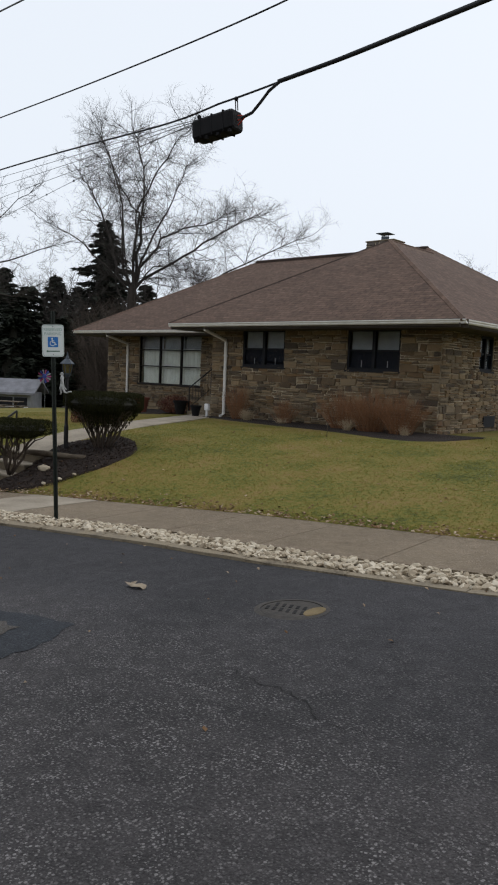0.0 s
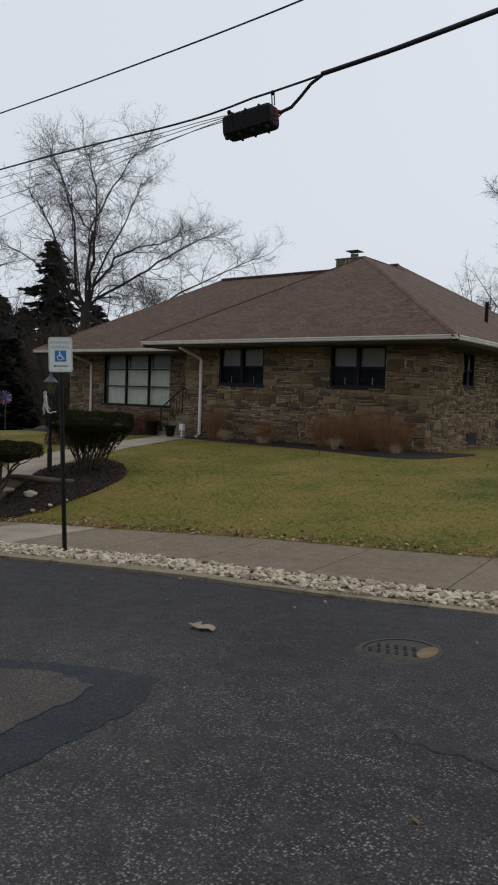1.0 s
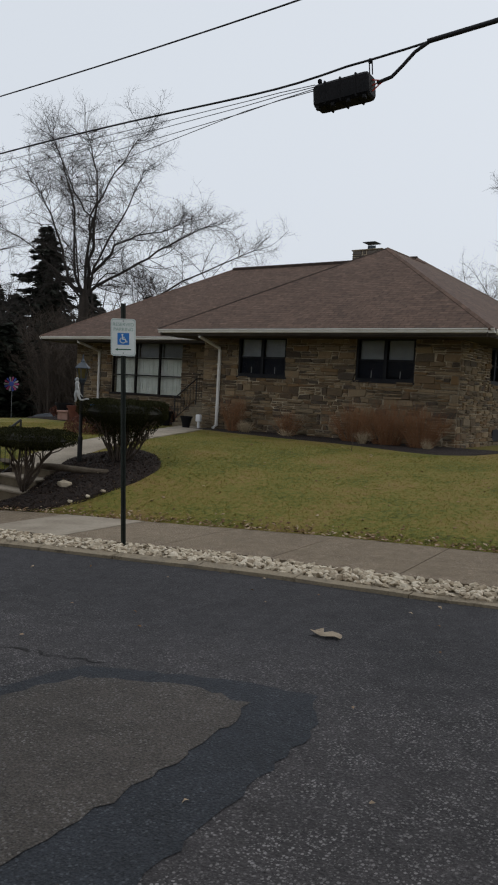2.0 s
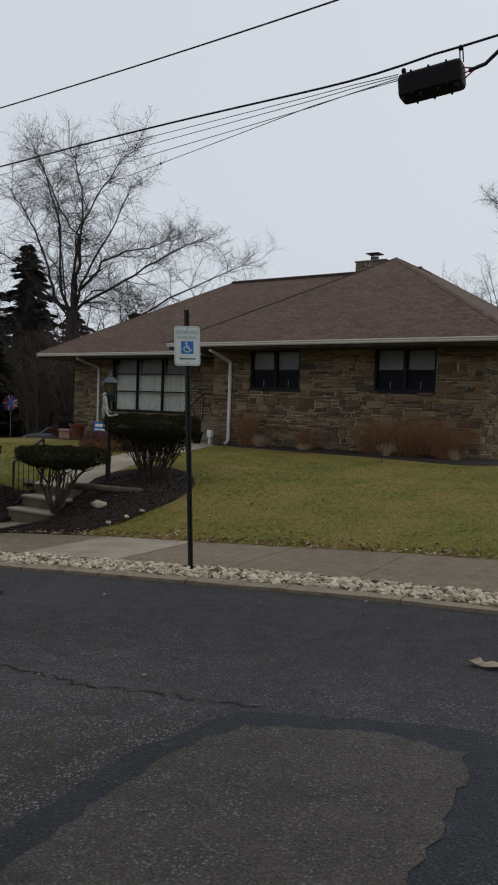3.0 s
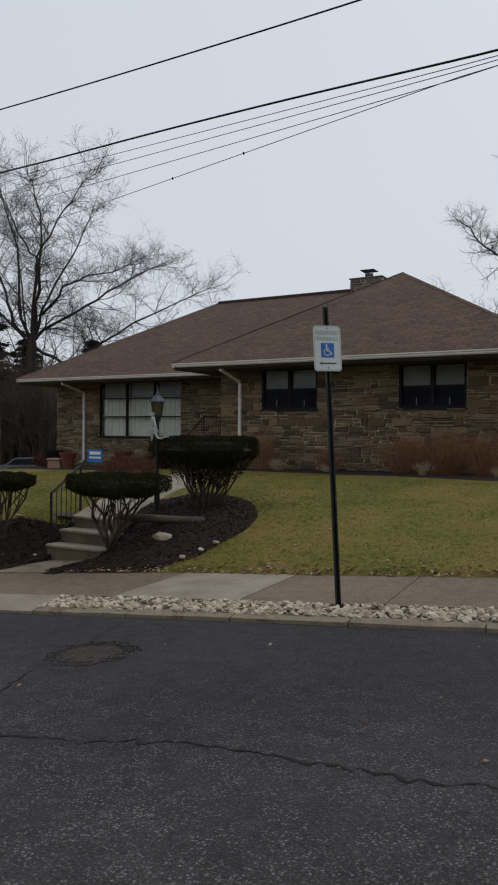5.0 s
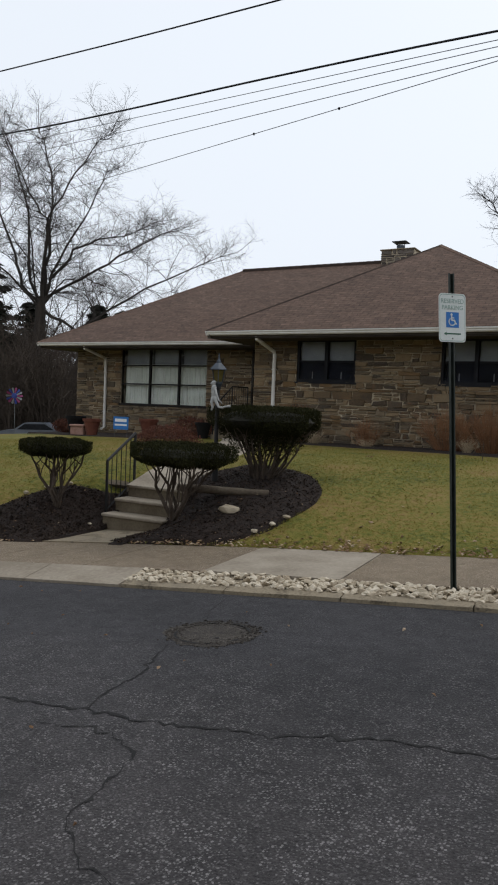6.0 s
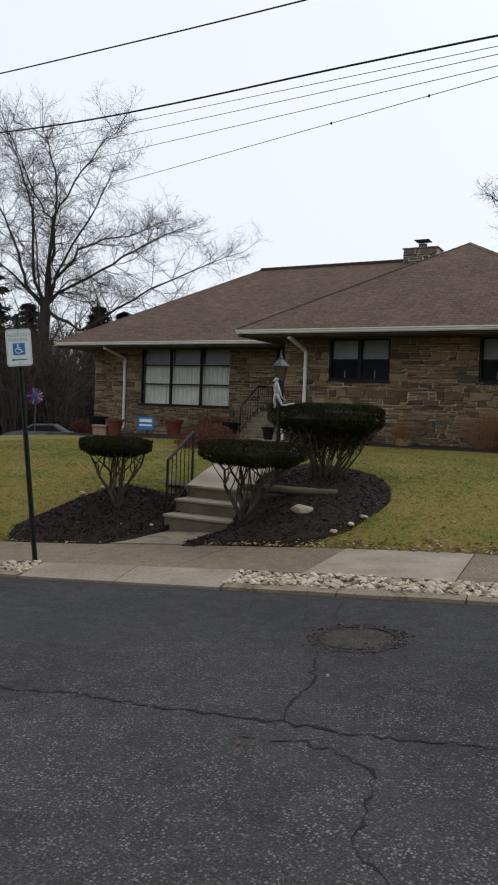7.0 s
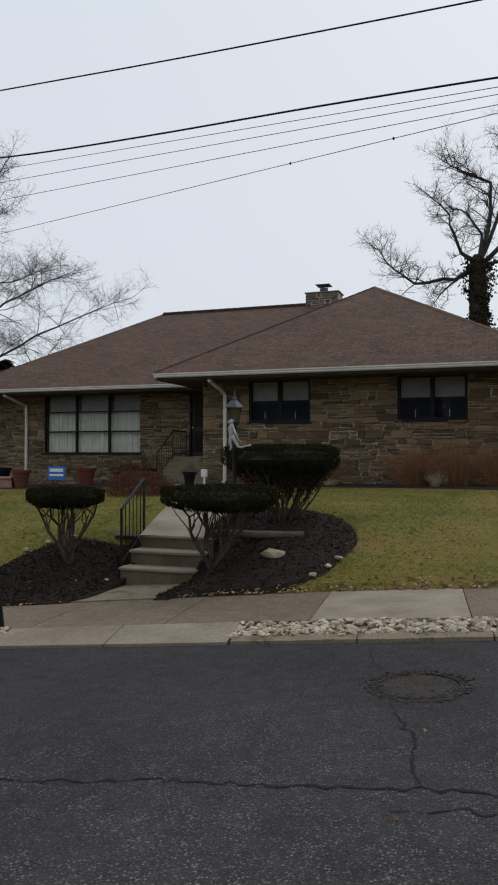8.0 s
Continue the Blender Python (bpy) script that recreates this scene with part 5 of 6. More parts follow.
for x in (-0.3, -0.1, 0.1, 0.3):
    part("latch", Shape().box(x - 0.022, x + 0.022, -0.13, -0.08, -0.165, -0.12, 0.006), M_BLACKPLASTIC, box)
for x in (-0.33, 0.33):
    part("hanger", Shape().tube([(x, 0, 0.12), (x, 0, 0.26 if x > 0 else 0.2)], 0.008, 5).tube([(x + 0.035, 0, 0.12), (x + 0.035, 0, 0.26 if x > 0 else 0.2)], 0.008, 5).blob(x + 0.015, 0, 0.27 if x > 0 else 0.2, 0.03, 0.03, 0.03, 8, 5), M_BLACKPLASTIC, box)
pts = [(2.84, 5.26), (3.0, 5.3), (3.12, 5.4), (3.25, 5.52), (3.4, 5.6)]
part("tail", Shape().tube([((u - 2.47) / 0.88, 0, z - 5.21 - 0.1 * (u - 2.47)) for u, z in pts], 0.02, 7), M_CABLE, box, "black cable tail rising to the bundle")
for dz in (-0.06, 0.0, 0.06):
    part("red_lead", Shape().tube([(0.36, 0, dz), (0.5, 0, 0.02)], 0.008, 5), M_RED, box, "red insulated lead")

# ---- plants ----


def leafy(sh, cx, cy, cz, rx, ry, h, count, size, r, flat=True):
    """Small leaves through a flat-topped cushion."""
    while count > 0:
        a, b, c = r.uniform(-1, 1), r.uniform(-1, 1), r.uniform(-1, 1)
        rad = a * a + b * b
        if rad > 1:
            continue
        lump = 1 + 0.1 * math.sin(5 * a + cx) + 0.08 * math.sin(7 * b + cy)
        if flat:
            low = -1 + 0.75 * rad ** 2
            top = 1 - 0.22 * rad ** 3
            if c < low or c > top or (rad < 0.75 and low + 0.3 < c < top - 0.35):
                continue
        elif rad + c * c > 1 or rad + c * c < 0.25:
            continue
        p = Vector((cx + a * rx * lump, cy + b * ry * lump, cz + c * h / 2 + 0.02 * math.sin(9 * a) * math.cos(8 * b)))
        d = Euler((r.uniform(0, 6.3), r.uniform(0, 6.3), r.uniform(0, 6.3))).to_matrix()
        s = size * r.uniform(0.6, 1.4)
        e, f = d @ Vector((s, 0, 0)), d @ Vector((0, s * 0.35, 0))
        sh.add([p - e, p + f, p + e, p - f], [(0, 1, 2, 3)])
        count -= 1


def stem_path(p, q, r, bow, n=5):
    p, q = Vector(p), Vector(q)
    out = []
    for i in range(n + 1):
        t = i / n
        m = p.lerp(q, t)
        m.x, m.y = p.x + (q.x - p.x) * t ** bow, p.y + (q.y - p.y) * t ** bow
        if 0 < i < n:
            m += Vector((r.gauss(0, 0.02), r.gauss(0, 0.02), r.gauss(0, 0.015)))
        out.append(m)
    return out


def topiary(base, centre, width, thick, stems, seed, label):
    """A yew clipped to a flat cushion over bare, forking stems."""
    r = random.Random(seed)
    t = thing("clipped_yew", label, "shrub", "clipped yews")
    sh = Shape()
    leafy(sh, *centre, width / 2, width / 2 * 0.85, thick, 34000 if stems > 12 else 24000, 0.016, r)
    fol = part("foliage", sh, M_YEW, t, "dense dark green clipped foliage")
    # solid dark core added to block light through the cushion
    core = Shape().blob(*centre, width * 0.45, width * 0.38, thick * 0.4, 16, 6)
    part("inner_foliage", core, M_SHADECORE, t)
    if stems > 12:
        low = Shape()
        for k in range(7):
            f = k / 6
            leafy(low, centre[0], centre[1], centre[2] - 0.14 - 0.42 * f, width * (0.46 - 0.2 * f), width * (0.39 - 0.17 * f), 0.2, int(3000 * (1 - f) ** 1.3) + 350, 0.018, r)
        part("lower_foliage", low, M_YEW, t)
    for i in range(stems):
        a = 6.283 * (i + r.random() * 0.6) / stems
        rr = r.uniform(0.45, 1.0) * width * 0.42 if stems > 12 else r.uniform(0.7, 1.05) * width * 0.44
        foot = Vector(base) + Vector(((0.035 if stems < 12 else 0.1) * math.cos(a), (0.035 if stems < 12 else 0.1) * math.sin(a), -0.05))
        tip = Vector((centre[0] + rr * math.cos(a), centre[1] + rr * 0.85 * math.sin(a), centre[2] - thick * 0.3))
        path = stem_path(foot, tip, r, r.uniform(0.8, 1.5) if stems < 12 else r.uniform(0.8, 1.4))
        if stems < 12:
            for k in range(1, 5):
                path[k] += Vector((r.gauss(0, 0.035), r.gauss(0, 0.035), r.gauss(0, 0.02)))
        sh = Shape().tube(path, [(0.034 if stems < 12 else 0.022) * (1 - 0.62 * k / 5) for k in range(6)], 6)
        forks = []
        for k in (1, 2, 2, 3, 3, 4) if stems < 12 else (2, 3, 4):
            b = path[k]
            e = b + Vector((r.gauss(0, 0.18), r.gauss(0, 0.15), 0))
            e.z = centre[2] - thick * 0.25
            forks.append(stem_path(b, e, r, 1.0, 3))
        stem = part("stem", sh, M_STEM, t)
        for fork in forks:
            part("branch", Shape().tube(fork, [0.012, 0.01, 0.008, 0.006], 5), M_STEM, stem)
    return t


topiary((-15.88, 8.52, -0.16), (-15.97, 8.57, 0.86), 1.2, 0.3, 5, 1, "small flat-topped clipped yew on bare forking stems")
topiary((-13.6, 8.62, -0.02), (-13.45, 8.62, 0.9), 1.62, 0.36, 6, 2, "wide flat-topped clipped yew on bare forking stems beside the steps")
topiary((-13.18, 10.62, 0.38), (-13.14, 10.65, 1.42), 1.85, 0.5, 26, 3, "tall vase-shaped clipped yew with many upright stems beside the lamp post")


def twig_clump(name, label, x, y, z, h, spread, count, seed, material, thick=0.006):
    r = random.Random(seed)
    t = thing(name, label, "shrub", "bare shrubs")
    sh = Shape()
    for i in range(count):
        a, q = r.uniform(0, 6.3), r.random() ** 0.6
        f = Vector((x + 0.25 * spread * q * math.cos(a), y + 0.2 * spread * q * math.sin(a), z - 0.05))
        hh = h * r.uniform(0.5, 1.0) * (1 - 0.3 * q)
        e = f + Vector((spread * q * 0.6 * math.cos(a) + r.gauss(0, 0.06), spread * q * 0.45 * math.sin(a), hh))
        path = stem_path(f, e, r, 1.2, 3)
        sh.tube(path, [thick, thick * 0.8, thick * 0.6, thick * 0.35], 3, False)
        for k in range(3):
            b = path[r.choice((1, 2, 2))]
            sh.tube([b, b + Vector((r.gauss(0, 0.09), r.gauss(0, 0.07), r.uniform(0.08, 0.25) * h))], [thick * 0.55, thick * 0.3], 3, False)
    part("twig_mass", sh, material, t)["kind"] = "stuff"
    return t


zh = lambda x, y: z_lawn(x, y) + 0.04
for i, (x, y, h, w, n_) in enumerate(((-12.0, 18.3, 1.4, 1.25, 260), (-10.9, 18.1, 1.5, 1.25, 270), (-9.9, 18.0, 1.4, 1.15, 230), (-14.3, 18.5, 1.0, 0.75, 120), (-16.4, 18.6, 1.5, 0.8, 150))):
    twig_clump("bare_shrub", "leafless russet twiggy shrub against the stone wall", x, y, zh(x, y), h, w, int(n_ * 0.85), 40 + i, M_RUSSET, 0.0048)
for i, (x, y, h, w, n_) in enumerate(((-15.75, 18.35, 0.55, 0.4, 70), (-11.4, 17.7, 0.5, 0.3, 50), (-9.6, 17.7, 0.4, 0.25, 30), (-14.15, 18.1, 0.3, 0.3, 40))):
    twig_clump("dry_grass_clump", "dry straw-coloured ornamental grass clump in mulch", x, y, zh(x, y), h, w, n_, 60 + i, M_STRAW, 0.005)
sap = thing("garden_stake", "thin bare sapling stake in the lawn", "stake")
part("stem", Shape().tube([(-10.6, 15.6, z_lawn(-10.6, 15.6) - 0.05), (-10.58, 15.6, z_lawn(-10.6, 15.6) + 0.4)], 0.008, 5), M_STEM, sap)

red = thing("maroon_shrub", "low mounded maroon shrub beside the front walk", "shrub")
rr_ = random.Random(77)
sh = Shape()
leafy(sh, -17.3, 13.6, 0.74, 0.9, 0.7, 0.85, 9500, 0.024, rr_, False)
part("foliage", sh, M_MAROON, red)
sh = Shape()
for i in range(14):
    a = i * 0.45
    sh.tube(stem_path((-17.3, 13.6, 0.3), (-17.3 + 0.5 * math.cos(a), 13.6 + 0.4 * math.sin(a), 0.8), rr_, 1.0, 3), [0.015, 0.012, 0.01, 0.006], 5)
part("branching", sh, M_STEM, red)
for i, (x, y, w, h) in enumerate(((-20.9, 20.0, 0.7, 0.75), (-27.2, 20.9, 0.6, 0.6))):
    t = thing("maroon_shrub", "rounded maroon shrub below the house wall", "shrub")
    sh = Shape()
    leafy(sh, x, y, z_lawn(x, y) + h * 0.5, w, w * 0.8, h, 2200, 0.04, rr_, False)
    part("foliage", sh, M_MAROON, t)
    part("stem", Shape().tube([(x, y, z_lawn(x, y)), (x, y, z_lawn(x, y) + h * 0.7)], 0.03, 6), M_STEM, t)

# ---- lamp post with a climbing figure ----
lamp = thing("lamp_post", "black garden lamp post with a pointed weathered lantern", "lamp post", at=(-13.84, 10.14, 0.36))
part("post", Shape().ring([(0.05, -0.2), (0.05, 0.5), (0.035, 0.55), (0.033, 1.55), (0.05, 1.58), (0.05, 1.62)], 12), M_IRON, lamp)
lant = part("lantern", Shape().ring([(0.05, 1.6), (0.085, 1.66), (0.085, 1.69)], 6), M_COPPER, lamp)
part("glass", Shape().ring([(0.07, 1.69), (0.11, 1.9), (0.108, 1.9)], 6), M_AMBER, lant, "amber lantern glass")
for i in range(6):
    a = i * 1.0472
    part("rib", Shape().tube([(0.08 * math.cos(a), 0.08 * math.sin(a), 1.68), (0.118 * math.cos(a), 0.118 * math.sin(a), 1.91)], 0.009, 5), M_COPPER, lant)
part("lantern_roof", Shape().ring([(0.16, 1.89), (0.155, 1.905), (0.065, 1.995), (0.042, 2.01), (0.042, 2.03), (0.02, 2.07), (0.012, 2.14), (0.004, 2.17)], 6), M_COPPER, lant)
fig = Shape()
fig.blob(-0.01, -0.02, 0.47, 0.042, 0.042, 0.05).blob(-0.045, -0.03, 0.46, 0.03, 0.02, 0.022).blob(0.025, -0.03, 0.49, 0.028, 0.02, 0.022)
fig.ring([(0.026, 0.2), (0.045, 0.24), (0.036, 0.32), (0.05, 0.39), (0.024, 0.44)], 10, Matrix.Translation((0, -0.02, 0)))
fig.tube([(0.0, -0.03, 0.22), (-0.02, -0.05, 0.12), (0.0, -0.04, 0.02), (-0.02, -0.05, -0.03)], [0.036, 0.03, 0.022, 0.018], 7)
fig.tube([(0.02, -0.02, 0.22), (0.07, -0.04, 0.13), (0.12, -0.02, 0.03), (0.19, -0.01, 0.02), (0.26, 0, 0.045), (0.35, 0, 0.055)], [0.036, 0.03, 0.024, 0.02, 0.017, 0.02], 7)
fig.tube([(0.04, -0.03, 0.36), (0.085, -0.05, 0.26), (0.13, -0.05, 0.16), (0.2, -0.03, 0.1)], [0.02, 0.018, 0.015, 0.012], 6)
fig.tube([(-0.04, -0.02, 0.38), (-0.055, 0.0, 0.3), (-0.03, 0.03, 0.2)], [0.02, 0.017, 0.014], 6)
fig_ob = tagged(make("garden_figure", fig, M_STATUE, smooth=True), "white painted ornamental figure fixed to the lamp post", "garden ornament")
fig_ob.location = (-13.84, 10.03, 1.6)
fig_ob.scale = (0.9, 0.9, 0.9)

# ---- small things in the yard ----


def boulder(name, label, x, y, z, sx, sy, sz, seed, material):
    r = random.Random(seed)
    bm = bmesh.new()
    bmesh.ops.create_icosphere(bm, subdivisions=2, radius=1)
    for v in bm.verts:
        v.co *= 1 + r.uniform(-0.22, 0.16)
        v.co.x, v.co.y, v.co.z = v.co.x * sx, v.co.y * sy, v.co.z * sz
    me = bpy.data.meshes.new(name)
    bm.to_mesh(me)
    bm.free()
    me.materials.append(material)
    ob = new(name, me)
    ob.location = (x, y, z)
    return tagged(ob, label, "rock")


boulder("rock", "pale quartz rock lying on the mulch", -12.8, 8.9, z_lawn(-12.8, 8.9) + 0.07, 0.17, 0.1, 0.075, 3, M_ROCK)
for i, (x, y) in enumerate(((-11.98, 8.72), (-12.12, 8.45), (-11.9, 9.0), (-16.5, 8.95), (-16.68, 8.65), (-16.2, 9.2), (-15.35, 8.75))):
    boulder("rock", "small pale edging stone beside the bed", x, y, z_lawn(x, y) + 0.04, 0.05 + 0.01 * (i % 3), 0.035, 0.03, 10 + i, M_ROCK)
lg = random.Random(4)
for name, label, p, q, r0 in (("log", "weathered grey log lying across the mulch bed", (-13.95, 9.2, 0.33), (-12.6, 9.75, 0.31), 0.06), ("landscape_timber", "weathered edging timber beside the steps", (-16.6, 9.75, 0.16), (-15.3, 9.72, 0.2), 0.07)):
    pts_ = [Vector(p).lerp(Vector(q), k / 6) + Vector((0, lg.gauss(0, 0.012), lg.gauss(0, 0.008))) for k in range(7)]
    tagged(make(name, Shape().tube(pts_, [r0 * lg.uniform(0.85, 1.15) for _ in pts_], 9 if name == "log" else 4), M_LUMBER, smooth=name == "log"), label, "log" if name == "log" else "timber")


def flower_pot(x, y, z, s, label, material=None):
    t = thing("flower_pot", label, "flower pot", "flower pots", at=(x, y, z))
    part("pot", Shape().ring([(0.15 * s, 0), (0.24 * s, 0.42 * s), (0.27 * s, 0.42 * s), (0.28 * s, 0.5 * s), (0.25 * s, 0.5 * s), (0.22 * s, 0.43 * s)], 18), material or M_TERRA, t)
    part("soil", Shape().ring([(0.225 * s, 0.43 * s), (0.2 * s, 0.45 * s)], 14), M_MULCH, t)


flower_pot(-24.5, 19.2, z_lawn(-24.5, 19.2) + 0.03, 1.15, "large terracotta flower pot in the bed below the window")
flower_pot(-22.3, 19.5, z_lawn(-22.3, 19.5) + 0.03, 1.2, "large terracotta flower pot beside the yard sign")
flower_pot(-18.35, 18.6, z_lawn(-18.35, 18.6) + 0.04, 0.75, "small black flower pot by the downspout", M_BLACKPLASTIC)
flower_pot(-20.2, 19.6, z_lawn(-20.2, 19.6) + 0.04, 1.0, "dark planter beside the entrance steps", M_BLACKPLASTIC)
flower_pot(-25.6, 19.6, z_lawn(-25.6, 19.6) + 0.04, 1.3, "dark urn planter at the corner of the bed", M_BLACKPLASTIC)
pl = thing("brick_planter", "faded pink brick planter block in the bed", "planter", at=(-25.1, 19.3, z_lawn(-25.1, 19.3)))
part("base", Shape().box(-0.3, 0.3, -0.2, 0.2, 0, 0.32, 0.02), M_PINK, pl)
part("coping", Shape().box(-0.33, 0.33, -0.23, 0.23, 0.32, 0.4, 0.02), M_PINK, pl)
ys = thing("yard_sign", "blue yard sign with white writing on wire legs", "yard sign", at=(-22.95, 18.85, z_lawn(-22.95, 18.85)))
board = part("board", Shape().box(-0.31, 0.31, -0.006, 0.006, 0.28, 0.7), M_BLUE, ys, "blue printed sign board")
part("print_bar", Shape().box(-0.24, 0.24, -0.01, -0.0065, 0.53, 0.63), M_WHITEPAINT, board)
part("print_bar", Shape().box(-0.25, 0.25, -0.01, -0.0065, 0.4, 0.46), M_WHITEPAINT, board)
for a in (-0.26, 0.26):
    part("leg", Shape().tube([(a, 0, -0.1), (a, 0, 0.3)], 0.006, 5), M_WIRE, ys)
pw_ = thing("pinwheel", "red, white and blue pinwheel on a garden stake", "pinwheel", at=(-27.5, 18.5, z_lawn(-27.5, 18.5)))
hub = 1.69 - z_lawn(-27.5, 18.5)
part("stake", Shape().tube([(0, 0.03, -0.1), (0, 0.03, hub)], 0.012, 6), M_WIRE, pw_)
face = Matrix.Translation((0, 0, hub)) @ Matrix.Rotation(radians(42), 4, "Z")
for i in range(14):
    a = i * 6.2832 / 14
    ca, sa = math.cos(a), math.sin(a)
    blade = Shape()
    for p0, p1, w in ((0.1, 0.27, 0.04),):
        q = [(p0, -0.02), (p1, -w), (p1 + 0.03, 0), (p1, w), (p0, 0.02)]
        blade.add([face @ Vector((u * ca - v * sa, -0.02 + 0.03 * v / 0.05, u * sa + v * ca)) for u, v in q], [(0, 1, 2, 3, 4)])
    part("blade", blade, (M_REDPAINT, M_SIDING, M_BLUEPAINT)[i % 3], pw_)
part("hub", Shape().ring([(0.1, 0), (0.09, 0.03)], 14, face @ Matrix.Rotation(radians(90), 4, "X")), M_BLUEPAINT, pw_)
ub = thing("utility_pedestal", "small white utility box by the corner downspout", "utility box", at=(-17.95, 18.75, z_lawn(-17.95, 18.75) + 0.03))
part("box", Shape().box(-0.09, 0.09, -0.06, 0.06, 0.22, 0.45, 0.015), M_WHITEPAINT, ub)
part("post", Shape().box(-0.03, 0.03, -0.03, 0.03, -0.05, 0.23), M_WHITEPAINT, ub)

# litter on the street and along the lawn
paper = Shape()
px, py, pz = on_road(3.75, -2.22, 0.01)
rp = random.Random(8)
grid = [[(px + 0.16 * (i / 5 - 0.5) * 1.5 + 0.03 * rp.random(), py + 0.09 * (j / 4 - 0.5) * (0.35 + abs(math.sin(i * 1.3 + 0.4))) + 0.02 * math.sin(i * 2), pz + 0.03 * rp.random()) for j in range(5)] for i in range(6)]
paper.v = [p for row in grid for p in row]
paper.f = [(i * 5 + j, i * 5 + 5 + j, i * 5 + 6 + j, i * 5 + 1 + j) for i in range(5) for j in range(4)]
tagged(make("crumpled_leaf", paper, M_DRYLEAF, smooth=True), "pale crumpled dry leaf lying on the asphalt", "leaf")
lv = Shape()
rl = random.Random(12)
for k in range(1520):
    if k < 1120:
        u = rl.uniform(-8, 9)
        v = ease(u, LAWN_EDGE) + abs(rl.gauss(0, 0.2)) - 0.05
        x, y = street(u, v)
        z = z_lawn(x, y) + 0.02
    elif k < 1320:
        x, y = rl.uniform(-13, -1), rl.uniform(9, 17)
        z = z_lawn(x, y) + 0.025
        if inside(x, y, BED_HOUSE):
            continue
    elif k < 1370:
        u, v = rl.uniform(-8, 8), rl.uniform(-3.2, -0.6)
        x, y, z = on_road(u, v, 0.008)
    elif k < 1400:
        u, v = rl.uniform(-8, 8), rl.uniform(-6, -3.2)
        x, y, z = on_road(u, v, 0.008)
    else:
        x, y = rl.uniform(-17.0, -11.8), rl.uniform(7.4, 10.2)
        z = z_lawn(x, y) + 0.05
        if not (inside(x, y, BED_RIGHT) or inside(x, y, BED_LEFT)):
            continue
    if -15.2 < x < -13.98 and y < 9.6:
        continue
    mm = Matrix.Translation((x, y, z)) @ Euler((rl.uniform(-0.5, 0.5), rl.uniform(-0.5, 0.5), rl.uniform(0, 6.3))).to_matrix().to_4x4()
    s_ = rl.uniform(0.02, 0.045) if k < 1320 else rl.uniform(0.012, 0.028)
    lv.add([mm @ Vector(p) for p in ((-s_, 0, 0), (-0.3 * s_, -0.55 * s_, 0.006), (s_, -0.1 * s_, 0), (0.1 * s_, 0.1 * s_, 0.012), (-0.2 * s_, 0.6 * s_, 0.004))], [(0, 1, 3), (1, 2, 3), (2, 4, 3), (4, 0, 3)])
tagged(make("fallen_leaves", lv, M_LEAF), "dry brown and pale leaves scattered by the lawn edge", "leaves", kind="stuff")

# ---- trees ----
TREE_RIGHT, TREE_IN = Vector((0.75, 0.66, 0)), Vector((-0.66, 0.75, 0))


def grow(sh, p, d, length, rad, level, r, droop=0.0, kids=(5, 5, 4), lift=0.25):
    """One branch as a bent tapering tube, and its side branches."""
    n = 4 if level > 0 else 3
    pts, dd = [p], d.normalized()
    for i in range(n):
        dd = (dd + Vector((r.gauss(0, 0.17), r.gauss(0, 0.17), r.gauss(0, 0.14) + lift * 0.12 - droop * 0.1))).normalized()
        pts.append(pts[-1] + dd * length / n)
    tip = rad * (0.45 if level > 0 else 0.3)
    sh.tube(pts, [rad + (tip - rad) * i / n for i in range(n + 1)], 5 if level > 1 else 3, False)
    if level > 0:
        for k in range(kids[level - 1]):
            t = 0.25 + 0.75 * (k + r.random()) / kids[level - 1]
            i = min(n - 1, int(t * n))
            q = pts[i].lerp(pts[i + 1], t * n - i)
            base = (pts[i + 1] - pts[i]).normalized()
            side = Vector((r.gauss(0, 1), r.gauss(0, 1), r.gauss(0, 0.8))).normalized()
            nd = base * 0.7 + side * r.uniform(0.6, 1.3) + Vector((0, 0, lift))
            grow(sh, q, nd, length * r.uniform(0.4, 0.75), max(0.0065, rad * r.uniform(0.34, 0.5)), level - 1, r, droop, kids, lift)


def limb_along(sh, pts, rad, level, r, kids, lift=0.3, density=1.0):
    """A main limb through given points, with side branches all along it."""
    pts = [Vector(p) for p in pts]
    fine = []
    for a, b in zip(pts, pts[1:]):
        fine += [a.lerp(b, t) + Vector((r.gauss(0, 0.07), r.gauss(0, 0.07), r.gauss(0, 0.07))) for t in (0.0, 0.33, 0.66)]
    fine.append(pts[-1])
    n = len(fine) - 1
    sh.tube(fine, [rad * 0.55 * (1 - 0.9 * i / n) ** 1.2 + 0.01 for i in range(n + 1)], 6, False)
    total = sum((b - a).length for a, b in zip(fine, fine[1:]))
    for i in range(2, n):
        for k in range(max(1, round((0.7 + 2.6 * (i / n) ** 1.3) * density))):
            base = (fine[i + 1] - fine[i]).normalized()
            side = Vector((r.gauss(0, 1), r.gauss(0, 1), r.gauss(0, 0.7))).normalized()
            grow(sh, fine[i], base * 0.8 + side * 1.0 + Vector((0, 0, lift)), total * r.uniform(0.11, 0.25) * (1.1 - 0.4 * i / n), max(0.01, rad * 0.17 * (1 - 0.6 * i / n)), level, r, 0.0, kids, lift)
    grow(sh, fine[-1], fine[-1] - fine[-2], total * 0.12, 0.018, level, r, 0.0, kids, lift)


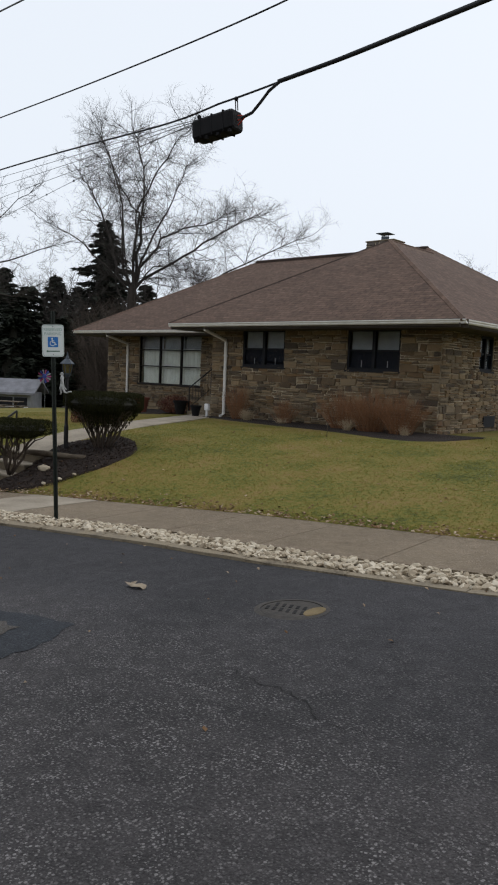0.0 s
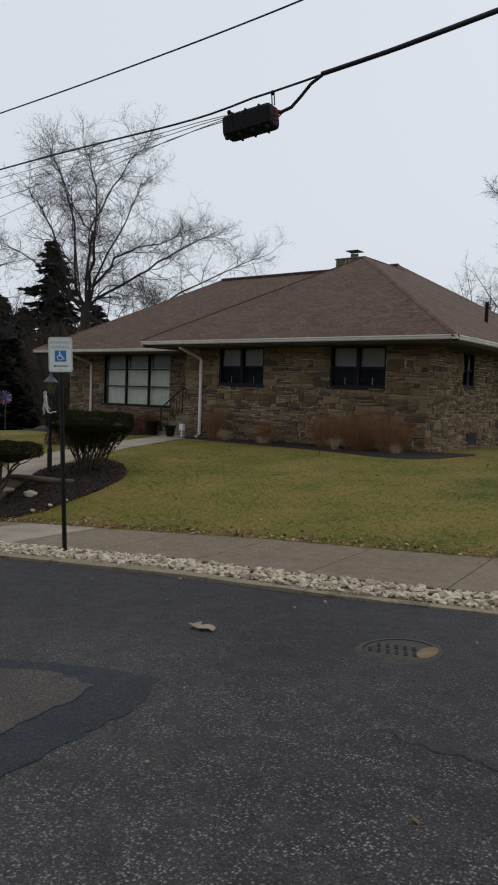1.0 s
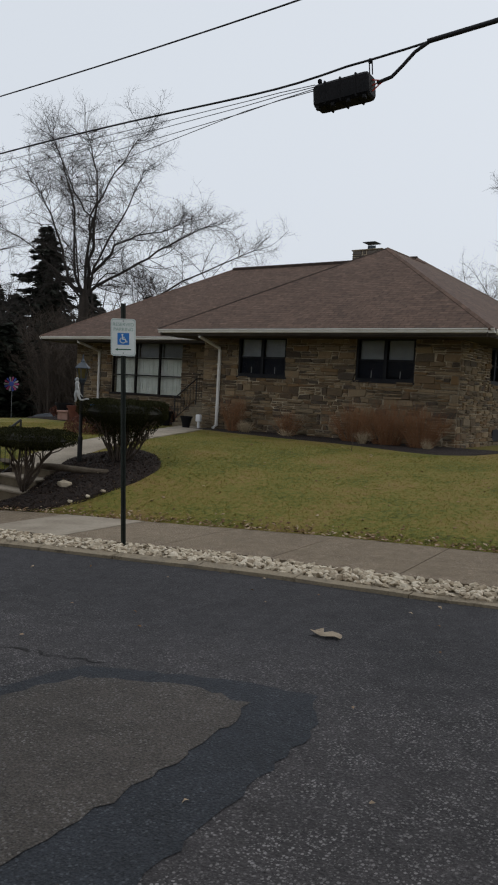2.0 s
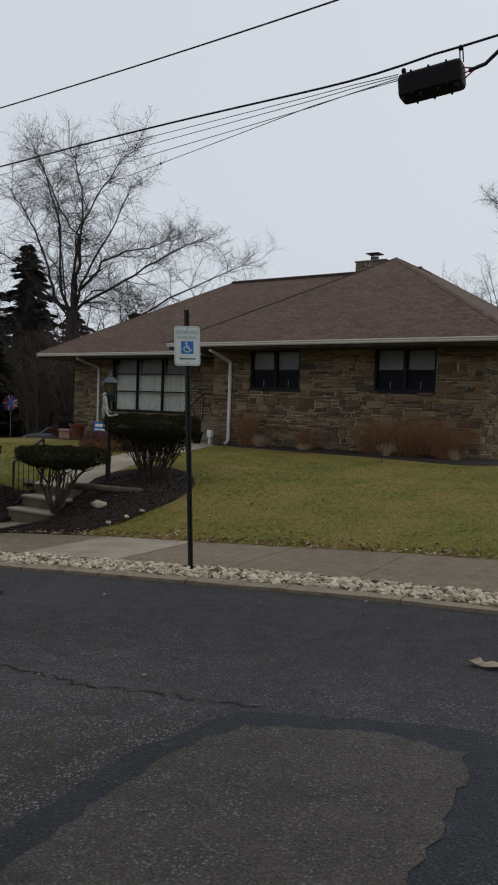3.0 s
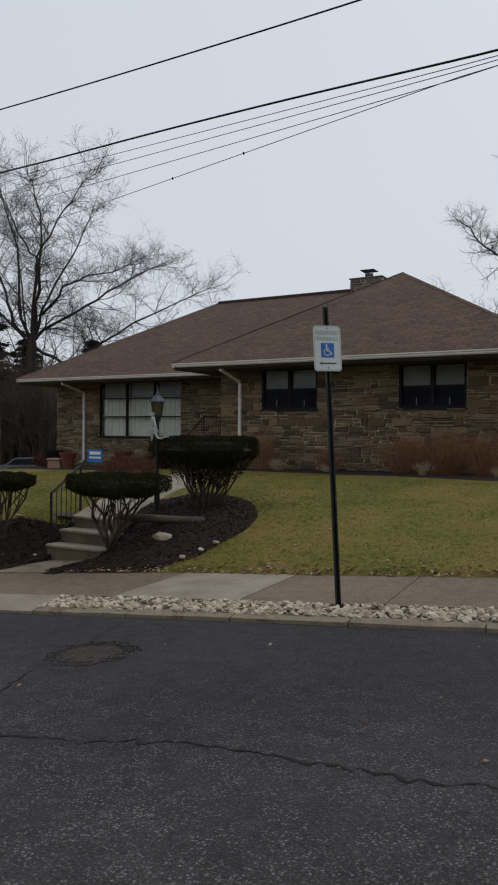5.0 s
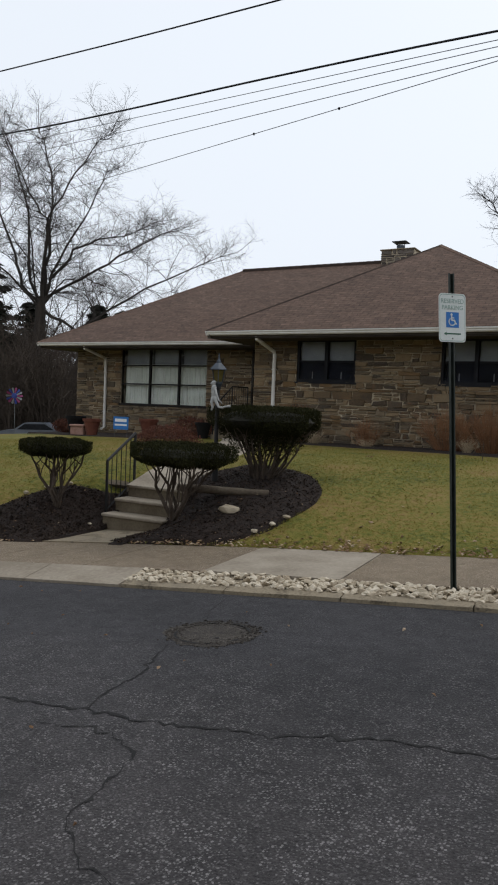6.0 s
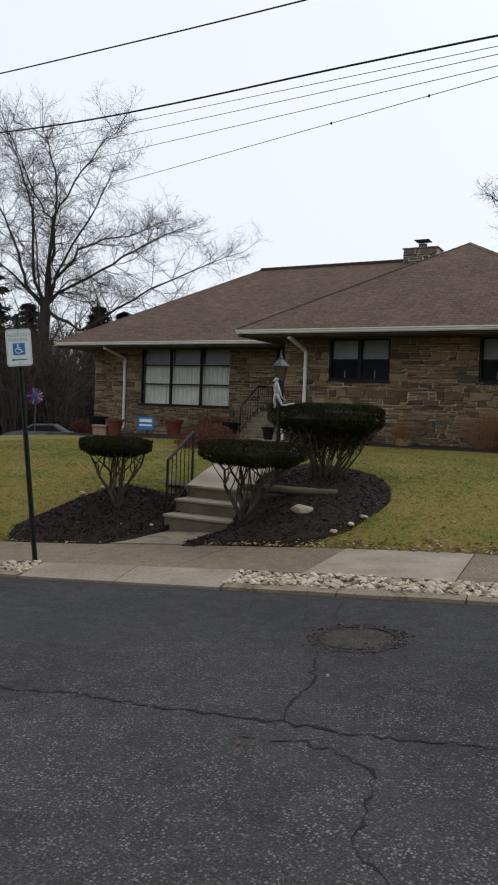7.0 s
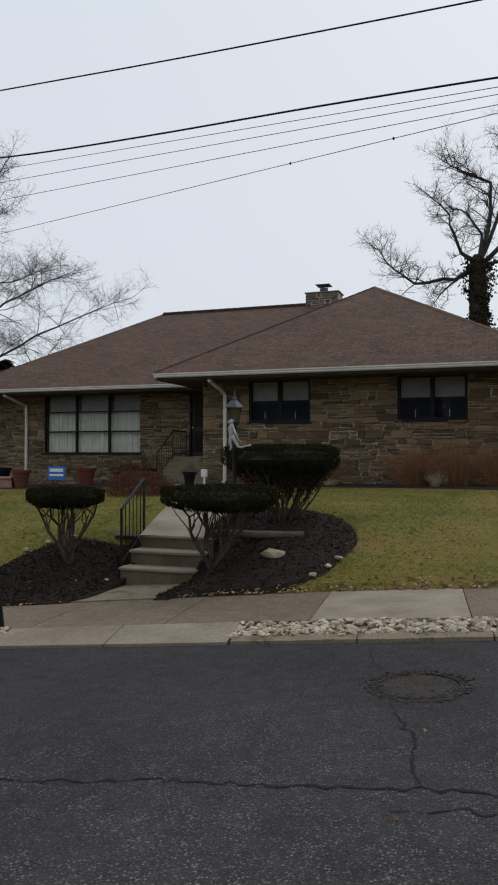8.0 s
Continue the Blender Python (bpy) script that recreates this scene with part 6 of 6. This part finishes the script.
def bare_tree(label, base, fork, limbs, trunk_r, seed, kids=(5, 5, 4), right=TREE_RIGHT, inward=TREE_IN, level=3, density=1.0):
    """A leafless tree: trunk, then limbs whose points are (right, up) from the fork."""
    r = random.Random(seed)
    t = thing("bare_tree", label, "tree", "bare trees")
    base, fork = Vector(base), Vector(fork)
    mid = base.lerp(fork, 0.5) + Vector((r.gauss(0, 0.15), r.gauss(0, 0.15), 0))
    part("trunk", Shape().tube([base, base.lerp(mid, 0.15), mid, fork, fork + Vector((0, 0, 0.8))], [trunk_r * 1.3, trunk_r * 1.1, trunk_r, trunk_r * 0.9, trunk_r * 0.45], 12, False), M_BARK, t)
    sh = Shape()
    for k, (lr, pts) in enumerate(limbs):
        depth = r.uniform(-0.6, 0.6)
        world_pts = [fork] + [fork + right * a + Vector((0, 0, b)) + inward * depth * math.hypot(a, b) * 0.7 for a, b in pts]
        limb_along(sh, world_pts, lr, level - 1, r, kids, 0.1, density)
    part("crown", sh, M_TWIG, t, "open leafless crown of limbs and fine twigs")
    return t


bare_tree("very large leafless shade tree behind the house", (-47.9, 39.6, -2.4), (-47.6, 39.7, 8.2), [
    (0.32, [(0.1, 1.0), (0.4, 4.0), (0.5, 6.0), (0.6, 9.2), (0.0, 12.0), (-0.7, 13.6)]), (0.2, [(0.4, 4.0), (0.5, 6.0), (1.9, 8.3), (3.4, 10.5), (5.0, 12.4)]),
    (0.26, [(-1.3, 1.5), (-2.0, 4.0), (-3.3, 7.0), (-4.6, 9.2), (-6.0, 11.0)]), (0.24, [(-0.8, 1.9), (-1.1, 7.0), (-2.2, 10.9), (-3.3, 13.0)]),
    (0.18, [(0.3, 6.1), (-0.9, 7.9), (-2.0, 10.5), (-3.0, 12.6)]), (0.24, [(0.8, 2.3), (2.3, 4.3), (4.0, 5.1), (6.6, 5.8), (8.0, 6.6)]),
    (0.2, [(0.8, 2.3), (2.5, 5.3), (3.8, 7.5), (4.7, 10.0)]), (0.27, [(0.8, 1.0), (4.0, 3.2), (6.4, 4.9), (8.8, 6.4), (10.5, 7.0)]),
    (0.12, [(0.2, 0.4), (1.7, 2.1), (3.2, 2.3), (4.7, 1.7), (6.0, 0.8)]), (0.25, [(2.5, -1.5), (6.2, 1.0), (10.5, 3.4), (14.2, 4.9)]),
    (0.16, [(-0.3, 0.8), (-0.8, 5.8), (-0.9, 10.0)]), (0.16, [(-2.2, 2.0), (-4.6, 4.2), (-7.0, 5.2)])], 0.42, 7, (7, 6, 4), level=3, density=1.6)
LEFT8 = Vector((0.945, 0.33, 0))
bare_tree("large leafless oak with dark ivy on its trunk", (-11.0, 49, -0.2), (-11.6, 49, 13.6), [
    (0.3, [(-1.3, -0.6), (-3.8, -0.8), (-5.0, 0.4), (-6.6, 2.2)]), (0.26, [(-1.6, 1.2), (-2.2, 3.0), (-4.0, 4.2)]), (0.24, [(0.4, 2.2), (-0.6, 3.5), (-1.8, 4.2)]), (0.2, [(-2.0, -1.3), (-3.2, -2.8)]),
    (0.34, [(1.0, 3), (1.5, 6.2), (-0.6, 7.0), (-1.8, 8.0)]), (0.3, [(1.8, 3.5), (3.2, 7.5), (3.4, 11)]), (0.3, [(2.2, 2), (5.5, 4), (8.5, 6)]), (0.24, [(2, 0.5), (5, 1), (7.5, 2)])], 0.6, 11, (7, 7, 4), LEFT8, Vector((-0.33, 0.945, 0)), density=1.45)
ri = random.Random(5)
iv = Shape()
for k in range(4200):
    z = ri.uniform(2, 14.2)
    a = ri.uniform(0, 6.283)
    rad = 0.5 + abs(ri.gauss(0, 0.3)) * (0.2 + 1.3 * abs(math.sin(z * 0.8 + 0.6)) ** 2)
    p = Vector((-11.0 - 0.6 * (z + 0.2) / 13.8 + rad * math.cos(a), 49 + rad * math.sin(a), z))
    m3 = Euler((ri.uniform(0, 6), ri.uniform(0, 6), ri.uniform(0, 6))).to_matrix()
    e, f = m3 @ Vector((0.1, 0, 0)), m3 @ Vector((0, 0.075, 0))
    iv.add([p - e, p - f, p + e, p + f], [(0, 1, 2, 3)])
tagged(make("ivy", iv, M_YEW), "dark evergreen ivy climbing the oak trunk", "ivy", kind="stuff")


def simple_tree(x, y, z, h, seed, spread=0.4, kids=(4, 4, 4)):
    r = random.Random(seed)
    limbs = []
    for k in range(6):
        a = r.uniform(-1, 1) * spread
        limbs.append((0.012 * h, [(a * h * 0.25, h * 0.2), (a * h * 0.5, h * 0.38), (a * h * 0.75, h * r.uniform(0.45, 0.62))]))
    bare_tree("slender leafless tree among the woods beyond", (x, y, z), (x, y, z + h * 0.35), limbs, 0.018 * h, seed, kids, level=3)


for i, (x, y, h) in enumerate(((-43, 106, 21.5), (-38, 104, 22), (-26, 84, 18.5), (-33, 102, 20), (-80, 42, 17), (-74, 36, 15), (-66, 30, 13), (-60, 52, 17), (-56, 60, 18), (-70, 68, 19), (-50, 62, 16), (-88, 60, 20), (-92, 48, 18), (-64, 44, 14), (-78, 52, 17))):
    simple_tree(x, y, z_ground(x, y) - 0.2, h, 100 + i, 0.5)
near_left = [(0.12, [(2, 1.5), (4.5, 2.4), (7, 3.2)]), (0.1, [(1.5, 0.3), (4, 0.2), (6.2, 1.0)]), (0.1, [(1, 3), (2.6, 5.5), (4.2, 7)]), (0.1, [(-1, 3), (-2, 6)]), (0.12, [(0.2, 4), (0.8, 8)])]
bare_tree("leafless tree with low spreading limbs beside the street", (-40.2, 20.4, -1.4), (-40.2, 20.4, 5.6), near_left, 0.3, 31, (5, 5, 4))


def conifer(x, y, z, h, w, seed, label):
    """A dark spruce: a trunk with whorls of drooping boughs, each fringed with needled sprays."""
    r = random.Random(seed)
    t = thing("spruce", label, "tree", "spruces")
    part("trunk", Shape().tube([(x, y, z), (x, y, z + h * 0.97)], [h * 0.018, 0.03], 8, False), M_BARK, t)
    sh = Shape()
    rows = int(h * 1.5)
    for i in range(rows):
        f = (i + 0.5) / rows
        zz = z + h * (0.06 + 0.94 * f)
        ln = w * 0.5 * (1 - f) ** 0.75 * r.uniform(0.85, 1.1) + 0.25
        for k in range(11):
            a = r.uniform(0, 6.283)
            L = ln * r.uniform(0.55, 1.12)
            for s_ in range(int(20 + L * 14)):
                q = r.uniform(0.12, 1)
                p = Vector((x + L * q * math.cos(a), y + L * q * math.sin(a), zz - L * 0.3 * q + L * 0.12 * q * q + r.gauss(0, 0.12)))
                b = a + r.gauss(0, 0.7)
                e = Vector((math.cos(b), math.sin(b), r.uniform(-0.5, 0.05))) * r.uniform(0.4, 0.8)
                g_ = Vector((-math.sin(b), math.cos(b), r.uniform(-0.6, 0.6))) * r.uniform(0.14, 0.3)
                sh.add([p - g_, p + e, p + g_, p - e * 0.3], [(0, 1, 2, 3)])
    # dark cone added so that no sky gaps show between the boughs
    part("inner_mass", Shape().ring([(w * 0.16, h * 0.08), (w * 0.15, h * 0.25), (w * 0.08, h * 0.6), (0.04, h * 0.9)], 9, Matrix.Translation((x, y, z))), M_SHADECORE, t)
    part("crown", sh, M_CONIFER, t, "dark green drooping needle boughs")


for i, (x, y, h, w) in enumerate(((-76.4, 58.8, 22.5, 16), (-69, 59.5, 14.5, 11), (-98, 58, 18, 13), (-104, 54, 17, 13), (-84, 57, 16, 13), (-90, 52, 15, 12), (-92, 66, 16, 9), (-84, 50, 13, 8), (-58, 58, 13.5, 8), (-52.5, 55, 12, 6.5), (-80, 63, 12, 9), (-64, 55, 11, 8), (-88, 58, 13, 9), (-96, 50, 12, 9), (-54, 33, 9, 8), (-57, 36, 11, 8), (-53, 36.5, 8, 7), (-58, 41, 9, 7), (-62, 34, 12, 9), (-66, 38, 12, 9), (-50.5, 40, 6, 6), (-49, 37.6, 8, 6.5))):
    conifer(x, y, z_ground(x, y) - 0.2, h, w, 200 + i, "tall dark spruce beyond the yard" if h > 20 else "dark spruce at the edge of the woods")

# tangled undergrowth along the far edge of the yard
ru = random.Random(66)
for x, y, h in ((-47, 43.5, 3.6), (-49, 46, 4), (-46, 46, 3.4), (-48.5, 41, 4.5), (-45, 48.5, 3.2), (-51, 44, 4.6)):
    simple_tree(x, y, z_ground(x, y) - 0.2, h * 1.6, 300 + int(-x), 0.9, (5, 5, 4))
brush_spots = [(-92 + 46 * i / 25 + ru.uniform(-3, 3), 36 + 24 * i / 25 + ru.uniform(-3, 3), ru.uniform(3.5, 7)) for i in range(26)]
brush_spots = [q for q in brush_spots if not -73 < q[0] < -60]
brush_spots += [(-57 + 13 * i / 13 + ru.uniform(-1, 1), 40.5 + 11 * i / 13 + ru.uniform(-1.5, 1.5), ru.uniform(7.5, 10.5)) for i in range(14)]
brush_spots += [(-44.6, 37.4, 8.0), (-46.2, 38.4, 8.6), (-46.6, 36.4, 7.5), (-48.2, 37.2, 8.0), (-43.2, 36.2, 5.5), (-44.9, 35.2, 6.0)]
for x, y, h in brush_spots:
    t = thing("thicket", "dense brown leafless thicket at the edge of the yard", "shrub", "thickets")
    sh = Shape()
    for k in range(170):
        a, q = ru.uniform(0, 6.3), ru.random()
        p = Vector((x + 1.3 * q * math.cos(a), y + 1.3 * q * math.sin(a), z_ground(x, y) - 0.1))
        hh = h * (0.3 + 0.75 * ru.random() ** 1.4)
        bend = Vector((math.cos(a), math.sin(a), 0)) * q * 0.3 * hh + Vector((ru.gauss(0, 0.14), ru.gauss(0, 0.14), 0)) * hh
        path = [p, p + Vector((bend.x * 0.15, bend.y * 0.15, hh * 0.4)), p + Vector((bend.x * 0.5, bend.y * 0.5, hh * 0.75)), p + bend + Vector((0, 0, hh))]
        sh.tube(path, [0.032, 0.026, 0.018, 0.008], 3, False)
        for j in range(8):
            b = path[1].lerp(path[3], ru.random()) if j % 2 else path[2].lerp(path[3], ru.random())
            tip_ = b + Vector((ru.gauss(0, 0.55), ru.gauss(0, 0.55), ru.uniform(-0.1, 1.1)))
            sh.tube([b, b.lerp(tip_, 0.5) + Vector((ru.gauss(0, 0.08), ru.gauss(0, 0.08), 0.06)), tip_], [0.014, 0.01, 0.006], 3, False)
    part("brush", sh, M_BRUSH, t)["kind"] = "stuff"

# ---- neighbours' things beyond the yard ----
zc = z_ground(-41, 33)
car = thing("parked_car", "silver-blue car parked beyond the yard", "car", at=(-41.2, 33.2, zc - 0.3))
car.rotation_euler = (0, 0, radians(35))
prof = [(-2.2, 0.35), (-2.25, 0.75), (-1.9, 0.9), (-1.2, 0.98), (-0.6, 1.4), (0.7, 1.43), (1.4, 1.02), (2.1, 0.9), (2.25, 0.6), (2.2, 0.35)]
part("body", Shape().prism(prof, (0, -0.85, 0), (0, 0.85, 0), (1, 0, 0)), M_CARPAINT, car)
for yy in (-0.86, 0.86):
    part("side_window", Shape().prism([(-1.0, 1.0), (-0.55, 1.34), (0.65, 1.37), (1.2, 1.02)], (0, yy - 0.005, 0), (0, yy + 0.005, 0), (1, 0, 0)), M_DARKFRAME, car, "dark car window")
    for xx in (-1.4, 1.4):
        wh = part("wheel", Shape().ring([(0.22, -0.1), (0.33, -0.1), (0.33, 0.1), (0.22, 0.1)], 16, Matrix.Translation((xx, yy * 0.95, 0.33)) @ Matrix.Rotation(radians(90), 4, "X")), M_TYRE, car)
        part("rim", Shape().ring([(0.2, -0.09), (0.2, 0.09)], 12, Matrix.Translation((xx, yy * 0.97, 0.33)) @ Matrix.Rotation(radians(90), 4, "X")), M_WIRE, wh)


def small_house(x, y, w, d, h, turn, label):
    t = thing("far_house", label, "house", "far houses", at=(x, y, z_ground(x, y) - 0.1))
    t.rotation_euler = (0, 0, turn)
    wall = part("wall", Shape().box(-w / 2, w / 2, -d / 2, d / 2, 0, h), M_SIDING, t)
    part("roof", Shape().prism([(-d / 2 - 0.4, h - 0.15), (0, h + d * 0.3), (d / 2 + 0.4, h - 0.15), (d / 2 + 0.4, h), (0, h + d * 0.3 + 0.15), (-d / 2 - 0.4, h)], (-w / 2 - 0.4, 0, 0), (w / 2 + 0.4, 0, 0), (0, 1, 0)), M_GREYROOF, t)
    for k in (-0.3, 0.0, 0.3):
        wn_ = part("window", Shape().box(k * w - 0.45, k * w + 0.45, -d / 2 - 0.04, -d / 2 + 0.02, h * 0.42, h * 0.8), M_DARKFRAME, t)
        part("sill", Shape().box(k * w - 0.5, k * w + 0.5, -d / 2 - 0.08, -d / 2, h * 0.38, h * 0.42), M_WHITEPAINT, wn_)


small_house(-65.2, 48.7, 8, 6, 2.6, radians(40), "low pale grey house beyond the trees")
small_house(-47.5, 29.0, 3.4, 2.6, 1.7, radians(40), "small grey garden shed beyond the lawn")
tb = thing("picnic_table", "weathered wooden picnic table on the far lawn", "table", at=(-37.5, 22.6, z_ground(-37.5, 22.6) + 0.02))
tb.rotation_euler = (0, 0, 0.5)
for k in range(5):
    part("plank", Shape().box(-0.9, 0.9, -0.36 + 0.145 * k, -0.225 + 0.145 * k, 0.7, 0.74, 0.008), M_LUMBER, tb)
for yy in (-0.75, 0.62):
    part("bench", Shape().box(-0.9, 0.9, yy, yy + 0.25, 0.42, 0.46, 0.008), M_LUMBER, tb)
for xx in (-0.6, 0.6):
    part("leg_frame", Shape().tube([(xx, -0.75, 0), (xx, 0.25, 0.72)], 0.045, 4).tube([(xx, 0.75, 0), (xx, -0.25, 0.72)], 0.045, 4).tube([(xx, -0.7, 0.4), (xx, 0.85, 0.4)], 0.04, 4), M_LUMBER, tb)

# ---- stones of the kerb strip ----
strip = thing("stone_strip", "strip of loose white marble stones along the kerb", "stones", kind="structure")
rs = random.Random(17)
hulls = []
for k in range(10):
    bm = bmesh.new()
    for i in range(15):
        d = Vector((rs.gauss(0, 1), rs.gauss(0, 1), rs.gauss(0, 1))).normalized()
        bm.verts.new((d.x * rs.uniform(0.85, 1.15), d.y * 0.75 * rs.uniform(0.85, 1.1), d.z * 0.5))
    res = bmesh.ops.convex_hull(bm, input=bm.verts)
    bmesh.ops.delete(bm, geom=[g_ for g_ in res["geom_interior"] if isinstance(g_, bmesh.types.BMVert)], context="VERTS")
    me = bpy.data.meshes.new("stone")
    bm.to_mesh(me)
    bm.free()
    me.materials.append(M_ROCK)
    hulls.append(me)
joined = Shape()
single = 0
spots = []
for k in range(5600):
    u = rs.uniform(-16, 14)
    if -6.02 < u < -3.44:
        continue
    spots.append((u, rs.random()))
spots.sort(key=lambda q: abs(q[0] + 0.2))
for i, (u, f) in enumerate(spots):
    lo, hi = ease(u, ROAD_EDGE) + 0.16, ease(u, STONE_EDGE) - 0.02
    v = lo + (hi - lo) * f + rs.gauss(0, 0.01)
    x, y = street(u, v)
    size = rs.choice((0.022, 0.03, 0.038, 0.046, 0.055, 0.066))
    m = Matrix.Translation((x, y, min(z_side(x, y), z_road(x, y) + 0.06 + 0.05 * f) - 0.02 + rs.uniform(0, 0.024))) @ Euler((rs.uniform(-0.5, 0.5), rs.uniform(-0.5, 0.5), rs.uniform(0, 6.3))).to_matrix().to_4x4() @ Matrix.Diagonal((size, size, size, 1))
    me = hulls[i % 10]
    if i % 3 == 0 and single < 300:
        ob = new("stone", me)
        ob.parent = strip
        ob.matrix_world = m
        single += 1
    else:
        joined.add([m @ v_.co for v_ in me.vertices], [tuple(p.vertices) for p in me.polygons])
part("small_stones", joined, M_ROCK_J, strip)["kind"] = "stuff"

# ---- stones of the house walls ----
rw = random.Random(29)
for w, span, openings, z0, z1, place, seed, as_parts in WALLS:
    rects = stone_courses(span, openings, z0, min(z1, SZ - 0.005), seed)
    if as_parts:
        rects.sort(key=lambda q: -(q[1] - q[0]) * (q[3] - q[2]))
    rest = Shape()
    for i, q in enumerate(rects):
        if q[1] - q[0] < 0.05 or q[3] - q[2] < 0.025:
            continue
        v, f = stone_block(q, place, rw)
        if as_parts and i < 300:
            part("stone", Shape().add(v, f), M_STONE, w)
        else:
            rest.add(v, f)
    if rest.v:
        part("stone_infill", rest, M_STONE_J, w)["kind"] = "stuff"
